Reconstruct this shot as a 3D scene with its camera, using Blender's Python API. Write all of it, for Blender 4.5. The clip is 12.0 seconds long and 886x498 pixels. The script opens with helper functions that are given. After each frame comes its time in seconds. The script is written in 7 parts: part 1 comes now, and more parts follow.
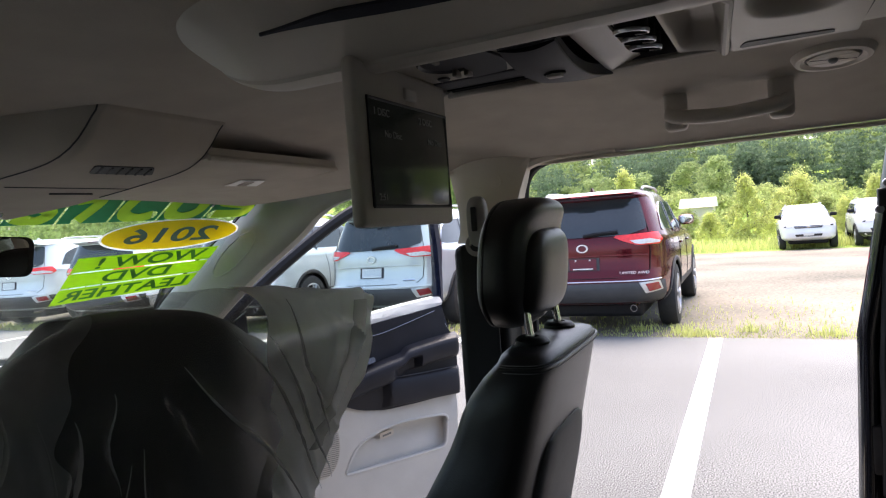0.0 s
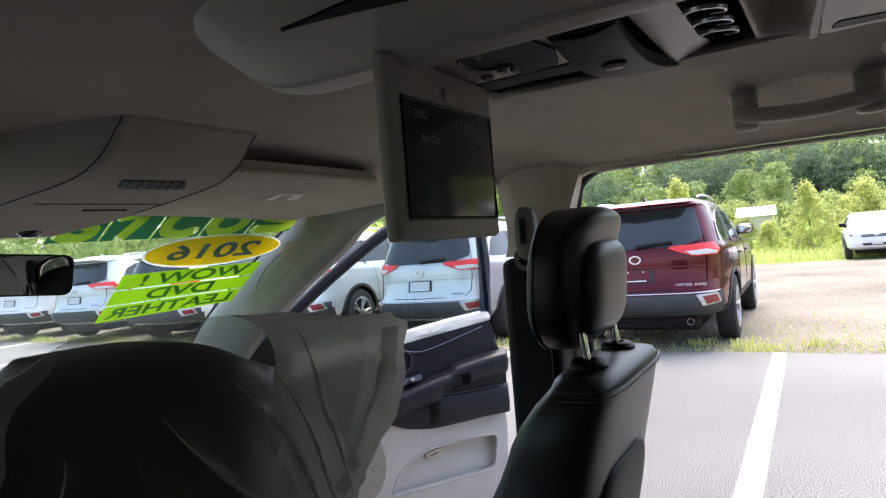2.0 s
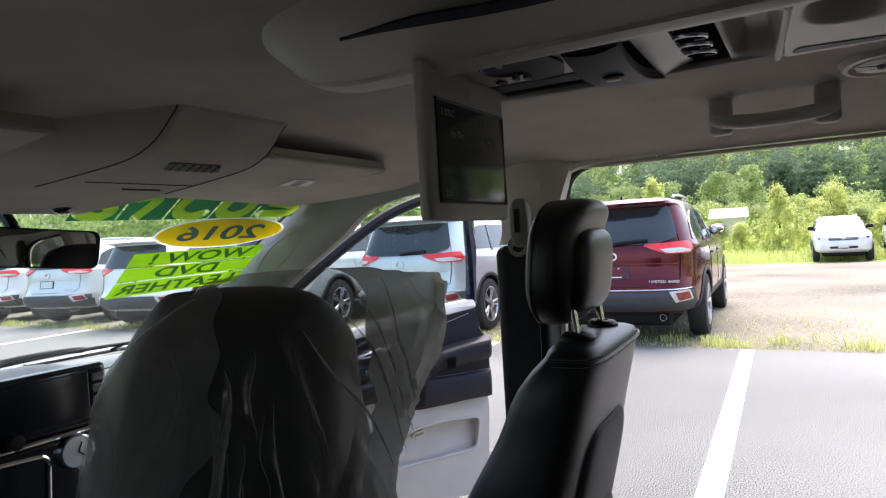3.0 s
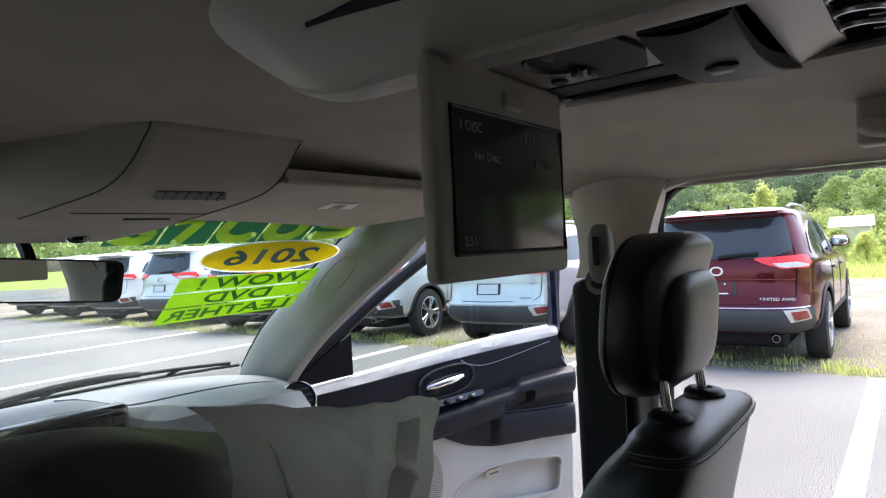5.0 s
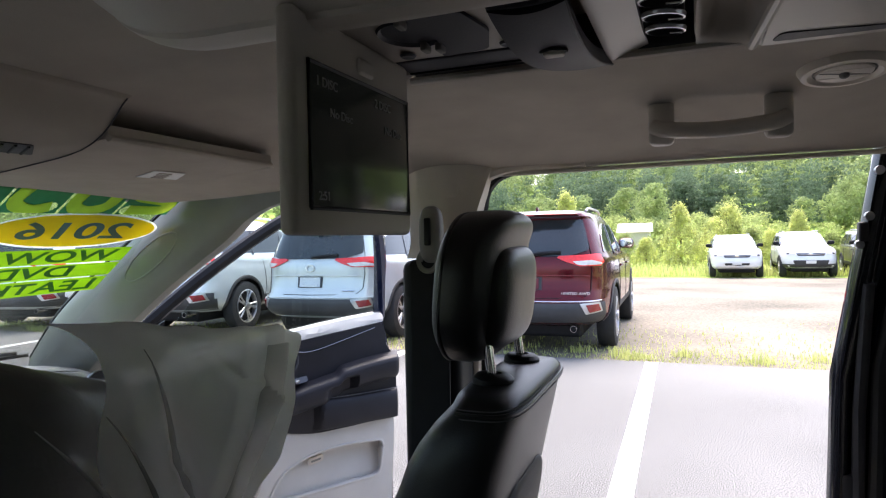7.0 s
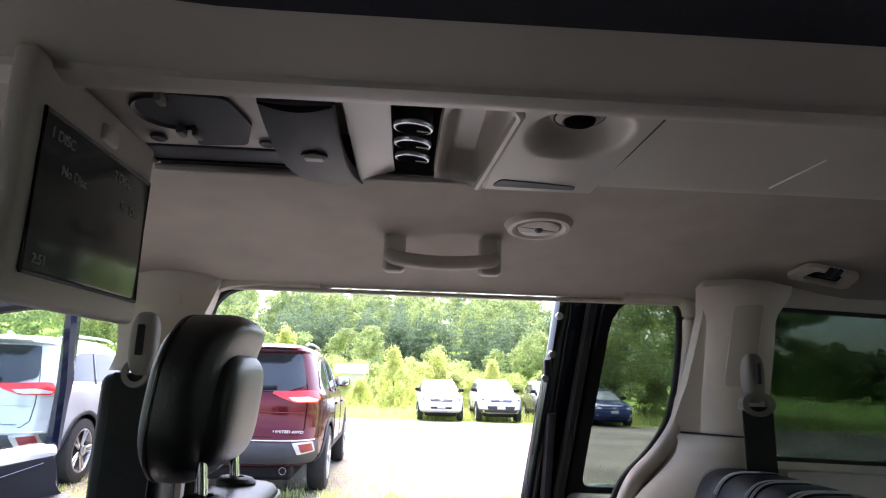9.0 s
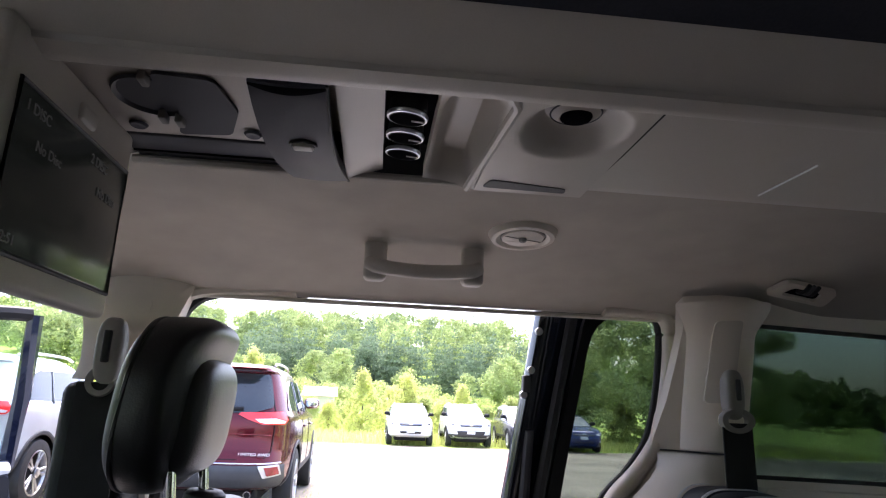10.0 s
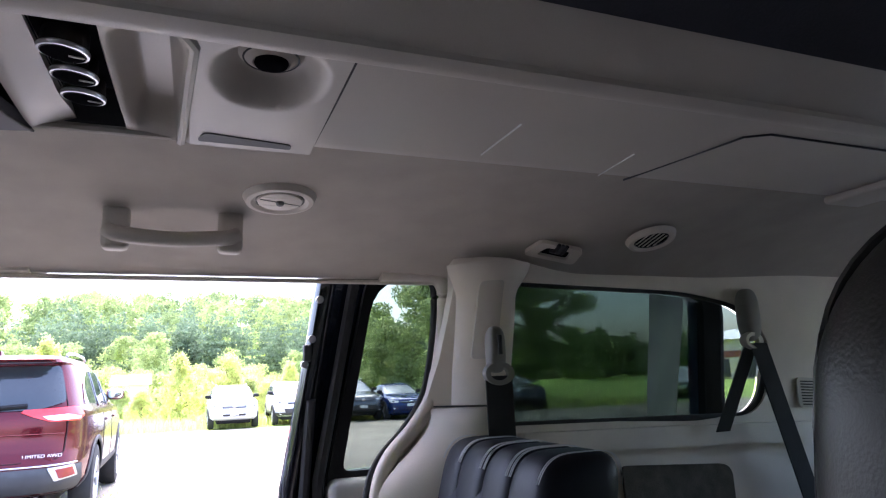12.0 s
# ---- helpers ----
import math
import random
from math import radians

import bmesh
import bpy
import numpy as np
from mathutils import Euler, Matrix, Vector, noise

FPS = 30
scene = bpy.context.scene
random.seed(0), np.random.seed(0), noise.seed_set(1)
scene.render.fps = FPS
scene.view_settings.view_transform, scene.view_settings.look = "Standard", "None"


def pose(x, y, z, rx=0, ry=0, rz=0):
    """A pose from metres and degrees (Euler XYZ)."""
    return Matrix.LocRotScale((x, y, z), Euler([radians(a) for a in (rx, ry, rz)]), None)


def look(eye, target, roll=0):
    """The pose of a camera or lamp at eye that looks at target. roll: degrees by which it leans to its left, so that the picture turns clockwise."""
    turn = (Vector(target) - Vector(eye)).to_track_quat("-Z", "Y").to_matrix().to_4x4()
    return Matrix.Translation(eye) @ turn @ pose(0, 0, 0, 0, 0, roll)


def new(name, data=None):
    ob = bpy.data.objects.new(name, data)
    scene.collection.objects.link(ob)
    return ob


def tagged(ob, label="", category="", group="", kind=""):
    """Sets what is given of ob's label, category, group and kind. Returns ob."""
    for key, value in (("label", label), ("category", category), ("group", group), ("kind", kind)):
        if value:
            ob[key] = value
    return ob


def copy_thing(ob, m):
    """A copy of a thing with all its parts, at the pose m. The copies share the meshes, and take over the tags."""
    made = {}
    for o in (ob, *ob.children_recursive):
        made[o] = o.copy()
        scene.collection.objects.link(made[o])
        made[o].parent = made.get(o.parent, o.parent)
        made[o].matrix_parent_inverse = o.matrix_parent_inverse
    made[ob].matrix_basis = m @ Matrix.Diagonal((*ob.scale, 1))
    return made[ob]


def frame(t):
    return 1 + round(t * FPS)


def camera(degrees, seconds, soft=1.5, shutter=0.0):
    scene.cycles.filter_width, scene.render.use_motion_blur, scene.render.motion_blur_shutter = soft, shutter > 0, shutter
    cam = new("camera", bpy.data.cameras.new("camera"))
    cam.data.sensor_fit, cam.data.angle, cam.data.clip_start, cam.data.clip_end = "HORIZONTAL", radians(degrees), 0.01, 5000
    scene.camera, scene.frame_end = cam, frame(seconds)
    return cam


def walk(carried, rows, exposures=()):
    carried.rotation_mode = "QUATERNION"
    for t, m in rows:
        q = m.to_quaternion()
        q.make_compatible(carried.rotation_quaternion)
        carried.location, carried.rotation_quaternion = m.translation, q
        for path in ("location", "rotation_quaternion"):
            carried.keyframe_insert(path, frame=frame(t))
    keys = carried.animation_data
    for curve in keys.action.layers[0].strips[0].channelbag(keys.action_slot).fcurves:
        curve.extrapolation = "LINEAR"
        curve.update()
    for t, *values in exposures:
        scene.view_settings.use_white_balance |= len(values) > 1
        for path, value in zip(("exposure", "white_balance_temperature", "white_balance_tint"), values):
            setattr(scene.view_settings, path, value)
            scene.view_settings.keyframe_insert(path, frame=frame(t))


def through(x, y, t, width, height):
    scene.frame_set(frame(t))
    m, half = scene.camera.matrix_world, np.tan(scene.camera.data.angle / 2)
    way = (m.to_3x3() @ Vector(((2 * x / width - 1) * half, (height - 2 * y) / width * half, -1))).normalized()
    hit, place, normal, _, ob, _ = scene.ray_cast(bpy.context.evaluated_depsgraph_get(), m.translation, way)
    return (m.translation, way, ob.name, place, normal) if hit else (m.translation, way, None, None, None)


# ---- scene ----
cam = camera(70.2, 12.0, soft=1.2)
PATH = [
    (0, (-0.521, -0.045, 1.429), (1.26, 0.863, 1.367), -4.3),
    (0.5, (-0.485, -0.06, 1.431), (1.251, 0.933, 1.415), -4.1),
    (1, (-0.478, -0.063, 1.429), (1.21, 1.01, 1.433), -4.6),
    (1.5, (-0.458, -0.05, 1.427), (1.241, 1.006, 1.425), -5.4),
    (2, (-0.457, -0.016, 1.43), (1.252, 1.023, 1.42), -4.9),
    (2.5, (-0.532, -0.019, 1.424), (1.223, 0.939, 1.39), -3.9),
    (2.7, (-0.579, -0.033, 1.418), (1.171, 0.933, 1.383), -3.7),
    (4.3, (-0.412, 0.03, 1.434), (1.287, 1.085, 1.418), -4.4),
    (4.5, (-0.382, 0.027, 1.443), (1.238, 1.2, 1.432), -5.0),
    (5, (-0.363, 0.024, 1.46), (1.219, 1.247, 1.464), -3.0),
    (5.5, (-0.371, 0.024, 1.456), (1.238, 1.211, 1.487), -2.2),
    (6, (-0.38, 0.03, 1.452), (1.256, 1.181, 1.472), -4.0),
    (6.5, (-0.383, 0.028, 1.448), (1.339, 1.046, 1.476), -2.6),
    (7, (-0.393, 0.033, 1.431), (1.465, 0.771, 1.4), -1.3),
    (7.5, (-0.397, 0.031, 1.404), (1.578, 0.329, 1.305), -0.4),
    (7.7, (-0.407, 0.027, 1.403), (1.584, 0.197, 1.307), 0.9),
    (9.3, (-0.396, 0.056, 1.394), (1.544, -0.082, 1.857), 1.7),
    (9.5, (-0.39, 0.059, 1.387), (1.546, -0.098, 1.862), 1.9),
    (10, (-0.379, 0.063, 1.379), (1.554, -0.125, 1.857), 2.4),
    (10.5, (-0.381, 0.047, 1.381), (1.539, -0.23, 1.867), 2.5),
    (11, (-0.371, 0.024, 1.385), (1.528, -0.358, 1.882), -0.1),
    (11.5, (-0.368, -0.014, 1.38), (1.483, -0.613, 1.843), -0.7),
    (12, (-0.379, -0.039, 1.37), (1.445, -0.757, 1.767), -2.2),
]
walk(cam, [(t, look(eye, target, roll)) for t, eye, target, roll in PATH], exposures=[(0, 2.02, 6750, 15), (1.5, 1.93, 6650, 14), (2.5, 1.98, 6600, 14), (4.5, 1.93, 6600, 14), (5.0, 2.12, 6550, 13), (5.5, 2.26, 6550, 13), (6.5, 2.26, 6550, 13), (7.0, 2.08, 6600, 15), (7.7, 2.0, 6600, 16), (9.5, 3.05, 6450, 20), (10.5, 2.65, 6350, 21), (11.0, 2.95, 6300, 21), (11.5, 3.2, 6200, 22), (12, 3.35, 6050, 23)])

# ---- light ----
world = bpy.data.worlds.new("overcast_sky")
scene.world = world
world.use_nodes = True
wn = world.node_tree.nodes
sky = wn.new("ShaderNodeTexSky")
sky.sky_type = "NISHITA"
sky.sun_disc = False
sky.sun_elevation, sky.sun_rotation = radians(66), radians(83)
sky.air_density, sky.dust_density, sky.ozone_density = 1.0, 4.0, 1.0
SKY_STRENGTH = 0.15
wn["Background"].inputs["Strength"].default_value = SKY_STRENGTH
world.node_tree.links.new(sky.outputs["Color"], wn["Background"].inputs["Color"])
sun = new("sun", bpy.data.lights.new("sun", "SUN"))
sun.data.energy, sun.data.angle, sun.data.color = 1.1, radians(50), (1.0, 0.97, 0.92)
sun.matrix_world = look((0, 0, 30), (-13.2, -1.6, 0))


# ---- materials ----
def mat(name, base, rough=0.5, metal=0.0, var=0.12, scale=6.0, fine=180.0, bump=0.15, coat=0.0, spec=0.5, rand=0.0, tint=None, grain=0.45):
    m = bpy.data.materials.new(name)
    m.use_nodes = True
    nt = m.node_tree
    p = nt.nodes["Principled BSDF"]
    p.inputs["Roughness"].default_value = rough
    p.inputs["Metallic"].default_value = metal
    p.inputs["Coat Weight"].default_value = coat
    p.inputs["Coat Roughness"].default_value = 0.04
    p.inputs["Specular IOR Level"].default_value = spec
    tc = nt.nodes.new("ShaderNodeTexCoord")
    n1 = nt.nodes.new("ShaderNodeTexNoise")
    n1.inputs["Scale"].default_value, n1.inputs["Detail"].default_value = scale, 5.0
    n2 = nt.nodes.new("ShaderNodeTexNoise")
    n2.inputs["Scale"].default_value, n2.inputs["Detail"].default_value = fine, 3.0
    nt.links.new(tc.outputs["Object"], n1.inputs["Vector"])
    nt.links.new(tc.outputs["Object"], n2.inputs["Vector"])
    add = nt.nodes.new("ShaderNodeMath")
    add.operation = "MULTIPLY_ADD"
    add.inputs[1].default_value = grain
    nt.links.new(n2.outputs["Fac"], add.inputs[0])
    nt.links.new(n1.outputs["Fac"], add.inputs[2])
    if grain > 0.45:
        even = nt.nodes.new("ShaderNodeMath")
        even.operation = "SUBTRACT"
        even.inputs[1].default_value = (grain - 0.45) * 0.5
        nt.links.new(add.outputs[0], even.inputs[0])
        add = even
    last = add.outputs[0]
    if rand:
        oi = nt.nodes.new("ShaderNodeObjectInfo")
        ra = nt.nodes.new("ShaderNodeMath")
        ra.operation = "MULTIPLY_ADD"
        ra.inputs[1].default_value = rand
        nt.links.new(oi.outputs["Random"], ra.inputs[0])
        nt.links.new(last, ra.inputs[2])
        last = ra.outputs[0]
    ramp = nt.nodes.new("ShaderNodeValToRGB")
    lo = [max(0.0, c * (1 - 1.5 * var)) for c in base]
    hi = [min(1.0, c * (1 + 2 * var)) for c in (tint or base)]
    ramp.color_ramp.elements[0].position, ramp.color_ramp.elements[0].color = 0.35, (*lo, 1)
    ramp.color_ramp.elements[1].position, ramp.color_ramp.elements[1].color = 1.05 if not rand else 1.0, (*hi, 1)
    nt.links.new(last, ramp.inputs["Fac"])
    nt.links.new(ramp.outputs["Color"], p.inputs["Base Color"])
    if bump:
        b = nt.nodes.new("ShaderNodeBump")
        b.inputs["Strength"].default_value, b.inputs["Distance"].default_value = bump, 0.004
        nt.links.new(n2.outputs["Fac"], b.inputs["Height"])
        nt.links.new(b.outputs["Normal"], p.inputs["Normal"])
    return m


def glass_mat(name, tint, gloss=0.0, rough=0.01):
    """A pane: tinted see-through, with a Fresnel gloss on top."""
    m = bpy.data.materials.new(name)
    m.use_nodes = True
    nt = m.node_tree
    nt.nodes.remove(nt.nodes["Principled BSDF"])
    tr = nt.nodes.new("ShaderNodeBsdfTransparent")
    tr.inputs["Color"].default_value = (*tint, 1)
    gl = nt.nodes.new("ShaderNodeBsdfGlossy")
    gl.inputs["Roughness"].default_value = rough
    lw = nt.nodes.new("ShaderNodeLayerWeight")
    pw = nt.nodes.new("ShaderNodeMath")
    pw.operation = "POWER"
    pw.inputs[1].default_value = 5.0
    fr = nt.nodes.new("ShaderNodeMath")
    fr.operation = "MULTIPLY_ADD"
    fr.inputs[1].default_value, fr.inputs[2].default_value = 0.6, 0.025 + gloss
    nt.links.new(lw.outputs["Facing"], pw.inputs[0])
    nt.links.new(pw.outputs[0], fr.inputs[0])
    mx = nt.nodes.new("ShaderNodeMixShader")
    nt.links.new(fr.outputs[0], mx.inputs[0])
    nt.links.new(tr.outputs[0], mx.inputs[1])
    nt.links.new(gl.outputs[0], mx.inputs[2])
    nt.links.new(mx.outputs[0], nt.nodes["Material Output"].inputs["Surface"])
    return m


def glow(name, colour, strength):
    m = bpy.data.materials.new(name)
    m.use_nodes = True
    nt = m.node_tree
    p = nt.nodes["Principled BSDF"]
    p.inputs["Base Color"].default_value = (*colour, 1)
    p.inputs["Emission Color"].default_value = (*colour, 1)
    p.inputs["Emission Strength"].default_value = strength
    return m


M = {
    "headliner": mat("headliner_fabric", (0.385, 0.346, 0.298), 0.95, var=0.06, scale=14, fine=900, bump=0.35, spec=0.2),
    "trim": mat("grey_trim_plastic", (0.58, 0.515, 0.44), 0.5, var=0.06, scale=10, fine=700, bump=0.18),
    "console": mat("satin_console_plastic", (0.45, 0.41, 0.355), 0.40, spec=0.35, var=0.05, scale=7, fine=900, bump=0.08),
    "bezel": mat("screen_bezel_plastic", (0.43, 0.39, 0.34), 0.5, var=0.05, scale=9, fine=700, bump=0.1),
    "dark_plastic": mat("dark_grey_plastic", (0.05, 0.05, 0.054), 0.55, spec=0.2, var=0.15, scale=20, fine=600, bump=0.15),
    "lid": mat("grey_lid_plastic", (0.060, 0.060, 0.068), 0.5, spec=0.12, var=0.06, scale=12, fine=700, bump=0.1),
    "black": mat("black_plastic", (0.009, 0.009, 0.010), 0.5, spec=0.2, var=0.2, scale=20, fine=500, bump=0.15),
    "gloss_black": mat("gloss_black_paint", (0.012, 0.013, 0.018), 0.12, var=0.2, scale=8, fine=60, bump=0.02, coat=0.6),
    "leather": mat("black_leather", (0.009, 0.009, 0.010), 0.40, var=0.12, scale=9, fine=420, bump=0.10, spec=0.40),
    "leather_blue": mat("dark_blue_black_leather", (0.010, 0.011, 0.016), 0.45, var=0.15, scale=9, fine=420, bump=0.07, spec=0.20),
    "thread_dark": mat("dark_grey_thread", (0.10, 0.10, 0.11), 0.8, var=0.1, scale=40, fine=800),
    "thread": mat("pale_grey_thread", (0.55, 0.55, 0.55), 0.8, var=0.1, scale=40, fine=800),
    "webbing": mat("black_belt_webbing", (0.007, 0.007, 0.008), 0.85, var=0.2, scale=30, fine=900, bump=0.6),
    "chrome": mat("chrome", (0.75, 0.75, 0.76), 0.12, metal=1.0, var=0.05, scale=10, fine=100, bump=0.02),
    "silver": mat("satin_silver", (0.5, 0.5, 0.52), 0.3, metal=0.9, var=0.05, scale=10, fine=100, bump=0.03),
    "rubber": mat("black_rubber", (0.02, 0.02, 0.021), 0.75, var=0.2, scale=15, fine=200, bump=0.2),
    "door_grey": mat("pale_grey_door_trim", (0.50, 0.485, 0.46), 0.6, var=0.05, scale=9, fine=700, bump=0.2),
    "door_navy": mat("dark_navy_door_trim", (0.013, 0.0135, 0.019), 0.48, spec=0.3, var=0.2, scale=9, fine=420, bump=0.07),
    "van_blue": mat("dark_blue_van_paint", (0.012, 0.017, 0.04), 0.16, metal=0.35, var=0.1, scale=5, fine=900, bump=0.0, coat=0.8),
    "carpet": mat("grey_carpet", (0.12, 0.115, 0.11), 0.95, var=0.2, scale=20, fine=500, bump=0.8),
    "bulb": mat("clear_lamp_lens", (0.6, 0.6, 0.58), 0.2, var=0.1, scale=20, fine=200),
    "asphalt": mat("worn_asphalt", (0.080, 0.080, 0.077), 0.9, var=0.46, scale=0.22, fine=120, bump=0.25, grain=2.8, tint=(0.128, 0.128, 0.124)),
    "paint_line": mat("white_road_paint", (0.74, 0.74, 0.72), 0.7, var=0.08, scale=5, fine=80, bump=0.4),
    "dirt": mat("pale_gravel", (0.118, 0.102, 0.078), 0.95, var=0.40, scale=0.35, fine=20, bump=0.6, grain=0.7, tint=(0.170, 0.150, 0.118)),
    "lawn": mat("meadow_grass", (0.14, 0.24, 0.035), 0.95, var=0.3, scale=0.4, fine=12, bump=0.8, tint=(0.22, 0.32, 0.05)),
    "pillar": mat("a_pillar_plastic", (0.26, 0.258, 0.225), 0.30, var=0.06, scale=10, fine=700, bump=0.08),
    "grille_brown": mat("brown_grey_grille", (0.075, 0.066, 0.052), 0.8, var=0.3, scale=30, fine=420, bump=0.5, spec=0.2),
    "rim_dark": mat("smoked_chrome", (0.20, 0.20, 0.21), 0.22, metal=1.0, var=0.05, scale=10, fine=100, bump=0.0),
    "mid_grey": mat("mid_grey_plastic", (0.20, 0.19, 0.175), 0.5, var=0.06, scale=12, fine=700, bump=0.1, spec=0.3),
    "void": mat("matt_black_recess", (0.006, 0.006, 0.007), 0.95, var=0.2, scale=20, fine=500, bump=0.1, spec=0.0),
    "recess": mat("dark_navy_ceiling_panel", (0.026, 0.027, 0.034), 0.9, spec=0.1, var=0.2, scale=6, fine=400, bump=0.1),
    "glass_clear": glass_mat("clear_glass", (0.93, 0.97, 0.95)),
    "glass_door": glass_mat("green_tinted_door_glass", (0.86, 0.915, 0.90)),
    "glass_dark": glass_mat("dark_tinted_glass", (0.30, 0.34, 0.33), gloss=-0.017),
    "glass_slide": glass_mat("tinted_glass", (0.40, 0.44, 0.42), gloss=-0.017),
    "glass_privacy": glass_mat("deep_tinted_glass", (0.12, 0.135, 0.13)),
    "mirror": mat("mirror_silver", (0.9, 0.9, 0.9), 0.01, metal=1.0, var=0.0, bump=0.0),
    "white_label": mat("white_label_paper", (0.72, 0.72, 0.70), 0.7, var=0.05),
    "decal_green": mat("lime_green_decal", (0.35, 0.72, 0.02), 0.45, var=0.06, bump=0.02),
    "decal_dark": mat("dark_green_decal", (0.015, 0.10, 0.04), 0.45, var=0.1, bump=0.02),
    "decal_yellow": mat("yellow_decal", (0.86, 0.55, 0.02), 0.45, var=0.05, bump=0.02),
    "decal_ink": mat("black_decal_ink", (0.02, 0.10, 0.03), 0.5, var=0.1, bump=0.02),
    "decal_blue": mat("blue_decal_ink", (0.05, 0.13, 0.22), 0.5, var=0.1, bump=0.02),
    "decal_white": mat("white_decal_edge", (0.85, 0.87, 0.83), 0.5, var=0.04, bump=0.02),
}


def see_through(name, base, rough, share, tint=(0.9, 0.9, 0.9), fine=60, bump=0.25):
    """A film: part of it lets light straight through, the rest is a soft, glossy plastic."""
    m = mat(name, base, rough, var=0.2, scale=12, fine=fine, bump=bump)
    nt = m.node_tree
    tr = nt.nodes.new("ShaderNodeBsdfTransparent")
    tr.inputs["Color"].default_value = (*tint, 1)
    mx = nt.nodes.new("ShaderNodeMixShader")
    mx.inputs[0].default_value = share
    nt.links.new(nt.nodes["Principled BSDF"].outputs[0], mx.inputs[1])
    nt.links.new(tr.outputs[0], mx.inputs[2])
    nt.links.new(mx.outputs[0], nt.nodes["Material Output"].inputs["Surface"])
    return m


def backlit(name, base, clear, through, rough=0.4, tint=(0.9, 0.9, 0.9)):
    """A thin sheet: light soaks through it, and a share of it is plainly clear."""
    m = see_through(name, base, rough, clear, tint)
    nt = m.node_tree
    tl = nt.nodes.new("ShaderNodeBsdfTranslucent")
    tl.inputs["Color"].default_value = (*base, 1)
    mx = nt.nodes.new("ShaderNodeMixShader")
    mx.inputs[0].default_value = through
    old = nt.nodes["Mix Shader"]
    nt.links.new(nt.nodes["Principled BSDF"].outputs[0], mx.inputs[1])
    nt.links.new(tl.outputs[0], mx.inputs[2])
    nt.links.new(mx.outputs[0], old.inputs[1])
    return m


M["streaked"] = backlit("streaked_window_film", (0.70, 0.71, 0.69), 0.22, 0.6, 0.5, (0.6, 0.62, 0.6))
# the same bag's film, made whiter where light catches or fills it
M["film_loose"] = backlit("light_whitened_plastic_film", (0.95, 0.96, 0.94), 0.05, 0.62, 0.32)
# nearly clear, so that light reaches the loose corner from behind
M["film_thin"] = backlit("cleared_plastic_film", (0.85, 0.86, 0.85), 0.93, 0.5, 0.3)
M["film_side"] = backlit("lit_side_plastic_film", (0.60, 0.61, 0.61), 0.55, 0.40, 0.20)
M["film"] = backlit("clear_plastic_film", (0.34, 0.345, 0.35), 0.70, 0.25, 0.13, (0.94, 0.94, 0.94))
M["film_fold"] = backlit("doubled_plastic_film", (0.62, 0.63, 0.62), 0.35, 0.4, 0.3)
# pale film for the painted glints along the folds
M["film_glint"] = backlit("fold_glint_film", (0.55, 0.56, 0.55), 0.55, 0.4, 0.3)
M["decal_green"] = backlit("lime_green_decal_film", (0.37, 0.54, 0.035), 0.20, 0.62, 0.45, (0.42, 0.68, 0.08))
M["decal_yellow"] = backlit("yellow_decal_film", (0.90, 0.74, 0.03), 0.20, 0.65, 0.45, (0.95, 0.80, 0.06))
M["decal_dark"] = backlit("dark_green_decal_film", (0.02, 0.17, 0.07), 0.15, 0.5, 0.45, (0.05, 0.3, 0.12))
M["decal_white"] = backlit("white_decal_film", (0.88, 0.90, 0.86), 0.1, 0.6, 0.45)
M["decal_ink"] = backlit("green_black_decal_ink", (0.02, 0.13, 0.03), 0.05, 0.4, 0.45)
M["decal_blue"] = backlit("blue_decal_ink_film", (0.05, 0.15, 0.24), 0.05, 0.4, 0.45)


# ---- building helpers ----
def finish(bm, name, material, smooth=True):
    bmesh.ops.recalc_face_normals(bm, faces=bm.faces)
    me = bpy.data.meshes.new(name)
    bm.to_mesh(me)
    bm.free()
    me.materials.append(M[material] if isinstance(material, str) else material)
    if smooth:
        me.polygons.foreach_set("use_smooth", [True] * len(me.polygons))
        me.set_sharp_from_angle(angle=radians(38))
    return me


def part(name, bm, material, parent, label="", smooth=True):
    ob = new(name, finish(bm, name, material, smooth))
    if parent is not None:
        ob.parent = parent
        ob.matrix_parent_inverse = parent.matrix_basis.inverted()
    if label:
        ob["label"] = label
    return ob


def thing(name, place, label, category, group="", kind=""):
    ob = new(name)
    ob.empty_display_size = 0.05
    ob.matrix_basis = Matrix.Translation(place)
    return tagged(ob, label, category, group, kind)


def box(x0, x1, y0, y1, z0, z1, bevel=0.0, seg=3, bm=None):
    bm = bm or bmesh.new()
    r = bmesh.ops.create_cube(bm, size=1.0, matrix=Matrix.LocRotScale(((x0 + x1) / 2, (y0 + y1) / 2, (z0 + z1) / 2), None, (x1 - x0, y1 - y0, z1 - z0)))
    if bevel:
        es = list({e for v in r["verts"] for e in v.link_edges})
        bmesh.ops.bevel(bm, geom=es, offset=bevel, segments=seg, profile=0.5, affect="EDGES")
    return bm


def moved(bm, m):
    bmesh.ops.transform(bm, matrix=m, verts=bm.verts)
    return bm


def disc(r, depth, seg=32, bevel=0.0, bm=None):
    """A round plate round the z axis, from z = 0 to depth."""
    bm = bm or bmesh.new()
    bmesh.ops.create_cone(bm, cap_ends=True, segments=seg, radius1=r, radius2=r, depth=depth, matrix=Matrix.Translation((0, 0, depth / 2)))
    if bevel:
        es = [e for e in bm.edges if abs(e.verts[0].co.z - e.verts[1].co.z) < 1e-6 and len(e.link_faces) == 2 and any(len(f.verts) > 4 for f in e.link_faces)]
        bmesh.ops.bevel(bm, geom=es, offset=bevel, segments=2, profile=0.5, affect="EDGES")
    return bm


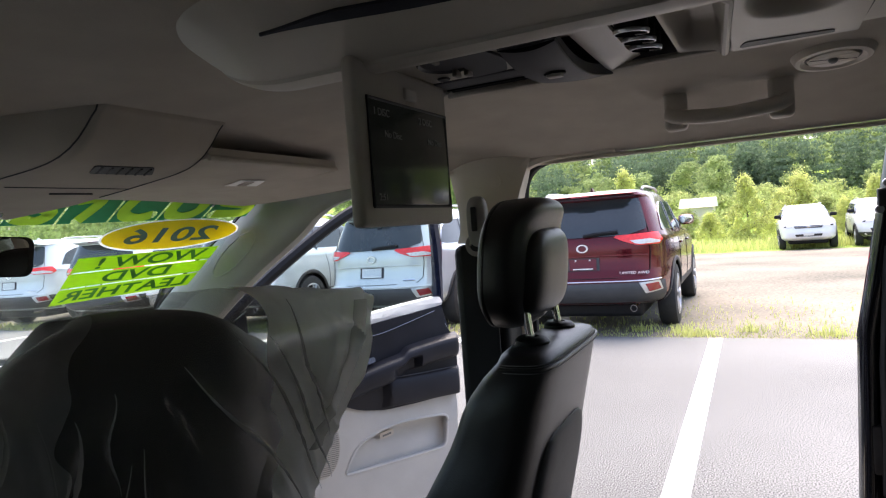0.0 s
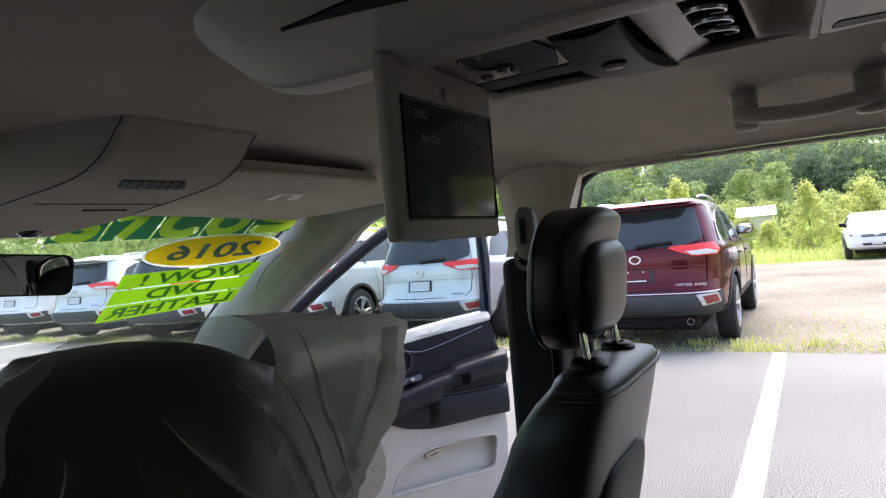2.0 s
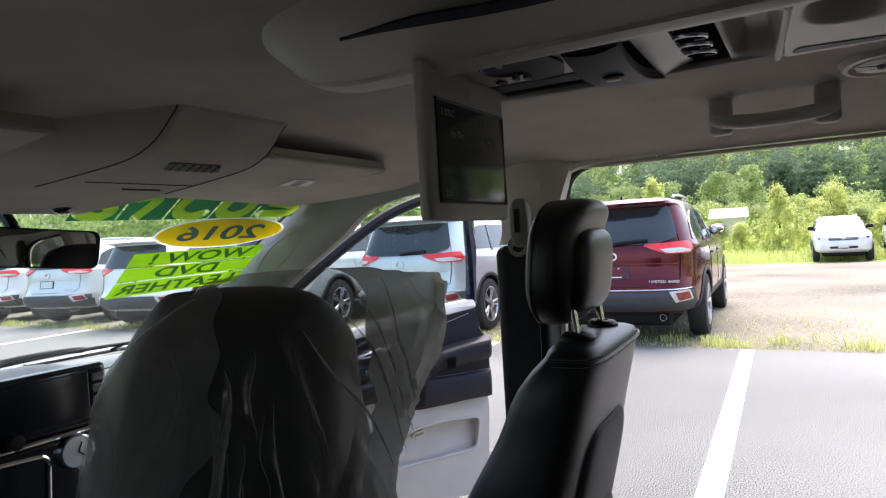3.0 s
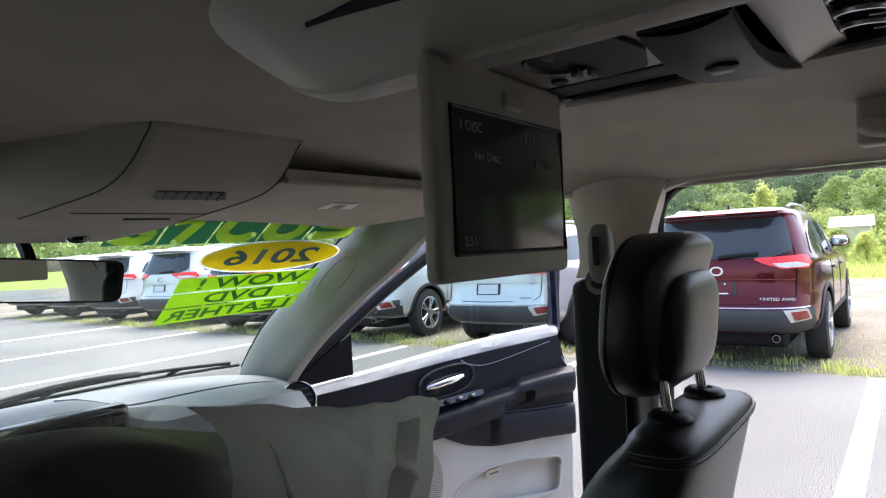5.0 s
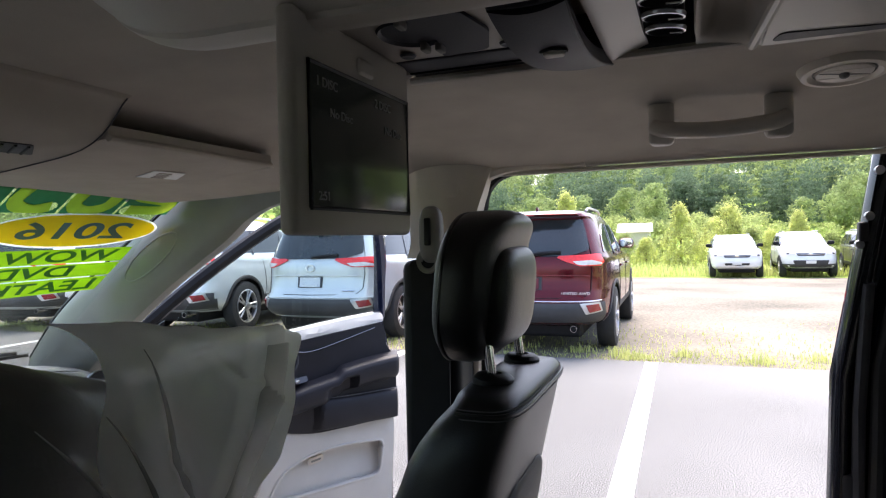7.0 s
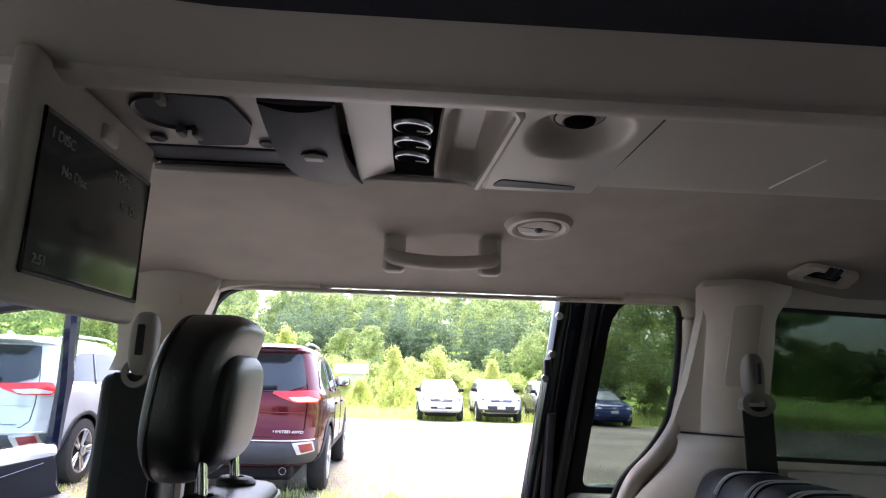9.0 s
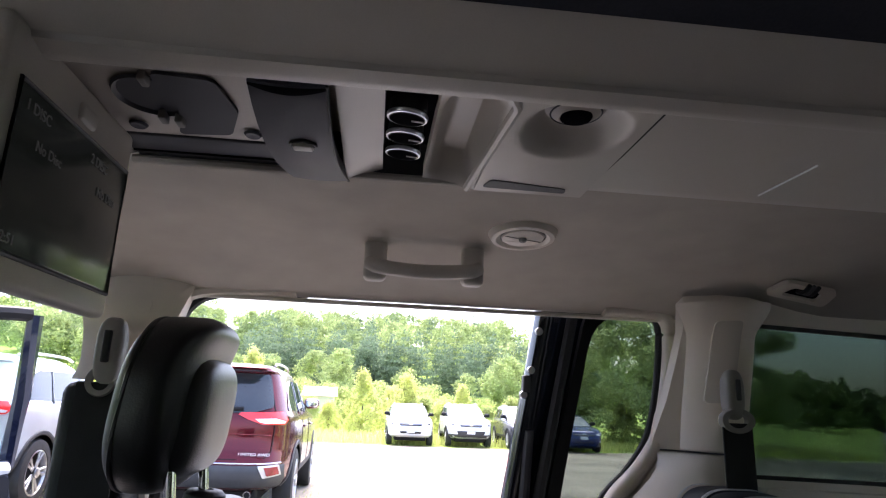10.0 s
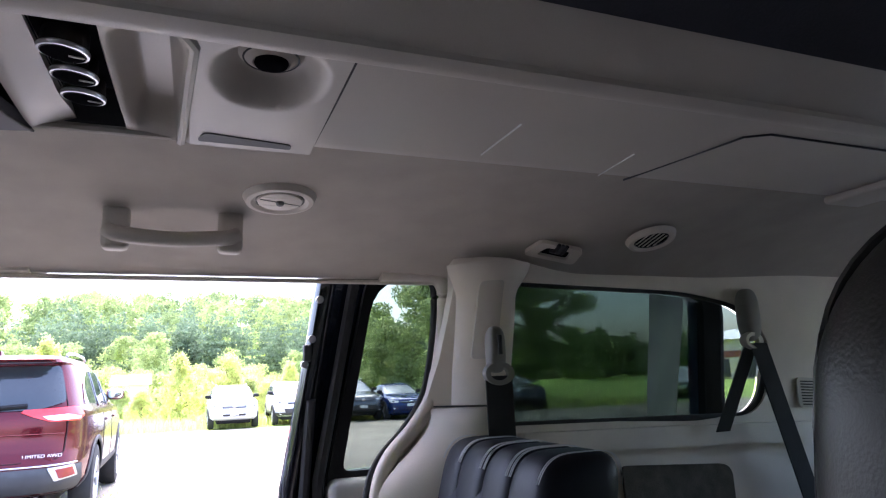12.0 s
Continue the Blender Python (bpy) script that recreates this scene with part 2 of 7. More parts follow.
def ring(r_in, r_out, depth, seg=40, bm=None):
    bm = bm or bmesh.new()
    prof = [(r_in, 0), (r_in, depth * 0.6), (r_in + (r_out - r_in) * 0.3, depth), (r_out - (r_out - r_in) * 0.3, depth * 0.9), (r_out, 0)]
    return lathe(prof, seg, bm)


def lathe(profile, seg=32, bm=None, closed=True):
    """Turns (radius, height) pairs round the z axis."""
    bm = bm or bmesh.new()
    rows = [[bm.verts.new((r * math.cos(2 * math.pi * i / seg), r * math.sin(2 * math.pi * i / seg), h)) for i in range(seg)] for r, h in profile]
    n = len(rows)
    for k in range(n if closed else n - 1):
        a, b = rows[k], rows[(k + 1) % n]
        for i in range(seg):
            j = (i + 1) % seg
            bm.faces.new((a[i], a[j], b[j], b[i]))
    return bm


def loft(rings, caps=True, closed=True, bm=None):
    """Joins rings of points, each with the same count, by quads."""
    bm = bm or bmesh.new()
    rows = [[bm.verts.new(p) for p in r] for r in rings]
    n = len(rows[0])
    for a, b in zip(rows, rows[1:]):
        for i in range(n if closed else n - 1):
            j = (i + 1) % n
            bm.faces.new((a[i], a[j], b[j], b[i]))
    if caps and closed:
        bm.faces.new(rows[0][::-1])
        bm.faces.new(rows[-1])
    return bm


def tube(points, r, seg=10, bm=None, flat=1.0, up=(0, 0, 1)):
    """A rod along points; flat squashes it along up."""
    pts = [Vector(p) for p in points]
    rings = []
    for i, p in enumerate(pts):
        d = (pts[min(i + 1, len(pts) - 1)] - pts[max(i - 1, 0)]).normalized()
        side = d.cross(Vector(up))
        if side.length < 1e-3:
            side = d.cross(Vector((1, 0, 0)))
        side.normalize()
        top = side.cross(d)
        rr = r[i] if isinstance(r, (list, tuple)) else r
        rings.append([p + side * (rr * math.cos(2 * math.pi * k / seg)) + top * (rr * flat * math.sin(2 * math.pi * k / seg)) for k in range(seg)])
    return loft(rings, True, True, bm)


def sheet(fn, nu, nv, thick=0.0, bm=None):
    """A grid of fn(u, v) for u and v from 0 to 1, with a back if thick (along fn's normal)."""
    bm = bm or bmesh.new()
    g = [[Vector(fn(i / nu, j / nv)) for j in range(nv + 1)] for i in range(nu + 1)]
    vs = [[bm.verts.new(p) for p in row] for row in g]
    for i in range(nu):
        for j in range(nv):
            bm.faces.new((vs[i][j], vs[i + 1][j], vs[i + 1][j + 1], vs[i][j + 1]))
    if thick:
        bm.normal_update()
        bmesh.ops.solidify(bm, geom=list(bm.faces), thickness=thick)
    return bm


def arc_pts(outline, radius, seg=5):
    """Rounds the corners of a 2D outline; radius is one number or one for each corner."""
    out = []
    n = len(outline)
    for i, p in enumerate(outline):
        r = radius[i] if isinstance(radius, (list, tuple)) else radius
        a, b, c = Vector(outline[i - 1]), Vector(p), Vector(outline[(i + 1) % n])
        da, dc = (a - b), (c - b)
        rr = min(r, da.length * 0.48, dc.length * 0.48)
        if rr <= 1e-5:
            out.append(tuple(b))
            continue
        p0, p1 = b + da.normalized() * rr, b + dc.normalized() * rr
        for k in range(seg + 1):
            t = k / seg
            out.append(tuple((1 - t) ** 2 * p0 + 2 * t * (1 - t) * b + t * t * p1))
    return out


def plate(outline, thick, place, holes=(), grid=0.0, bevel=0.0, bm=None):
    """A plate of an outline in (u, v), with holes; place(u, v, w) gives the point, w from 0 (front) to thick. grid: cuts it finer for curved places."""
    bm = bm or bmesh.new()
    flat = bmesh.new()
    for loop in (outline, *holes):
        vs = [flat.verts.new((*p, 0)) for p in loop]
        for i in range(len(vs)):
            flat.edges.new((vs[i - 1], vs[i]))
    bmesh.ops.triangle_fill(flat, use_beauty=True, use_dissolve=False, edges=flat.edges[:])
    if grid:
        for axis in (0, 1):
            lo = min(p[axis] for p in outline)
            hi = max(p[axis] for p in outline)
            for k in range(1, int((hi - lo) / grid) + 1):
                co, no = [0, 0, 0], [0, 0, 0]
                co[axis], no[axis] = lo + k * grid, 1
                bmesh.ops.bisect_plane(flat, geom=flat.verts[:] + flat.edges[:] + flat.faces[:], plane_co=co, plane_no=no)
    flat.verts.index_update()
    front = [bm.verts.new(place(v.co.x, v.co.y, 0.0)) for v in flat.verts]
    back = [bm.verts.new(place(v.co.x, v.co.y, thick)) for v in flat.verts]
    for f in flat.faces:
        i = [v.index for v in f.verts]
        bm.faces.new([front[k] for k in i])
        bm.faces.new([back[k] for k in reversed(i)])
    for e in flat.edges:
        if len(e.link_faces) == 1:
            a, b = (v.index for v in e.verts)
            bm.faces.new((front[a], front[b], back[b], back[a]))
    flat.free()
    return bm


def rounded(c, size, power=3.2, nu=28, nv=16, dent=None):
    """A cushion: a superellipsoid of half sizes, with an optional function that moves each point."""
    bm = bmesh.new()
    def s(v):
        return math.copysign(abs(v) ** (2 / power), v)
    rows = []
    for j in range(nv + 1):
        a = -math.pi / 2 + math.pi * j / nv
        row = []
        for i in range(nu):
            b = 2 * math.pi * i / nu
            p = Vector((s(math.cos(a)) * s(math.cos(b)), s(math.cos(a)) * s(math.sin(b)), s(math.sin(a))))
            q = Vector((p.x * size[0], p.y * size[1], p.z * size[2]))
            if dent:
                q = dent(q)
            row.append(q + Vector(c))
        rows.append(row)
    vs = [[bm.verts.new(p) for p in r] for r in rows[1:-1]]
    lo, hi = bm.verts.new(rows[0][0]), bm.verts.new(rows[-1][0])
    for a, b in zip(vs, vs[1:]):
        for i in range(nu):
            j = (i + 1) % nu
            bm.faces.new((a[i], a[j], b[j], b[i]))
    for i in range(nu):
        j = (i + 1) % nu
        bm.faces.new((lo, vs[0][j], vs[0][i]))
        bm.faces.new((hi, vs[-1][i], vs[-1][j]))
    return bm


def lettering(name, body, size, m, material, parent, depth=0.0006, align="CENTER", weight=0.0):
    """Writing in the built-in font, as a mesh; m places it, its text running along m's x axis."""
    cu = bpy.data.curves.new(name, "FONT")
    cu.body, cu.size, cu.extrude, cu.align_x, cu.align_y = body, size, depth, align, "CENTER"
    cu.offset = weight
    tmp = bpy.data.objects.new(name, cu)
    scene.collection.objects.link(tmp)
    bpy.context.view_layer.update()
    me = bpy.data.meshes.new_from_object(tmp.evaluated_get(bpy.context.evaluated_depsgraph_get()))
    bpy.data.objects.remove(tmp)
    me.transform(m)
    me.materials.clear()
    me.materials.append(M[material] if isinstance(material, str) else material)
    ob = new(name, me)
    if parent is not None:
        ob.parent = parent
        ob.matrix_parent_inverse = parent.matrix_basis.inverted()
    return ob


def smoothstep(a, b, v):
    t = min(1.0, max(0.0, (v - a) / (b - a)))
    return t * t * (3 - 2 * t)

# ---- ground ----
def lot_z(x):
    """The gravel falls gently away towards the meadow."""
    return -0.010 - 0.24 * smoothstep(11, 26, x)


def terrain(x, y):
    hill = smoothstep(-62, -22, y)
    return lot_z(x) - 0.03 + (1.5 * smoothstep(42, 75, x) + 15.6 * (1 + 0.10 * noise.noise((3.0, y * 0.022, 0.0))) * smoothstep(68, 190, x)) * hill + 0.05 * noise.noise((x * 0.15, y * 0.15, 0)) * (1 if x > 24 else 0)


def ground_lines(lo, hi, fine_lo, fine_hi, step, coarse):
    out, v = [], lo
    while v < hi:
        out.append(v)
        v += step if fine_lo <= v < fine_hi else coarse
    return out + [hi]


bm = bmesh.new()
gx, gy = ground_lines(-900, 1200, -40, 230, 5, 60), ground_lines(-1000, 1000, -120, 170, 5, 60)
gv = [[bm.verts.new((x, y, terrain(x, y))) for y in gy] for x in gx]
for i in range(len(gx) - 1):
    for j in range(len(gy) - 1):
        bm.faces.new((gv[i][j], gv[i + 1][j], gv[i + 1][j + 1], gv[i][j + 1]))
tagged(part("ground", bm, "lawn", None), "rough green meadow grass reaching the wooded hill", "ground", kind="structure")


def ragged(x0, x1, y0, y1, wob, n, z, bottom):
    """A slab with uneven long edges along y."""
    ys = [y0 + (y1 - y0) * k / n for k in range(n + 1)]
    a = [(x0 + wob[0] * noise.noise((7, y * 0.8, 1)) + wob[0] * 0.6 * noise.noise((3, y * 3.1, 1)), y) for y in ys]
    b = [(x1 + wob[1] * noise.noise((9, y * 0.5, 2)) + wob[1] * 0.6 * noise.noise((4, y * 2.7, 5)), y) for y in ys]
    bm = bmesh.new()
    t = [[bm.verts.new((*p, z)) for p in row] for row in (a, b)]
    u = [[bm.verts.new((*p, bottom)) for p in row] for row in (a, b)]
    for i in range(n):
        bm.faces.new((t[0][i], t[1][i], t[1][i + 1], t[0][i + 1]))
        bm.faces.new((t[0][i], t[0][i + 1], u[0][i + 1], u[0][i]))
        bm.faces.new((t[1][i], u[1][i], u[1][i + 1], t[1][i + 1]))
    return bm


tagged(part("gravel_lot", sheet(lambda u, v: (6.6 + (19.2 + 0.9 * noise.noise((9, (130 * v - 60) * 0.5, 2)) * smoothstep(0.9, 1.0, u)) * u, 130 * v - 60, lot_z(6.6 + 19.2 * u) - 0.05 * smoothstep(0.985, 1.0, u)), 40, 420), "dirt", None, smooth=False), "pale dusty gravel parking strip", "gravel", kind="structure")
tagged(part("pavement", ragged(-30, 7.02, -60, 70, (0.0, 0.07), 900, 0.0, -0.05), "asphalt", None, smooth=False), "worn grey asphalt car park", "pavement", kind="structure")
for ly, skew in ((-2.5, 1.2), (0.486, 0.9), (3.5, 1.8), (6.55, 1.8), (9.5, 1.8), (12.45, 1.8), (15.9, 1.8)):
    tagged(part("parking_line", moved(box(-5.2, 0.0, -0.068, 0.068, -0.002, 0.004), Matrix.Translation((6.99, ly, 0)) @ Matrix.Rotation(radians(skew), 4, "Z")), "paint_line", None), "white painted parking bay line on asphalt", "road marking", "parking lines", "structure")

# ---- the minivan's shell ----
XC = 0.065                        # the van's middle
FLOOR_Z = 0.44
van = thing("minivan", (XC, -0.2, 0.0), "dark blue minivan with grey cabin and open side doors", "minivan")


def half_width(y):
    return 0.745 - 0.115 * smoothstep(-0.42, -0.75, y) - 0.05 * smoothstep(-1.0, -1.9, y) - 0.12 * smoothstep(0.35, 1.1, y)


def roof_edge(y):
    return 1.562 - 0.02 * smoothstep(-0.45, -0.7, y) - 0.02 * smoothstep(-0.9, -1.8, y) - 0.035 * smoothstep(0.5, 1.1, y)


def headliner_z(x, y):
    s = min(1.0, abs(x - XC) / half_width(y))
    top = 1.648 - 0.04 * smoothstep(-1.2, -1.9, y) - 0.095 * smoothstep(0.2, 1.15, y)
    return roof_edge(y) + (top - roof_edge(y)) * (1 - s ** 3.3)


def headliner_at(u, v):
    y = 1.24 - 3.12 * u
    fr = (2 * v - 1)
    y += 0.16 * (1 - abs(fr) ** 2) * smoothstep(0.6, 1.2, y) - 0.10 * smoothstep(0.8, 1.24, y)
    w = half_width(y)
    x = XC + w * math.copysign(abs(fr) ** 0.85, fr)
    return (x, y, headliner_z(x, y))


part("headliner", sheet(headliner_at, 70, 48, -0.012), "headliner", van, "warm grey fabric headliner")


# outer roof and body, closed all round
def roof_at(u, v):
    y = 1.30 - 3.45 * u
    fr = 2 * v - 1
    w = 0.80 - 0.12 * smoothstep(0.4, 1.3, y) - 0.03 * smoothstep(-1.2, -2.1, y)
    return (XC + w * fr, y + 0.14 * (1 - fr * fr) * smoothstep(0.7, 1.3, y), 1.735 - 0.10 * abs(fr) ** 4 - 0.09 * smoothstep(0.6, 1.35, y) - 0.03 * smoothstep(-1.4, -2.15, y))


part("roof_skin", sheet(roof_at, 30, 16, 0.01), "van_blue", van)
part("floor_pan", box(XC - 0.84, XC + 0.80, -2.1, 1.75, 0.36, FLOOR_Z, 0.01), "carpet", van, "grey carpeted floor")
part("underbody", box(XC - 0.7, XC + 0.7, -1.9, 2.6, 0.22, 0.36, 0.03), "black", van)
part("sill", box(XC + 0.73, XC + 0.86, -0.40, 1.62, 0.30, 0.46, 0.02), "trim", van, "grey plastic door sill")


def hood_at(u, v):
    y = 1.98 + 0.92 * u
    fr = 2 * v - 1
    return (XC + 0.86 * fr * (1 - 0.12 * u), y - 0.22 * fr * fr * (0.4 + u), 1.09 - 0.17 * u ** 1.5 - 0.06 * abs(fr) ** 3)


part("hood", sheet(hood_at, 16, 16, 0.01), "van_blue", van)
part("front_body", box(XC - 0.9, XC + 0.9, 1.80, 2.72, 0.25, 0.88, 0.10, 5), "van_blue", van)
for sx in (-1, 1):
    part("headlight", rounded((XC + sx * 0.68, 2.66, 0.80), (0.17, 0.09, 0.08)), "bulb", van)


def wheel_parts(parent, c, r, w, side, bladed=True):
    """A wheel on its thing: the tyre with its rim on the outer face; side: the way its face looks along the axle (unit vector)."""
    z = Vector(side)
    rot = z.to_track_quat("Z", "Y").to_matrix().to_4x4()
    m = Matrix.Translation(c) @ rot
    prof = [(r * 0.66, -w), (r * 0.93, -w), (r, -w * 0.8), (r, -w * 0.2), (r * 0.97, -w * 0.04), (r * 0.90, 0.0), (r * 0.70, 0.004), (r * 0.66, -0.01)]
    tyre = part("wheel", moved(lathe(prof, 36), m), "rubber", parent, "black tyre")
    bm = lathe([(r * 0.60, -w * 0.5), (r * 0.67, -w * 0.5), (r * 0.675, 0.0), (r * 0.64, 0.004), (r * 0.61, -0.02)], 36)
    part("rim", moved(bm, m), "silver", tyre, "bright alloy rim")
    bm = lathe([(0.001, -0.07), (r * 0.62, -0.07), (r * 0.62, -0.075), (0.001, -0.075)], 24)
    part("brake_backing", moved(bm, m), "black", tyre)
    bm = bmesh.new()
    if bladed:
        for k in range(5):
            for d in (-0.13, 0.13):
                a = 2 * math.pi * k / 5 + d
                p0, p1 = Vector((0.05 * math.cos(a), 0.05 * math.sin(a), -0.022)), Vector((r * 0.64 * math.cos(a + d * 0.25), r * 0.64 * math.sin(a + d * 0.25), -0.008))
                tube([p0, p0.lerp(p1, 0.5), p1], [0.020, 0.016, 0.020], 6, bm, 0.7)
    disc(0.06, 0.02, 20, 0.004, bm)
    part("spokes", moved(bm, m), "silver", tyre, "twin-spoke alloy")
    return tyre


for sx in (-1, 1):
    for wy in (1.95, -1.25):
        wheel_parts(van, (XC + sx * 0.93, wy, 0.335), 0.335, 0.2, (sx, 0, 0))


# the windscreen: one curved pane
def screen_y(x, z):
    return 1.13 + (1.54 - z) / 0.74 + 0.36 * (0.47 - (x - XC) ** 2)


def screen_at(u, v):
    z = 1.555 - 0.46 * u
    w = 0.645 + 0.14 * u
    x = XC + w * (2 * v - 1)
    return (x, screen_y(x, z), z)


part("windscreen", sheet(screen_at, 24, 32, 0.004), "glass_clear", van, "clear curved windscreen glass")
part("cowl", sheet(lambda u, v: (XC + 0.80 * (2 * v - 1), screen_y(XC + 0.78 * (2 * v - 1), 1.09) + 0.02 + 0.12 * u, 1.085 - 0.02 * u), 4, 24, 0.02), "black", van, "black plastic cowl")


def pillar(points, width, material, name, label="", depth=0.5):
    """An upholstered post with a flattened oval section along points; width per point."""
    pts = [Vector(p) for p in points]
    rings = []
    for i, p in enumerate(pts):
        d = (pts[min(i + 1, len(pts) - 1)] - pts[max(i - 1, 0)]).normalized()
        side = d.cross(Vector((1, 0, 0))).normalized()
        out = side.cross(d).normalized()
        w = width[i]
        rr = []
        for k in range(16):
            a = 2 * math.pi * k / 16
            cx, sx = math.cos(a), math.sin(a)
            rr.append(p + side * (w * math.copysign(abs(cx) ** 0.7, cx)) + out * (w * depth * math.copysign(abs(sx) ** 0.7, sx)))
        rings.append(rr)
    return part(name, loft(rings), material, van, label)


def curve_pts(ctrl, n):
    """Points along a smooth line through ctrl."""
    c = [Vector(p) for p in ctrl]
    out = []
    for i in range(len(c) - 1):
        p0, p1, p2, p3 = c[max(i - 1, 0)], c[i], c[i + 1], c[min(i + 2, len(c) - 1)]
        for k in range(n):
            t = k / n
            out.append(0.5 * ((2 * p1) + (p2 - p0) * t + (2 * p0 - 5 * p1 + 4 * p2 - p3) * t * t + (3 * p1 - p0 - 3 * p2 + p3) * t ** 3))
    return out + [c[-1]]


for sx in (1, -1):
    pts = curve_pts([(XC + sx * 0.66, 0.70, 1.565), (XC + sx * 0.690, 0.92, 1.548), (XC + sx * 0.715, 1.07, 1.50), (XC + sx * 0.725, 1.30, 1.365), (XC + sx * 0.745, 1.54, 1.20), (XC + sx * 0.77, 1.70, 1.05)], 8)
    n = len(pts)
    pillar(pts, [0.035 + 0.048 * smoothstep(0.05, 0.45, i / n) + 0.02 * smoothstep(0.5, 1.0, i / n) for i in range(n)], "pillar", "a_pillar_trim", "grey A-pillar trim with a moulded grip", 0.38)
    widths = [0.035 + 0.048 * smoothstep(0.05, 0.45, i / n) + 0.02 * smoothstep(0.5, 1.0, i / n) for i in range(n)]
    ups = []
    for i in range(n):
        d = (pts[min(i + 1, n - 1)] - pts[max(i - 1, 0)]).normalized()
        ups.append(-d.cross(Vector((1, 0, 0))).normalized())
    part("pillar_edge", tube([pts[i] + ups[i] * widths[i] * 1.0 + Vector((-sx * 0.010, 0, 0)) for i in range(n)], 0.0075, 6), "black", van, "dark edge between pillar and glass")

    def on_pillar(f, across, depth):
        i, r = int(f), f - int(f)
        p, up, w = pts[i].lerp(pts[i + 1], r), ups[i].lerp(ups[i + 1], r), widths[i] + (widths[i + 1] - widths[i]) * r
        return p + up * (w * across) + Vector((-sx * w * depth, 0, 0))

    oval = [on_pillar(n * (0.54 + 0.070 * math.cos(q)), 0.06 + 0.34 * math.sin(q), 0.372) for q in [2 * math.pi * k / 40 for k in range(40)]]
    part("grip_outline", tube(oval + oval[:1], 0.0018, 6), "pillar", van, "moulded grip outline")
    out_pts = curve_pts([(XC + sx * 0.74, 0.62, 1.60), (XC + sx * 0.735, 0.98, 1.58), (XC + sx * 0.79, 1.33, 1.41), (XC + sx * 0.85, 1.62, 1.19), (XC + sx * 0.875, 1.80, 1.04)], 8)
    part("a_pillar_outer", tube(out_pts, 0.030, 10), "black", van, "black painted body pillar")
    part("a_pillar_seal", tube([p + Vector((-sx * 0.012, -0.035, -0.022)) for p in out_pts], 0.011, 8), "rubber", van, "black rubber door seal")

# right-hand roof rail over the door openings
rail_in = [(XC + half_width(y) - 0.004, y, roof_edge(y) - 0.006) for y in [0.62 - 0.05 * k for k in range(24)]]
part("roof_rail_seal", tube(rail_in, 0.0045, 8), "trim", van, "pale seal along the roof rail")
for sx in (1, -1):
    side = [(XC + sx * 0.80, y, 1.640) for y in [0.7 - 0.1 * k for k in range(28)]]
    part("roof_rail", tube(side, 0.050, 10, None, 0.9), "gloss_black", van, "black painted roof rail")

# B-pillar: pale upper trim, dark lower post
def bpillar_outline():
    return arc_pts([(0.395, 1.575), (0.60, 1.575), (0.575, 1.50), (0.548, 1.42), (0.550, 1.395), (0.44, 1.395), (0.43, 1.42), (0.425, 1.48)], [0.0, 0.0, 0.05, 0.02, 0.0, 0.0, 0.02, 0.06])


def b_place(u, v, w):
    return (0.80 - 0.10 * smoothstep(1.50, 1.30, v) * (1 - 0.25 * abs((u - 0.495) / 0.08)) + w - 0.05 * (1 - ((u - 0.495) / 0.11) ** 2), u, v)


part("b_pillar_trim", plate(bpillar_outline(), 0.05, b_place, grid=0.03), "trim", van, "pale grey B-pillar trim")
part("b_pillar_post", box(0.715, 0.83, 0.445, 0.565, 0.44, 1.392, 0.02), "black", van, "black lower B-pillar")
part("b_pillar_post", box(0.835, 0.88, 0.44, 0.56, 0.44, 1.60, 0.02), "gloss_black", van)
frame_b = curve_pts([(0.825, 0.20, 1.572), (0.825, 0.34, 1.569), (0.822, 0.405, 1.545), (0.822, 0.428, 1.48), (0.825, 0.425, 1.30), (0.83, 0.43, 1.0), (0.83, 0.42, 0.5)], 6)
part("door_seal", tube(frame_b, 0.012, 8), "rubber", van, "dark rubber door seal")
part("door_seal", tube([p + Vector((-0.02, 0.018, 0.0)) for p in frame_b], 0.013, 8), "trim", van)
part("airbag_flap", plate(arc_pts([(0.455, 1.512), (0.545, 1.512), (0.545, 1.535), (0.455, 1.535)], 0.011), 0.004, lambda u, v, w: (b_place(u, v, 0)[0] - 0.004 + w, u, v)), "trim", van)
dring = thing("seat_belt", (0.69, 0.47, 1.02), "black seat belt hanging from a grey height adjuster", "seat belt", "seat belts")
part("adjuster_cover", rounded((0.672, 0.478, 1.440), (0.018, 0.022, 0.052), 3.0), "mid_grey", dring, "grey belt anchor cover")
part("anchor_slot", box(0.648, 0.656, 0.472, 0.484, 1.42, 1.47, 0.003), "black", dring)
part("belt_ring", moved(lathe([(0.014, -0.005), (0.022, -0.007), (0.025, 0.0), (0.022, 0.007), (0.014, 0.005)], 24), pose(0.672, 0.485, 1.392, 0, 90, 0)), "mid_grey", dring)
part("webbing", sheet(lambda u, v: (0.672 + 0.03 * u, 0.445 + 0.075 * v + 0.02 * u, 1.39 - 0.90 * u), 10, 3, 0.003), "webbing", dring, "black woven belt webbing")


# C-pillar and quarter panel
def wall_x(y, z):
    """The cabin's right-hand inner wall behind the sliding door."""
    return 0.80 - 0.085 * smoothstep(-0.40, -0.60, y) - 0.05 * smoothstep(1.30, 1.56, z) - 0.04 * smoothstep(-1.0, -1.4, y) - 0.10 * smoothstep(-1.35, -1.75, y) - 0.04 * smoothstep(1.25, 1.15, z) * smoothstep(-0.5, -0.62, y)


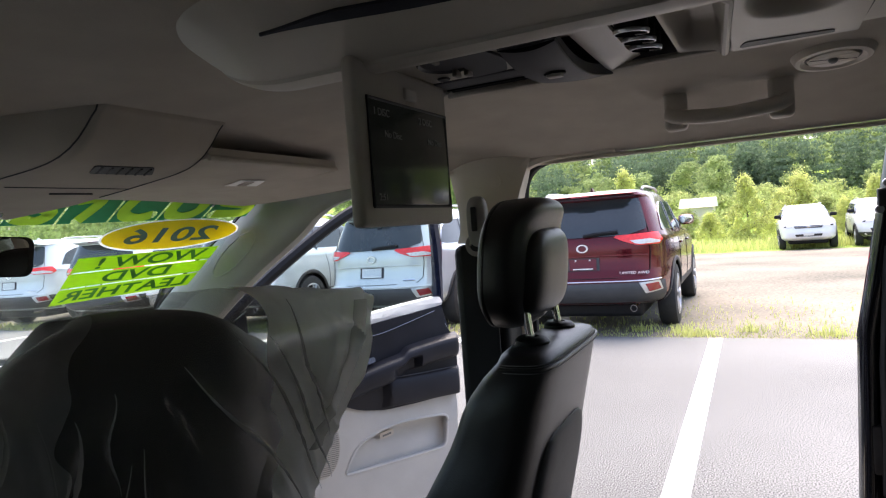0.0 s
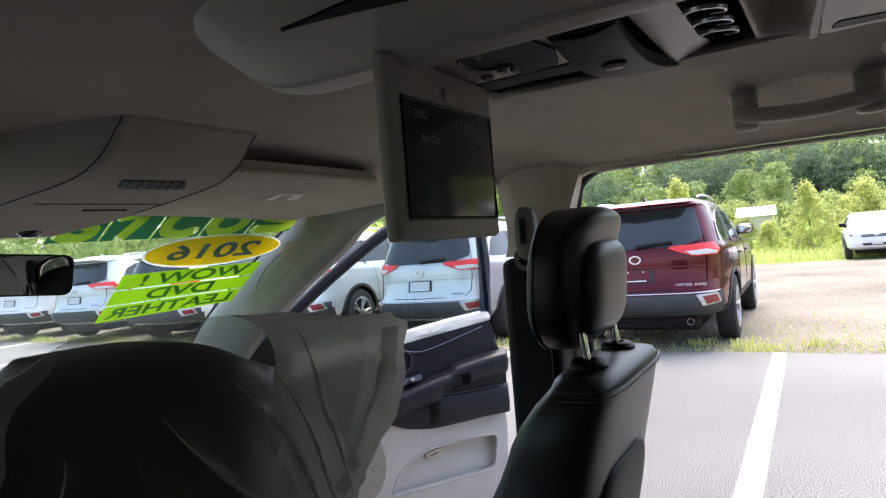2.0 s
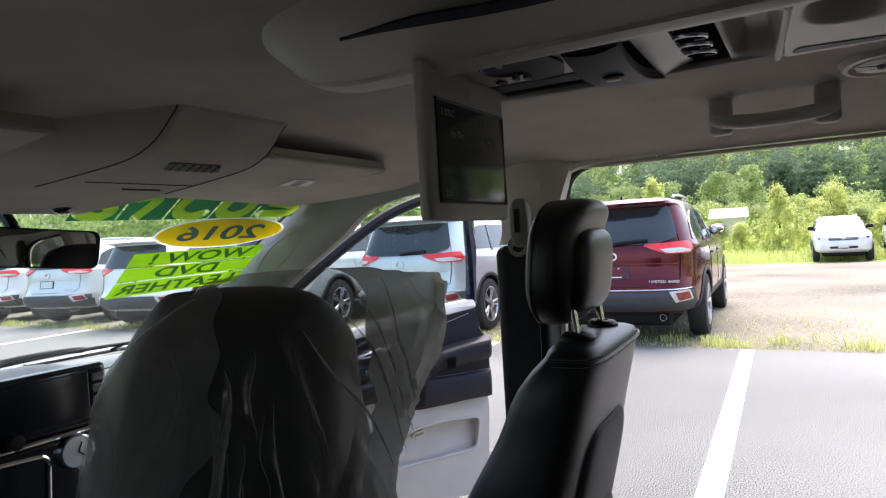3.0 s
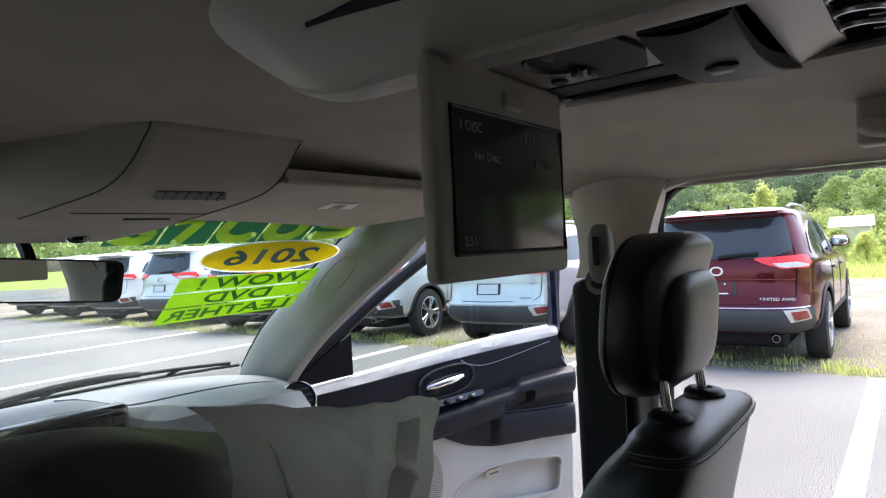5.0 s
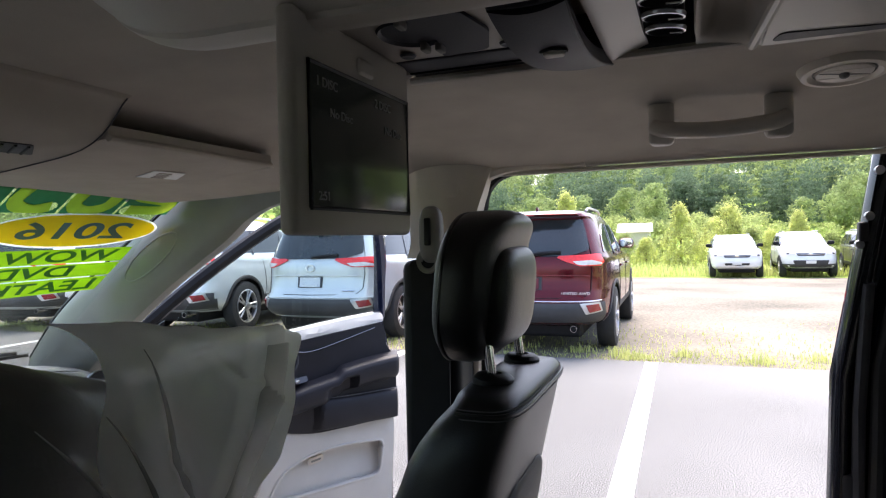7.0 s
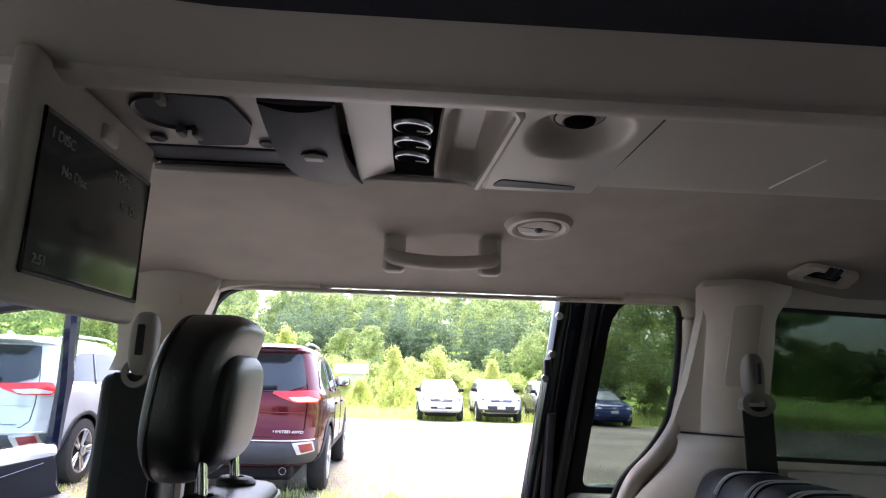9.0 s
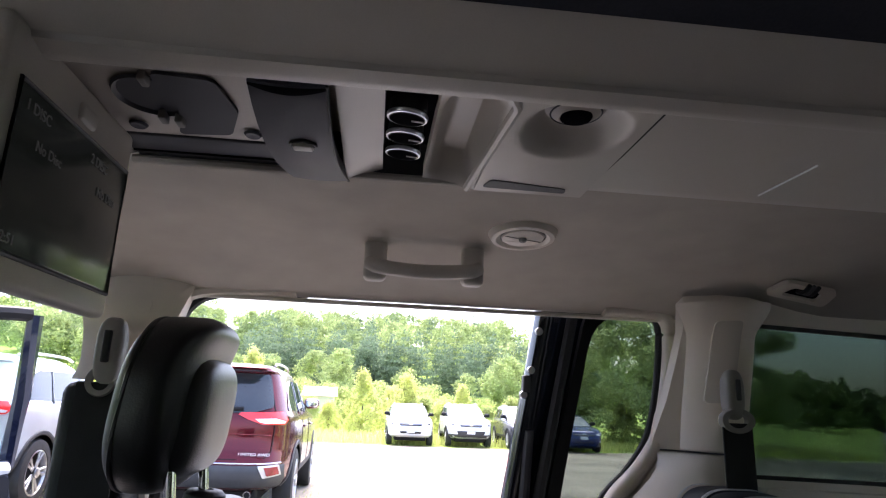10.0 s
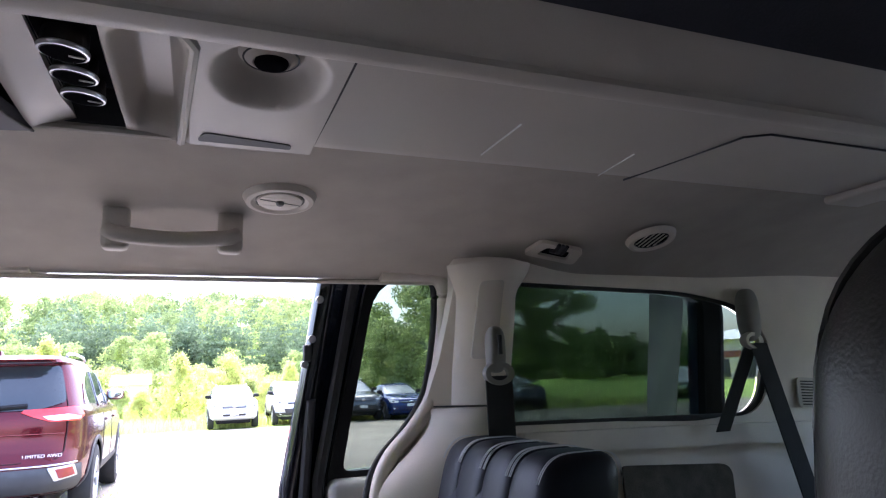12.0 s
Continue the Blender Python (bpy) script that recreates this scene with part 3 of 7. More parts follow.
def c_swell(y, z):
    """How far the C-pillar's rounded trim stands into the cabin."""
    up = smoothstep(1.300, 1.318, z)
    lo, hi = -0.592 + 0.02 * (1 - up), -0.452 - 0.036 * up
    t = min(1.0, max(0.0, (y - lo) / (hi - lo)))
    return (0.030 * up + 0.040 * (1 - up)) * math.sin(math.pi * t) ** 0.55 * (1 + 0.5 * smoothstep(1.50, 1.57, z)) * smoothstep(0.70, 1.0, z)


quarter_hole = arc_pts([(-0.582, 1.275), (-0.590, 1.54), (-1.005, 1.527), (-1.155, 1.495), (-1.228, 1.40), (-1.212, 1.30), (-1.165, 1.262)], [0.025, 0.02, 0.1, 0.08, 0.08, 0.04, 0.03])
quarter_outline = [(-0.49, 1.60), (-0.488, 1.53), (-0.470, 1.40), (-0.452, 1.33), (-0.415, 1.275), (-0.365, 1.225), (-0.342, 1.16), (-0.338, 1.05), (-0.345, 0.85), (-0.36, 0.44), (-1.80, 0.44), (-1.80, 1.60)]
part("quarter_trim", plate(quarter_outline, 0.03, lambda u, v, w: (wall_x(u, v) + w, u, v), holes=[quarter_hole], grid=0.045), "trim", van, "pale grey quarter panel trim")
part("c_pillar_trim", sheet(lambda u, v: (wall_x(-0.490 - 0.098 * u, 1.318 + 0.255 * v) - 0.003 - c_swell(-0.490 - 0.098 * u, 1.318 + 0.255 * v), -0.490 - 0.098 * u + (0.02 - 0.05 * u) * smoothstep(0.75, 1.0, v), 1.318 + 0.255 * v), 24, 30, 0.003), "trim", van, "rounded pale grey C-pillar trim")
part("c_pillar_trim", sheet(lambda u, v: (wall_x(-0.455 - 0.117 * u, 0.75 + 0.562 * v) - 0.003 - c_swell(-0.455 - 0.117 * u, 0.75 + 0.562 * v), -0.455 - 0.117 * u + 0.105 * smoothstep(1.30, 1.16, 0.75 + 0.562 * v) * (1 - u), 0.75 + 0.562 * v), 24, 36, 0.003), "trim", van, "swelling pale grey lower pillar trim")
part("quarter_glass", plate([(p[0], p[1]) for p in quarter_hole], 0.004, lambda u, v, w: (wall_x(u, v) + 0.035 + w, u, v), grid=0.08), "glass_dark", van, "dark tinted quarter window")
loop = [(wall_x(*p) + 0.012, *p) for p in quarter_hole]
part("quarter_seal", tube(loop + [loop[0]], 0.0075, 6), "rubber", van, "black rubber window seal")
seal_c = curve_pts([(0.81, -0.35, 1.572), (0.812, -0.44, 1.572), (0.81, -0.478, 1.555), (0.808, -0.482, 1.50), (0.806, -0.468, 1.40), (0.806, -0.448, 1.33), (0.806, -0.41, 1.275), (0.808, -0.36, 1.222), (0.81, -0.338, 1.16), (0.812, -0.334, 1.05), (0.815, -0.342, 0.85), (0.82, -0.36, 0.46)], 6)
part("door_seal", tube(seal_c, 0.007, 8), "rubber", van, "dark rubber door seal")
part("door_seal", tube([p + Vector((-0.012, -0.018, 0.0)) for p in seal_c], 0.016, 10), "trim", van, "pale grey edge of the door opening")
part("quarter_post", plate([(p[0] - 0.035, p[1]) for p in quarter_outline[:10]] + [(-0.56, 0.44), (-0.56, 1.60)], 0.06, lambda u, v, w: (0.815 + w, u, v)), "gloss_black", van)
part("quarter_skin", plate([(-0.56, 0.30), (-2.05, 0.40), (-2.05, 1.22), (-0.56, 1.24)], 0.03, lambda u, v, w: (XC + 0.84 + w, u, v)), "van_blue", van)
# seams, speaker grilles and mouldings of the quarter trim
part("trim_seam", tube([(wall_x(-0.462 - 0.013 * k, 1.315) - c_swell(-0.462 - 0.013 * k, 1.319) - 0.004, -0.462 - 0.013 * k, 1.315) for k in range(11)], 0.0016, 6), "dark_plastic", van)
part("belt_track", plate(arc_pts([(-0.512, 1.40), (-0.55, 1.40), (-0.556, 1.538), (-0.518, 1.538)], 0.008), 0.006, lambda u, v, w: (wall_x(u, v) - c_swell(u, v) - 0.007 + w, u, v), grid=0.02), "bezel", van, "belt height track")
part("sill_shelf", plate(arc_pts([(-0.605, 1.225), (-1.30, 1.205), (-1.30, 1.245), (-0.605, 1.262)], 0.006), 0.05, lambda u, v, w: (wall_x(u, v) - 0.030 + w, u, v), grid=0.06), "trim", van, "pale grey ledge under the quarter window")
grille = part("storage_grille", plate(arc_pts([(-0.80, 1.06), (-1.06, 1.05), (-1.06, 1.175), (-0.80, 1.19)], 0.02), 0.006, lambda u, v, w: (wall_x(u, v) - 0.010 + w, u, v), grid=0.06), "grille_brown", van, "brown-grey perforated speaker cover")
dgr = part("speaker_cover", plate(arc_pts([(-1.285, 1.275), (-1.345, 1.27), (-1.345, 1.335), (-1.285, 1.34)], 0.010), 0.006, lambda u, v, w: (wall_x(u, v) - 0.008 + w, u, v), grid=0.03), "bezel", van)
for k in range(9):
    part("slot", tube([(wall_x(-1.30, 1.28) - 0.010, -1.292, 1.281 + k * 0.0062), (wall_x(-1.34, 1.28) - 0.010, -1.338, 1.278 + k * 0.0062)], 0.0013, 5), "black", dgr)
part("pillar_seam", tube(curve_pts([(wall_x(-1.42, 1.55) - 0.02, -1.44, 1.555), (wall_x(-1.40, 1.50) - 0.006, -1.40, 1.50), (wall_x(-1.37, 1.38) - 0.004, -1.375, 1.40), (wall_x(-1.36, 1.25) - 0.004, -1.345, 1.25), (wall_x(-1.36, 1.1) - 0.004, -1.37, 1.10), (wall_x(-1.4, 0.9) - 0.004, -1.43, 0.9)], 5), 0.003, 6), "dark_plastic", van)


part("tailgate_trim", box(XC - 0.66, XC + 0.66, -1.92, -1.86, 0.44, 1.17, 0.02), "trim", van, "pale grey tailgate trim")
part("tailgate_trim", box(XC - 0.66, XC - 0.56, -1.92, -1.86, 1.172, 1.60, 0.02), "trim", van)
part("tailgate_trim", box(XC + 0.56, XC + 0.66, -1.92, -1.86, 1.172, 1.60, 0.02), "trim", van)
part("tailgate_trim", box(XC - 0.558, XC + 0.558, -1.92, -1.86, 1.53, 1.61, 0.02), "trim", van)
part("tailgate_glass", box(XC - 0.558, XC + 0.558, -1.905, -1.90, 1.174, 1.528), "glass_door", van, "tinted tailgate window")
part("tailgate_skin", box(XC - 0.86, XC + 0.86, -2.10, -1.95, 0.35, 1.15, 0.05), "van_blue", van)

# left-hand wall with its windows: closed
left_holes = [arc_pts([(-0.62, 1.26), (-1.25, 1.26), (-1.22, 1.50), (-0.62, 1.53)], 0.03), arc_pts([(-0.45, 1.18), (0.38, 1.18), (0.38, 1.53), (-0.45, 1.53)], 0.05), arc_pts([(0.56, 1.17), (1.45, 1.10), (1.05, 1.42), (0.78, 1.52), (0.56, 1.54)], 0.04)]
left_out = [(-1.90, 0.40), (1.75, 0.40), (1.75, 1.05), (1.50, 1.22), (1.12, 1.50), (0.80, 1.60), (-1.90, 1.60)]
part("left_wall", plate(left_out, 0.10, lambda u, v, w: (XC - 0.70 + 0.05 * smoothstep(1.2, 1.6, v) - w, u, v), holes=left_holes, grid=0.15), "trim", van, "pale grey inner trim of the far side")
part("left_skin", plate([(-2.0, 0.30), (1.85, 0.30), (1.85, 1.0), (1.60, 1.06), (-2.0, 1.17)], 0.03, lambda u, v, w: (XC - 0.87 - w, u, v)), "van_blue", van)
for k, hole in enumerate(left_holes):
    part("left_window", plate(hole, 0.004, lambda u, v, w: (XC - 0.72 - w, u, v)), "glass_privacy" if k < 2 else "glass_door", van)
# corners between the left wall, the roof and the windscreen
part("dash_end", box(XC + 0.72, XC + 0.84, 1.62, 1.85, 0.44, 1.06, 0.03), "dark_plastic", van)

# ---- sliding door, pushed back along the van's side ----
sdoor = part("sliding_door", plate(arc_pts([(-0.215, 0.36), (-0.215, 1.16), (-0.300, 1.635), (-1.37, 1.60), (-1.37, 0.36)], [0.03, 0.0, 0.05, 0.1, 0.05]), 0.035, lambda u, v, w: (0.985 - 0.05 * smoothstep(1.15, 1.65, v) + w, u, v), holes=[arc_pts([(-0.325, 1.185), (-0.388, 1.585), (-1.28, 1.565), (-1.28, 1.185)], [0.02, 0.07, 0.05, 0.05])], grid=0.08), "van_blue", van, "dark blue sliding door, open")
part("door_edge", tube([(0.972, -0.205, 0.40), (0.972, -0.208, 0.80), (0.972, -0.222, 1.16), (0.955, -0.262, 1.40), (0.93, -0.298, 1.63)], 0.026, 10, None, 0.8), "gloss_black", sdoor, "black painted front edge of the door")
part("edge_seal", tube([(0.945, -0.262, 0.42), (0.945, -0.262, 0.85), (0.945, -0.275, 1.18), (0.928, -0.318, 1.42), (0.908, -0.35, 1.61)], 0.012, 8), "rubber", sdoor)
part("window_frame", plate(arc_pts([(-0.290, 1.150), (-0.378, 1.618), (-1.33, 1.59), (-1.33, 1.150)], [0.02, 0.07, 0.05, 0.05]), 0.02, lambda u, v, w: (0.955 - 0.05 * smoothstep(1.15, 1.65, v) + w, u, v), holes=[arc_pts([(-0.325, 1.188), (-0.390, 1.582), (-1.275, 1.555), (-1.275, 1.188)], [0.02, 0.08, 0.05, 0.05])], grid=0.08), "black", sdoor)
part("window", plate(arc_pts([(-0.32, 1.18), (-0.385, 1.59), (-1.29, 1.57), (-1.29, 1.18)], 0.02), 0.004, lambda u, v, w: (0.990 - 0.05 * smoothstep(1.15, 1.65, v) + w, u, v), grid=0.1), "glass_slide", sdoor, "tinted sliding door window")
part("applied_film", plate(arc_pts([(-1.11, 1.20), (-1.20, 1.20), (-1.235, 1.55), (-1.125, 1.56)], 0.004), 0.001, lambda u, v, w: (0.984 - 0.05 * smoothstep(1.15, 1.65, v) + w, u, v), grid=0.05), "streaked", sdoor, "grey streaked film strip on the glass")
part("trim_top", box(0.915, 0.985, -1.10, -0.292, 1.118, 1.176, 0.018), "door_grey", sdoor, "pale grey upper door trim")
part("trim_panel", box(0.935, 0.985, -1.10, -0.315, 0.45, 1.112, 0.015), "black", sdoor, "black inner door trim")
part("arm_rest", box(0.895, 0.95, -0.85, -0.345, 1.035, 1.098, 0.018), "dark_plastic", sdoor)
part("pull_cup", box(0.905, 0.945, -0.50, -0.365, 0.93, 0.985, 0.012), "dark_plastic", sdoor)
part("map_pocket", box(0.885, 0.945, -0.95, -0.335, 0.82, 0.90, 0.02), "dark_plastic", sdoor)
part("lower_trim", box(0.895, 0.95, -1.0, -0.30, 0.45, 0.80, 0.02), "door_grey", sdoor, "pale grey lower door trim")
for k, (ly, lz) in enumerate(((-0.272, 1.535), (-0.258, 1.455), (-0.245, 1.405))):
    part("latch_bolt", moved(disc(0.008, 0.014, 14, 0.002), pose(0.925 + 0.01 * k, ly, lz, 0, -90, 0)), "silver", sdoor)
part("latch", box(0.925, 0.945, -0.258, -0.242, 1.41, 1.445, 0.004), "dark_plastic", sdoor)
part("latch", box(0.945, 0.97, -0.245, -0.215, 0.88, 0.98, 0.006), "dark_plastic", sdoor)
part("guide_strip", tube([(0.948, -0.238, 0.84), (0.948, -0.243, 1.1), (0.941, -0.258, 1.33), (0.940, -0.258, 1.335)], 0.011, 8), "dark_plastic", sdoor, "grey rubber guide strip")

# ---- front passenger door, swung wide open ----
D_HINGE, D_END = Vector((0.90, 1.78, 0)), Vector((1.73, 1.11, 0))
d_dir = (D_END - D_HINGE).normalized()
d_out = Vector((-d_dir.y, d_dir.x, 0))        # away from the cabin
if d_out.y < 0:
    d_out = -d_out


def dp(u, v, w):
    """A point of the front door: u along it from the hinge, v up, w outwards from its inner face."""
    p = D_HINGE + d_dir * u + d_out * w
    return (p.x, p.y, v)


BELT = [(0.05, 1.000), (0.32, 1.046), (0.50, 1.082), (0.68, 1.114), (0.86, 1.141), (1.046, 1.161)]


def belt_z(u):
    a, b = next(((a, b) for a, b in zip(BELT, BELT[1:]) if u <= b[0]), BELT[-2:])
    return a[1] + (b[1] - a[1]) * (u - a[0]) / (b[0] - a[0])


door = part("front_door", plate(arc_pts([(0.05, 0.36), (1.10, 0.36), (1.115, 0.80), (1.105, 1.00), (1.07, 1.145), (0.70, 1.095), (0.40, 1.045), (0.05, 1.00)], [0.06, 0.06, 0.1, 0.05, 0.03, 0.1, 0.1, 0.03]), 0.07, lambda u, v, w: dp(u, v, 0.065 + w), grid=0.2), "van_blue", van, "dark blue front passenger door, open")
pocket_o = arc_pts([(0.600, 0.535), (1.020, 0.560), (1.040, 0.690), (0.86, 0.697), (0.74, 0.678), (0.645, 0.630)], [0.02, 0.03, 0.03, 0.06, 0.08, 0.06])
part("inner_panel", plate(arc_pts([(0.06, 0.38), (1.060, 0.38), (1.078, 0.64), (1.088, 0.80), (1.085, 0.985), (1.045, 1.10), (0.70, 1.07), (0.40, 1.02), (0.06, 0.98)], [0.06, 0.06, 0.05, 0.1, 0.03, 0.03, 0.1, 0.1, 0.03]), 0.055, lambda u, v, w: dp(u, v, 0.004 + w - 0.012 * smoothstep(0.78, 0.70, v)), holes=[pocket_o], grid=0.06), "door_grey", door, "pale grey lower door trim")
pk = part("door_pocket", plate([(0.82 + (u - 0.82) * 1.03, 0.62 + (v - 0.62) * 1.05) for u, v in pocket_o], 0.01, lambda u, v, w: dp(u, v, 0.020 + 0.018 * smoothstep(0.57, 0.66, v) + w), grid=0.04), "door_grey", door, "recessed grey map pocket")
part("pocket_lip", tube([dp(u, v, -0.006) for u, v in pocket_o + pocket_o[:1]], 0.006, 8), "door_grey", pk)
part("pocket_lock", plate(arc_pts([(0.755, 0.634), (0.812, 0.644), (0.812, 0.668), (0.755, 0.658)], 0.010), 0.012, lambda u, v, w: dp(u, v, 0.018 + w)), "trim", pk, "pale grey pocket latch")
part("latch_slot", plate(arc_pts([(0.766, 0.643), (0.802, 0.650), (0.802, 0.657), (0.766, 0.650)], 0.003), 0.003, lambda u, v, w: dp(u, v, 0.0165 + w)), "mid_grey", pk)
part("belt_cap", plate(arc_pts([(0.10, belt_z(0.10) - 0.02), (0.32, belt_z(0.32) - 0.026), (0.68, belt_z(0.68) - 0.032), (1.045, 1.130), (1.050, 1.161), (0.86, belt_z(0.86)), (0.68, belt_z(0.68)), (0.50, belt_z(0.50)), (0.32, belt_z(0.32)), (0.10, belt_z(0.10))], [0.0, 0.1, 0.1, 0.005, 0.012, 0.1, 0.1, 0.1, 0.1, 0.0]), 0.06, lambda u, v, w: dp(u, v, -0.012 + w + 0.02 * smoothstep(-0.022, 0.0, v - belt_z(u))), grid=0.03), "door_grey", door, "pale top edge of the door")
navy = [(0.10, belt_z(0.10) - 0.022), (0.32, belt_z(0.32) - 0.028), (0.68, belt_z(0.68) - 0.034), (1.046, 1.128), (1.054, 1.035), (1.091, 1.00), (1.092, 0.770), (0.914, 0.757), (0.78, 0.752), (0.68, 0.768), (0.60, 0.805), (0.54, 0.850), (0.45, 0.90), (0.30, 0.93), (0.10, 0.92)]
part("upper_panel", plate(arc_pts(navy, 0.03), 0.03, lambda u, v, w: dp(u, v, -0.016 + 0.010 * smoothstep(0.80, 0.76, v) + w), grid=0.04), "door_navy", door, "dark navy upper door panel")
silver_line = curve_pts([dp(0.672, 1.072, -0.018), dp(0.70, 1.056, -0.019), dp(0.745, 1.047, -0.019), dp(0.80, 1.054, -0.019), dp(0.90, 1.080, -0.019), dp(1.008, 1.110, -0.018)], 6)
part("trim_strip", tube(silver_line, 0.0022, 6), "rim_dark", door, "slim bright trim line")


def arm_top(u):
    return 0.868 + 0.125 * smoothstep(0.30, 1.15, u) + 0.018 * smoothstep(0.845, 0.875, u)


ARM_SECTION = [(-0.008, 0.008), (-0.030, 0.004), (-0.052, 0.000), (-0.064, -0.006), (-0.069, -0.016), (-0.070, -0.034), (-0.068, -0.052), (-0.062, -0.068), (-0.048, -0.082), (-0.024, -0.090), (-0.008, -0.092)]


def arm_at(a, b):
    u = 0.40 + 0.692 * a
    t = b * (len(ARM_SECTION) - 1)
    i = min(int(t), len(ARM_SECTION) - 2)
    w, dv = (ARM_SECTION[i][k] + (ARM_SECTION[i + 1][k] - ARM_SECTION[i][k]) * (t - i) for k in (0, 1))
    cup = smoothstep(0.80, 0.835, u) * smoothstep(0.925, 0.905, u) * smoothstep(-0.030, -0.048, dv)
    full = smoothstep(0.40, 0.55, u) * (1 - 0.5 * smoothstep(1.078, 1.092, u))
    return dp(u, arm_top(u) + dv * (0.75 + 0.25 * full), -0.012 + (w + 0.008) * full * (1 - 0.75 * cup))


arm = part("armrest", sheet(arm_at, 70, 30), "door_navy", door, "padded navy armrest with a pull cup")
for lift in (-0.010, -0.018):
    part("stitching", tube([dp(0.55 + 0.535 * t, arm_top(0.55 + 0.535 * t) + lift, -0.0715 if lift < -0.015 else -0.0685) for t in [k / 40 for k in range(41)]], 0.0009, 5), "thread_dark", arm)


def pad_at(a, b):
    ang = math.pi * (b - 0.5)
    u = 0.765 + 0.327 * a
    return dp(u, 0.820 + 0.004 * a + 0.055 * math.sin(ang), -0.012 - 0.034 * max(0.0, math.cos(ang)) ** 0.45 * smoothstep(0.0, 0.10, a) * (1 - 0.5 * smoothstep(0.96, 1.0, a)))


part("lower_pad", sheet(pad_at, 30, 20), "door_navy", door, "navy lower arm pad")
part("pad_seam", tube([dp(0.775 + 0.315 * t, 0.878 + 0.004 * t, -0.030 - 0.012 * math.sin(math.pi * t)) for t in [k / 12 for k in range(13)]], 0.0014, 6), "thread_dark", door)
bez = [(0.615 + 0.098 * math.copysign(abs(math.cos(a)) ** 0.8, math.cos(a)), 1.006 + 0.050 * math.copysign(abs(math.sin(a)) ** 0.8, math.sin(a))) for a in [2 * math.pi * k / 36 for k in range(36)]]
hb = part("handle_bezel", plate([(u, v + 0.20 * (u - 0.615)) for u, v in bez], 0.016, lambda u, v, w: dp(u, v, -0.030 + w)), "gloss_black", door, "oval black handle surround")
rim = [dp(u, v + 0.20 * (u - 0.615), -0.031) for u, v in bez]
part("bezel_rim", tube(rim + rim[:1], 0.004, 6), "dark_plastic", hb)
part("door_handle", tube([dp(0.545, 0.990, -0.036), dp(0.575, 0.998, -0.050), dp(0.63, 1.012, -0.052), dp(0.672, 1.022, -0.038)], [0.008, 0.012, 0.012, 0.008], 10), "chrome", hb, "chrome inner door handle")
sw = part("switch_panel", plate(arc_pts([(0.565, 0.924), (0.745, 0.950), (0.745, 0.968), (0.565, 0.944)], 0.008), 0.02, lambda u, v, w: dp(u, v, -0.052 + 0.6 * (v - 0.93) + w)), "gloss_black", door, "black window switch panel")
for k in range(3):
    part("switch", box(-0.011, 0.011, -0.008, 0.008, -0.005, 0.005, 0.003), "silver" if k else "dark_plastic", sw).matrix_basis = Matrix.Translation(dp(0.61 + 0.045 * k, 0.944 + 0.0065 * k, -0.054))
sp = [(0.517 + 0.074 * math.cos(a), 0.665 + 0.122 * math.sin(a)) for a in [2 * math.pi * k / 40 for k in range(40)]]
spk = part("door_speaker", plate(sp, 0.010, lambda u, v, w: dp(u, v, -0.012 + w)), "bezel", door, "perforated grey door speaker cover")
for r in range(-15, 16):
    half = 0.070 * math.sqrt(max(0, 1 - (r / 16) ** 2))
    part("grille_rib", tube([dp(0.517 - half, 0.665 + 0.0074 * r, -0.0125), dp(0.517 + half, 0.665 + 0.0074 * r, -0.0125)], 0.0014, 5), "mid_grey", spk)
glass_o = [(0.22, belt_z(0.22) + 0.01), (1.045, belt_z(1.045) + 0.01), (1.035, 1.52), (0.98, 1.575), (0.74, 1.52), (0.45, 1.33)]
part("door_glass", plate(glass_o, 0.004, lambda u, v, w: dp(u, v, 0.045 - 0.03 * smoothstep(1.1, 1.6, v) + w)), "glass_door", door, "clear green-tinted door window")
fr_line = curve_pts([dp(0.06, 1.02, 0.045), dp(0.20, 1.14, 0.04), dp(0.44, 1.34, 0.03), dp(0.70, 1.515, 0.02), dp(0.90, 1.585, 0.015), dp(1.03, 1.598, 0.015)], 6)
part("window_frame", tube(fr_line, 0.022, 8), "black", door, "black upper window frame")
part("window_frame", tube([dp(1.052, 1.14, 0.045), dp(1.058, 1.35, 0.03), dp(1.045, 1.598, 0.015)], 0.024, 8), "van_blue", door, "dark blue rear window frame")
part("mirror_sail", plate([(0.07, 1.02), (0.30, 1.05), (0.30, 1.19), (0.20, 1.12)], 0.02, lambda u, v, w: dp(u, v, 0.02 + w)), "black", door)
part("outside_mirror", rounded(dp(0.16, 1.10, 0.22), (0.11, 0.07, 0.08)), "van_blue", door)

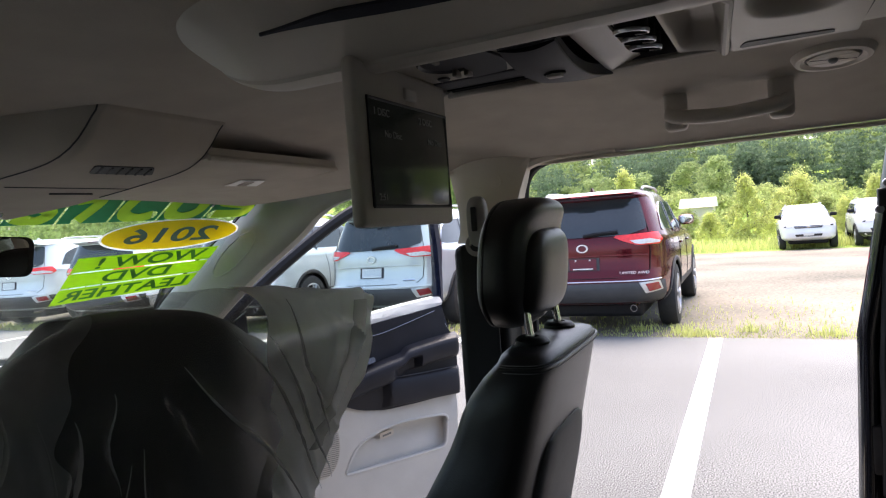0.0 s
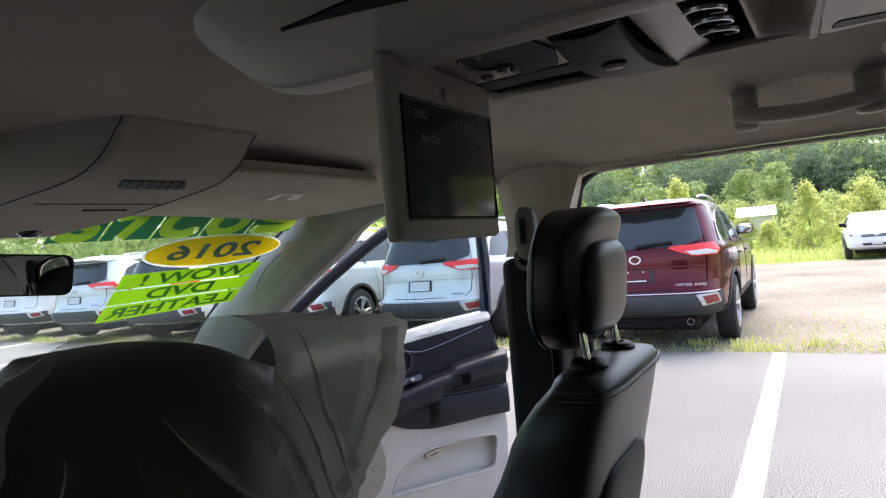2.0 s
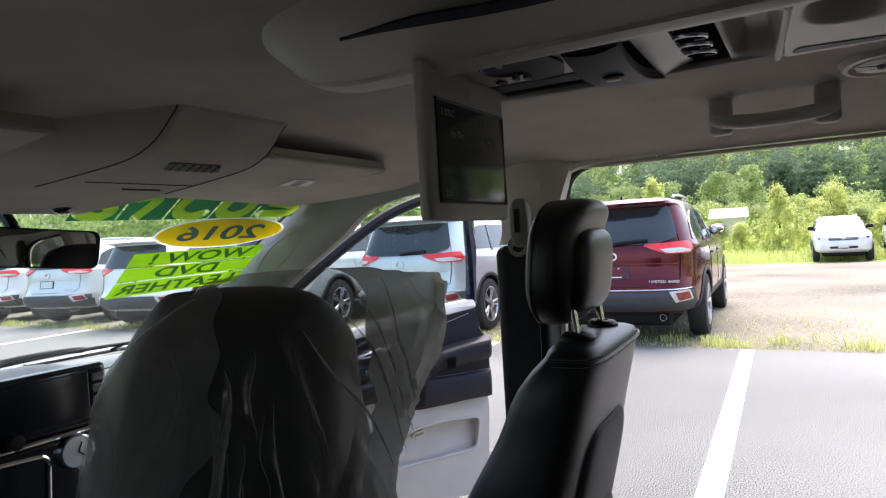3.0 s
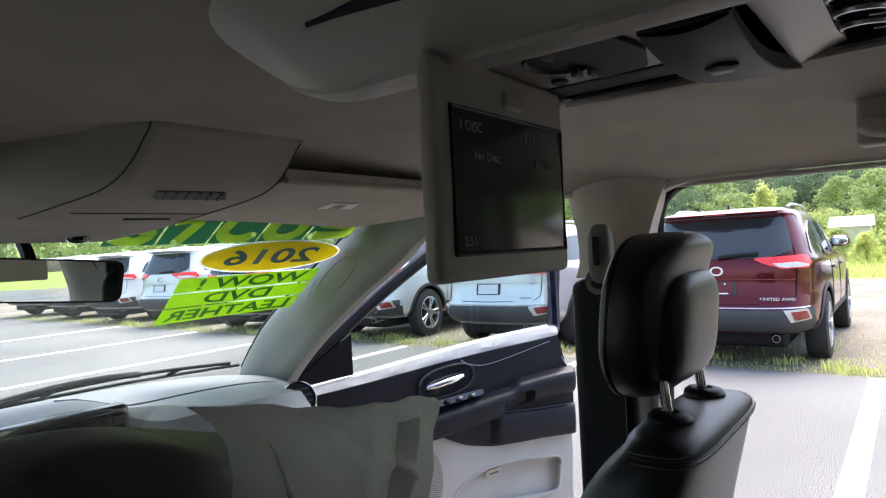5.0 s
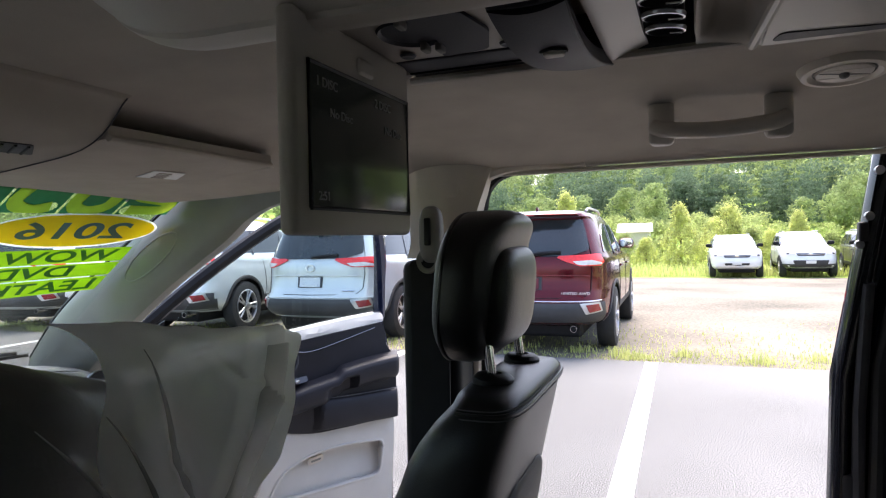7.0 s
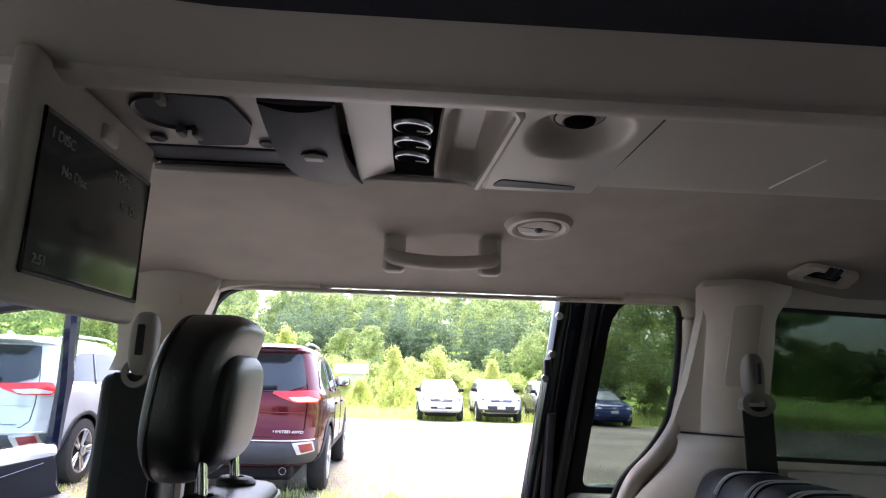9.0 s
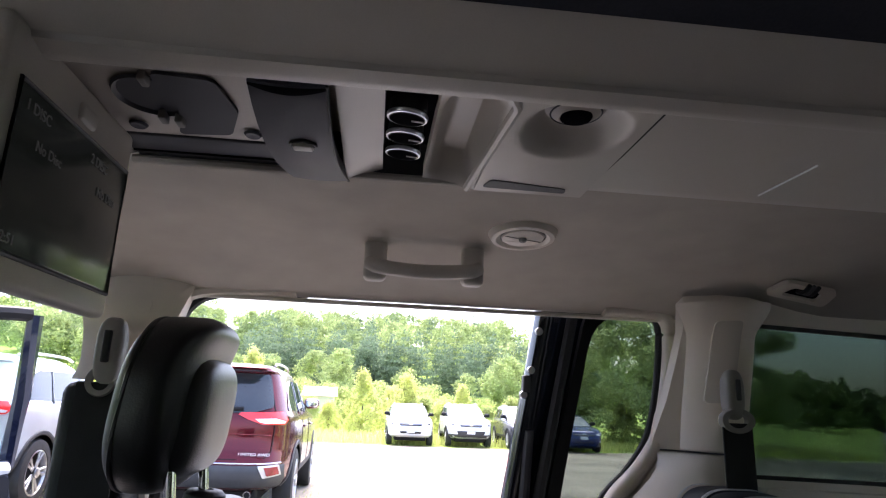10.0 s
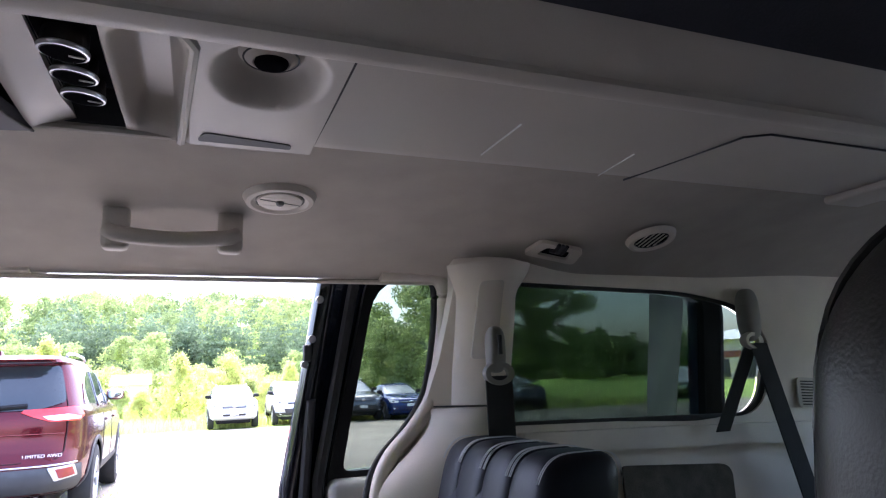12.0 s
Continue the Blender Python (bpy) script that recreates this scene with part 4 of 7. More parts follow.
# ---- overhead console with the video screen ----
con = thing("overhead_console", (XC, 0.1, 1.64), "grey overhead console with storage lid, knobs and lamp bowl", "overhead console")
border = [(-0.105, 1.650), (-0.088, 1.634), (-0.072, 1.626), (-0.056, 1.618), (-0.030, 1.607), (-0.006, 1.598), (0.000, 1.5955), (0.002, 1.5915), (0.012, 1.5885), (0.020, 1.588), (0.026, 1.591), (0.030, 1.598), (0.030, 1.652)]
rings = []
for k in range(64):
    y = [0.472, 0.4705, 0.467, 0.461, 0.453, 0.443, 0.431, 0.417, 0.40, 0.38, 0.35, 0.31, 0.26, 0.2, 0.15, 0.1][k] if k < 16 else 0.1 - 1.85 * (k - 15) / 48
    end = math.sqrt(max(0.0, 1 - ((y - 0.38) / 0.0925) ** 2)) if y > 0.38 else 1.0
    wide = 1.0 + 0.24 * smoothstep(0.20, 0.36, y)
    row = []
    for px, pz in border:
        x = -0.012 + (0.03 + (px - 0.03) * wide + 0.012) * (0.15 + 0.85 * end)
        hi = min(1.655, headliner_z(x, y) + 0.006)
        row.append((x, y, hi - (hi - pz) * end ** 0.75))
    rings.append(row)
part("left_border", loft(rings, caps=False, closed=False), "console", con, "rounded grey border of the console")


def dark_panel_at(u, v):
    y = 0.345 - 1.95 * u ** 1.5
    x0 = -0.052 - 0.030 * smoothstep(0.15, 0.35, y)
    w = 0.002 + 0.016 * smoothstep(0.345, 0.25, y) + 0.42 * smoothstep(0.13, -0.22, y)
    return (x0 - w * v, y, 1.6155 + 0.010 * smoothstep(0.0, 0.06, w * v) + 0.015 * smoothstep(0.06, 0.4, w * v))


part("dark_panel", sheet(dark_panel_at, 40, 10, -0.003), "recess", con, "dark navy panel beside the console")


def nose_at(u, v):
    y = 0.31 + 0.060 * u
    s = math.sqrt(max(0.0, 1 - ((y - 0.31) / 0.062) ** 2))
    x = 0.10 + (0.022 - 0.10 + 0.226 * v) * (0.80 + 0.20 * s)
    return (x, y, 1.65 - 0.058 * (0.15 + 0.85 * s) * (1 - 0.12 * v) + 0.02 * smoothstep(0.85, 1.0, v))


part("nose", sheet(nose_at, 14, 12, 0.004), "console", con, "rounded front end of the console")
part("right_lip", tube([(0.236, 0.315 - 0.45 * t, 1.603) for t in [k / 20 for k in range(21)]], 0.0045, 8), "console", con)
# dark plastic here paints the shade on the recess's side
part("side_wall", box(0.232, 0.246, -0.136, 0.31, 1.606, 1.655, 0.003), "dark_plastic", con, "side of the recess, its shade put into the colour")


def pan_at(u, v):
    y = 0.31 - 0.150 * u
    x = 0.024 + 0.160 * v
    return (x, y, 1.607 + 0.003 * v)


part("recess_pan", sheet(pan_at, 20, 10, -0.004), "bezel", con, "grey recess behind the screen")
# the channel's shade is likewise put in by a darker plastic
part("shadowed_channel", box(0.184, 0.234, 0.160, 0.312, 1.608, 1.640, 0.003), "lid", con, "channel along the recess, coloured dark for its shade")
part("channel_groove", tube([(0.222, 0.165, 1.6075), (0.222, 0.310, 1.6075)], 0.0012, 6), "void", con)
part("moulded_well", moved(lathe([(0.001, 0.0016), (0.86, 0.0016), (0.95, -0.0012), (1.0, 0.001)], 32, closed=False), Matrix.Translation((0.098, 0.252, 1.605)) @ Matrix.Diagonal((0.034, 0.030, 1, 1))), "lid", con, "dark round moulding")
part("moulded_well", plate(arc_pts([(0.056, 0.242), (0.060, 0.196), (0.112, 0.188), (0.160, 0.203), (0.166, 0.250), (0.115, 0.236)], 0.008), 0.003, lambda u, v, w: (u, v, 1.6035 + w), grid=0.03), "lid", con, "dark angular moulding")
for sx, sy in ((0.160, 0.284), (0.163, 0.186)):
    part("screw_cap", moved(lathe([(0.001, 0.001), (0.8, 0.0), (1.0, 0.002)], 20, closed=False), Matrix.Translation((sx, sy, 1.6055)) @ Matrix.Diagonal((0.009, 0.008, 1, 1))), "lid", con)
for cx, cy in ((0.128, 0.252), (0.062, 0.246), (0.133, 0.240)):
    part("clip", box(cx - 0.007, cx + 0.007, cy - 0.003, cy + 0.003, 1.598, 1.606, 0.0015), "mid_grey", con)


def lid_at(u, v):
    x = 0.026 + 0.212 * v
    y = 0.164 - 0.055 * u - 0.006 * v + 0.002 * math.sin(math.pi * v)
    return (x, y, 1.5895 + 0.007 * v - 0.0145 * math.sin(math.pi * v ** 0.85) - 0.002 * math.sin(math.pi * u))


lid = part("storage_lid", sheet(lid_at, 10, 24, -0.012), "lid", con, "dark grey storage lid")
part("lid_gap", tube([lid_at(1.0, t) for t in [k / 12 for k in range(13)]], 0.0014, 6), "black", lid)
part("lid_gap", sheet(lambda u, v: tuple(Vector(lid_at(u, 0.004 + 0.035 * v * math.sin(math.pi * (0.1 + 0.8 * u)))) + Vector((0, 0, -0.0006))), 10, 3), "void", lid, "dark finger gap")
part("lid_button", box(-0.0055, 0.0055, -0.0080, 0.0080, -0.003, 0.003, 0.002), "bezel", lid, "pale push button").matrix_basis = pose(0.100, 0.132, 1.5745)
part("button_rim", tube([(0.100 + 0.0075 * math.cos(a) * (1 + 0.15 * math.cos(4 * a)), 0.132 + 0.0100 * math.sin(a), 1.5755) for a in [2 * math.pi * k / 28 for k in range(29)]], 0.0014, 6), "black", lid)


def block_at(u, v):
    y = 0.105 - 0.036 * u
    x = 0.031 + 0.203 * v
    return (x, y, 1.598 + 0.012 * smoothstep(0.55, 1.0, v) * u)


part("plain_block", sheet(block_at, 8, 18, -0.012), "console", con, "smooth pale grey block")
kp = part("knob_plate", sheet(lambda u, v: (0.036 + 0.124 * v, 0.069 - 0.040 * u, 1.604 + 0.006 * v), 4, 6, -0.006), "void", con, "black climate control plate")
part("plate_gap", tube([(0.036, 0.0695, 1.6015), (0.160, 0.0695, 1.6075)], 0.0012, 6), "black", kp)
for k in range(3):
    m = Matrix.Translation((0.068 + 0.041 * k, 0.050, 1.609 + 0.002 * k)) @ pose(0, 0, 0, 180 + 4, -5, 0) @ Matrix.Diagonal((1.12, 1.12, 1.3, 1))
    kn = part("knob", moved(lathe([(0.001, 0.0), (0.0125, 0.0), (0.0135, 0.012), (0.0125, 0.0145), (0.001, 0.0135)], 28, closed=False), m), "black", con, "black rotary knob with a chrome rim")
    part("chrome_rim", moved(lathe([(0.0128, 0.0142), (0.0140, 0.0140), (0.0145, 0.0120), (0.0138, 0.0112)], 28), m), "silver", kn)
    part("knob_face", moved(disc(0.0120, 0.0012, 26), m @ Matrix.Translation((0, 0, 0.0134))), "void", kn, "dark grey knob face")
    part("pointer", moved(box(-0.0007, 0.0007, 0.003, 0.0115, 0.0140, 0.0152), m), "bezel", kn)


def scoop_at(u, v):
    y = 0.028 - 0.0545 * u
    x = 0.031 + 0.204 * v
    dip = smoothstep(0.0, 0.35, u) * smoothstep(1.0, 0.72, u)
    return (x, y, 1.597 + 0.030 * dip * smoothstep(0.0, 0.20, v) * smoothstep(1.0, 0.80, v) + 0.007 * (1 - u) * v)


part("scooped_bay", sheet(scoop_at, 22, 26, -0.004), "console", con, "scooped grey tray")
part("divider", tube([(0.026 + 0.012 * t, -0.022 - 0.006 * t, 1.5955) for t in (0, 0.5, 1)] + [(0.045 + 0.185 * t, -0.030 + 0.012 * t, 1.5960) for t in [k / 10 for k in range(11)]], 0.0042, 8), "console", con, "raised grey divider")


def bowl_z(x, y):
    dx, dy = (x - 0.076) / (0.062 if x > 0.076 else 0.050), (y + 0.084) / 0.046
    r = (abs(dx) ** 2.2 + abs(dy) ** 2.2) ** (1 / 2.2)
    return 1.596 + 0.020 * (1 - smoothstep(0.45, 1.0, r))


part("lamp_bowl", sheet(lambda u, v: (0.028 + 0.207 * v, -0.026 - 0.113 * u, bowl_z(0.028 + 0.207 * v, -0.026 - 0.113 * u)), 44, 60, -0.004), "console", con, "grey bowl round a dark lens")
part("lens_ring", moved(lathe([(0.0125, 0.006), (0.0140, 0.008), (0.0205, 0.004), (0.0245, 0.001), (0.0245, -0.002), (0.0125, -0.002)], 32), pose(0.074, -0.084, 1.6145, 180, 0, 0)), "bezel", con)
part("lens", moved(rounded((0, 0, 0), (0.0128, 0.0128, 0.004), 2.2, 24, 10), pose(0.074, -0.084, 1.6068)), "void", con, "dark round lens")
part("lens_groove", tube([(0.074 + 0.0205 * math.cos(a), -0.084 + 0.0205 * math.sin(a), 1.6102) for a in [2 * math.pi * k / 28 for k in range(29)]], 0.0008, 5), "dark_plastic", con)
# a flat dark plate in place of the shading inside a small recess
part("pocket_shade", plate(arc_pts([(0.200, -0.038), (0.222, -0.032), (0.224, -0.118), (0.212, -0.118)], [0.006, 0.006, 0.003, 0.02]), 0.003, lambda u, v, w: (u, v, 1.5950 + w)), "dark_plastic", con)
cover = part("rear_cover", sheet(lambda u, v: (0.032 + 0.21 * v, -0.1408 - 1.55 * u, 1.597 + 0.004 * v * v + 0.01 * smoothstep(0.9, 1.0, v)), 30, 12, -0.012), "console", con, "smooth grey rear cover of the console")
part("seam", tube([(0.030, -0.1402, 1.5966), (0.12, -0.1402, 1.5972), (0.238, -0.1402, 1.601)], 0.0010, 6), "black", con)
part("groove", tube([(0.031, -0.14 - 1.5 * t, 1.5955) for t in [k / 20 for k in range(21)]], 0.0016, 6), "dark_plastic", con)
part("hatch_outline", tube([(0.236, -0.525, 1.6005), (0.072, -0.548, 1.5962), (0.058, -0.57, 1.5962), (0.060, -0.95, 1.5962)], 0.0013, 6), "dark_plastic", cover)
part("moulded_line", tube([(0.190, -0.310, 1.5965), (0.105, -0.312, 1.5962)], 0.0009, 6), "white_label", cover)
part("moulded_line", tube([(0.225, -0.480, 1.5990), (0.145, -0.470, 1.5965)], 0.0007, 6), "white_label", cover)
part("rear_grip", box(0.10, 0.23, -0.93, -0.86, 1.588, 1.600, 0.005), "bezel", cover)

scr = thing("video_screen", (0.066, 0.30, 1.60), "flip-down grey video screen showing a dark menu", "video screen")
part("housing", box(-0.022, 0.173, 0.290, 0.306, 1.436, 1.600, 0.006, 4), "bezel", scr, "grey plastic screen housing")
part("hinge", tube([(-0.014, 0.300, 1.596), (0.172, 0.300, 1.596)], 0.006, 10), "bezel", scr)
part("release_catch", box(0.070, 0.096, 0.287, 0.293, 1.570, 1.584, 0.003), "bezel", scr)
M["display"] = glow("dim_display", (0.006, 0.007, 0.006), 0.10)
M["display"].node_tree.nodes["Principled BSDF"].inputs["Roughness"].default_value = 0.16
M["display"].node_tree.nodes["Principled BSDF"].inputs["Specular IOR Level"].default_value = 0.3
M["menu"] = glow("pale_menu_text", (0.045, 0.046, 0.043), 0.04)
disp = part("display", box(-0.003, 0.163, 0.2885, 0.2935, 1.457, 1.562, 0.0015), "display", scr, "dark glossy display")
edge = [(-0.004, 0.289, 1.456), (0.164, 0.289, 1.456), (0.164, 0.289, 1.563), (-0.004, 0.289, 1.563), (-0.004, 0.289, 1.456)]
part("display_edge", tube(edge, 0.0018, 6), "dark_plastic", scr)
TXT = Matrix(((1, 0, 0, 0), (0, 0, -1, 0.2881), (0, 1, 0, 0), (0, 0, 0, 1)))
for body, tx, tz, size in (("1 DISC", 0.020, 1.550, 0.0105), ("2 DISC", 0.112, 1.550, 0.0105), ("No Disc", 0.040, 1.529, 0.010), ("No Disc", 0.132, 1.529, 0.010), ("2:51", 0.013, 1.465, 0.0095)):
    lettering("menu_text", body, size, TXT @ Matrix.Translation((tx, tz, 0)), "menu", disp, 0.0003)

# ---- front overhead console, visors, mirror ----
ohc = thing("front_console", (0.055, 0.75, 1.60), "grey front overhead console with a map lamp", "overhead console")


OHC_SIDE = [(0.636, 1.606), (0.648, 1.592), (0.668, 1.570), (0.690, 1.556), (0.712, 1.5475), (0.745, 1.5415), (0.85, 1.530), (1.00, 1.516), (1.20, 1.506)]


def ohc_z(x, y):
    """The housing's under side: a steep near face rolling into a long flat bottom; square on the right, a long soft flank on the left."""
    top = headliner_z(x, y) + 0.004
    late = max(0.0, -0.030 - x)
    yy = y - 0.95 * late
    if yy <= 0.636:
        return top
    s = smoothstep(0.164, 0.154, x) if x > 0.05 else smoothstep(-0.36, -0.06, x) ** 0.8
    low = 0.0
    for k in (-2, -1, 0, 1, 2):
        q = max(0.636, yy + 0.005 * k)
        a, b = next(((a, b) for a, b in zip(OHC_SIDE, OHC_SIDE[1:]) if q <= b[0]), OHC_SIDE[-2:])
        low += 0.2 * (a[1] + (b[1] - a[1]) * (q - a[0]) / (b[0] - a[0]))
    return min(top, top - (top - low) * s)


part("housing", sheet(lambda u, v: (-0.36 + 0.53 * v, 0.615 + 0.57 * u ** 1.6, ohc_z(-0.36 + 0.53 * v, 0.615 + 0.57 * u ** 1.6)), 90, 160), "headliner", ohc, "pale grey moulded housing")
for sx, bow in ((-0.035, -0.030), (0.1525, -0.004)):
    part("seam", tube([(sx + bow * t * t, 0.637 + 0.26 * t * t + 0.02 * t, ohc_z(sx + bow * t * t, 0.637 + 0.26 * t * t + 0.02 * t) - 0.0004) for t in [k / 14 for k in range(15)]], 0.0011, 6), "dark_plastic", ohc)


part("map_lamp", plate(arc_pts([(0.010, 0.722), (0.096, 0.716), (0.116, 0.748), (0.024, 0.756)], 0.006), 0.004, lambda u, v, w: (u, v, ohc_z(u, v) - 0.0015 + w), grid=0.02), "dark_plastic", ohc, "dark ribbed map lamp")
for k in range(6):
    part("lamp_rib", tube([(0.022 + 0.014 * k, 0.724 - 0.001 * k, ohc_z(0.06, 0.724) - 0.001), (0.032 + 0.014 * k, 0.752 - 0.001 * k, ohc_z(0.06, 0.752) - 0.001)], 0.0018, 6), "black", ohc)
part("seam", tube([(-0.03 + 0.20 * t, 0.855 - 0.01 * t, ohc_z(-0.03 + 0.20 * t, 0.855 - 0.01 * t) - 0.0003) for t in [k / 10 for k in range(11)]], 0.0010, 6), "dark_plastic", ohc)
part("lamp_switch", tube([(0.052, 0.892, ohc_z(0.052, 0.892) - 0.001), (0.116, 0.888, ohc_z(0.116, 0.888) - 0.001)], 0.0018, 6), "dark_plastic", ohc)
part("sensor", moved(rounded((0, 0, 0), (0.018, 0.018, 0.012), 2.3, 20, 10), pose(0.078, 1.10, ohc_z(0.078, 1.10) + 0.002)), "gloss_black", ohc, "small round dark sensor")
for sx in (1, -1):
    vis = thing("sun_visor", (XC + sx * 0.35, 0.78, 1.57), "pale grey sun visor folded up under the headliner", "sun visor", "sun visors")
    x0, x1 = (0.158, 0.535) if sx > 0 else (2 * XC - 0.60, 2 * XC - 0.30)

    def visor_at(u, v, x0=x0, x1=x1, sx=sx):
        far = v if sx > 0 else 1 - v
        pinch = math.sqrt(max(0.0, 1 - smoothstep(0.86, 1.0, far) ** 2))
        y = 0.83 + (u - 0.5) * 0.31 * (0.25 + 0.75 * pinch) + 0.02 * far
        x = x0 + (x1 - x0) * v
        return (x, y, 1.560 - 0.016 * u + 0.003 * far - 0.006 * math.sin(math.pi * u))
    part("panel", sheet(visor_at, 20, 40, 0.016), "headliner", vis)
    part("rim", tube([visor_at(0.0, t) for t in [k / 24 for k in range(25)]], 0.0045, 8), "headliner", vis)
    part("pivot_rod", tube([visor_at(1, 0.15 if sx > 0 else 0.85), tuple(Vector(visor_at(1, 0.05 if sx > 0 else 0.95)) + Vector((0, 0.02, 0.005)))], 0.005, 8), "trim", vis)
    if sx > 0:
        part("warning_label", plate([(0.358, 0.812), (0.418, 0.808), (0.462, 0.872), (0.386, 0.882)], 0.001, lambda u, v, w: (u, v, visor_at((v - 0.675) / 0.31, (u - 0.158) / 0.377)[2] - 0.0015 + w), grid=0.02), "white_label", vis, "small white warning label")
        for k in range(4):
            part("label_print", tube([(0.376 + 0.008 * k, 0.822 + 0.014 * k, visor_at(0.47 + 0.045 * k, 0.6)[2] - 0.0022), (0.400 + 0.008 * k, 0.820 + 0.014 * k, visor_at(0.47 + 0.045 * k, 0.65)[2] - 0.0022)], 0.0013, 5), "bezel", vis)

mir = thing("rear_view_mirror", (XC, 1.17, 1.44), "black rear-view mirror on a stem at the windscreen", "mirror")
mm = pose(0.045, 1.155, 1.443, 0, 3, -6)


def mirror_outline(s):
    return arc_pts([(-0.125 * s, -0.030 * s), (0.118 * s, -0.038 * s), (0.125 * s, 0.034 * s), (-0.12 * s, 0.040 * s)], 0.018)


part("case", plate(mirror_outline(1.0), 0.03, lambda u, v, w: mm @ Vector((u * (1 - 4 * max(0, w - 0.012)), w, v * (1 - 9 * max(0, w - 0.012))))), "black", mir, "black plastic mirror case")
part("mirror_glass", plate(mirror_outline(0.92), 0.002, lambda u, v, w: mm @ Vector((u, w - 0.003, v))), "mirror", mir, "silvered mirror glass")
part("stem", tube(curve_pts([mm @ Vector((-0.01, 0.025, 0.02)), (0.04, 1.20, 1.49), (0.045, 1.26, 1.535)], 5), 0.011, 8), "black", mir)

# ---- lettering on the windscreen, facing outwards ----
def on_glass(x, z, w=0.0):
    return (x, screen_y(x, z) - 0.005 - w, z)


def decal(name, outline, material, layer, parent):
    return part(name, plate(outline, 0.0006, lambda u, v, w: on_glass(u, v, 0.0012 * layer + w), grid=0.03), material, parent)


sign = thing("windscreen_sign", (0.58, 1.35, 1.42), "lime green and yellow sale lettering stuck on the windscreen", "sticker")
strokes = [[(-0.035, 1.512), (0.030, 1.512), (0.034, 1.530), (-0.028, 1.540), (-0.02, 1.553)], [(-0.030, 1.553), (-0.034, 1.520), (-0.005, 1.509), (0.028, 1.520), (0.034, 1.553)], [(0.034, 1.516), (0.000, 1.509), (-0.032, 1.522), (-0.024, 1.553)], [(-0.012, 1.508), (0.012, 1.552), (-0.034, 1.549)], [(-0.034, 1.518), (0.006, 1.509), (0.032, 1.524), (0.0, 1.540), (-0.026, 1.553)]]
for k in range(5):
    a = 0.215 + 0.106 * (4 - k)
    mid = curve_pts([(a + 0.05 + p[0], p[1], 0) for p in strokes[k]], 5)
    bm = bmesh.new()
    grid = [[(a + 0.101 * i / 48 + 0.006 * j / 24, 1.503 + 0.050 * j / 24) for j in range(25)] for i in range(49)]
    gv = [[bm.verts.new(on_glass(p[0], p[1], 0.0002)) for p in row] for row in grid]
    for i in range(48):
        for j in range(24):
            c = Vector((grid[i][j][0] + 0.0012, grid[i][j][1] + 0.001, 0))
            if min(math.hypot((c.x - q.x) / 1.3, c.y - q.y) for m0, m1 in zip(mid, mid[1:]) for q in (m0, (m0 + m1) / 2)) > 0.0088:
                bm.faces.new((gv[i][j], gv[i + 1][j], gv[i + 1][j + 1], gv[i][j + 1]))
    bmesh.ops.delete(bm, geom=[v for v in bm.verts if not v.link_faces], context="VERTS")
    part("price_panel", bm, "decal_dark", sign)
    for name, half, material, layer in (("price_bar", 0.0098, "decal_green", 2),):
        left, right = [], []
        for i, p in enumerate(mid):
            d = (mid[min(i + 1, len(mid) - 1)] - mid[max(i - 1, 0)]).normalized()
            left.append((p.x - d.y * half * 1.3, p.y + d.x * half))
            right.append((p.x + d.y * half * 1.3, p.y - d.x * half))
        bm = bmesh.new()
        rows = [[bm.verts.new(on_glass(q[0], min(1.5535, max(1.503, q[1])), 0.0012 * layer)) for q in side] for side in (left, right)]
        for i in range(len(mid) - 1):
            bm.faces.new((rows[0][i], rows[0][i + 1], rows[1][i + 1], rows[1][i]))
        part(name, bm, material, sign, "unreadable lime green figure" if layer == 2 else "")
ell = [(0.592 + 0.153 * math.cos(a), 1.4675 + 0.0335 * math.sin(a)) for a in [2 * math.pi * k / 48 for k in range(48)]]
decal("oval_edge", [(0.592 + 0.158 * math.cos(a), 1.4675 + 0.037 * math.sin(a)) for a in [2 * math.pi * k / 48 for k in range(48)]], "decal_white", 0, sign)
oval = decal("yellow_oval", ell, "decal_yellow", 1, sign)
bands = [((0.420, 1.424), (0.735, 1.430), (0.737, 1.398), (0.424, 1.390)), ((0.424, 1.387), (0.737, 1.395), (0.738, 1.364), (0.427, 1.352)), ((0.427, 1.349), (0.738, 1.361), (0.738, 1.327), (0.428, 1.310))]


def islands(bm):
    """Lists of vertices that hang together."""
    seen, out = set(), []
    for v in bm.verts:
        if v in seen:
            continue
        group, todo = [], [v]
        seen.add(v)
        while todo:
            a = todo.pop()
            group.append(a)
            for e in a.link_edges:
                o = e.other_vert(a)
                if o not in seen:
                    seen.add(o)
                    todo.append(o)
        out.append(group)
    return out


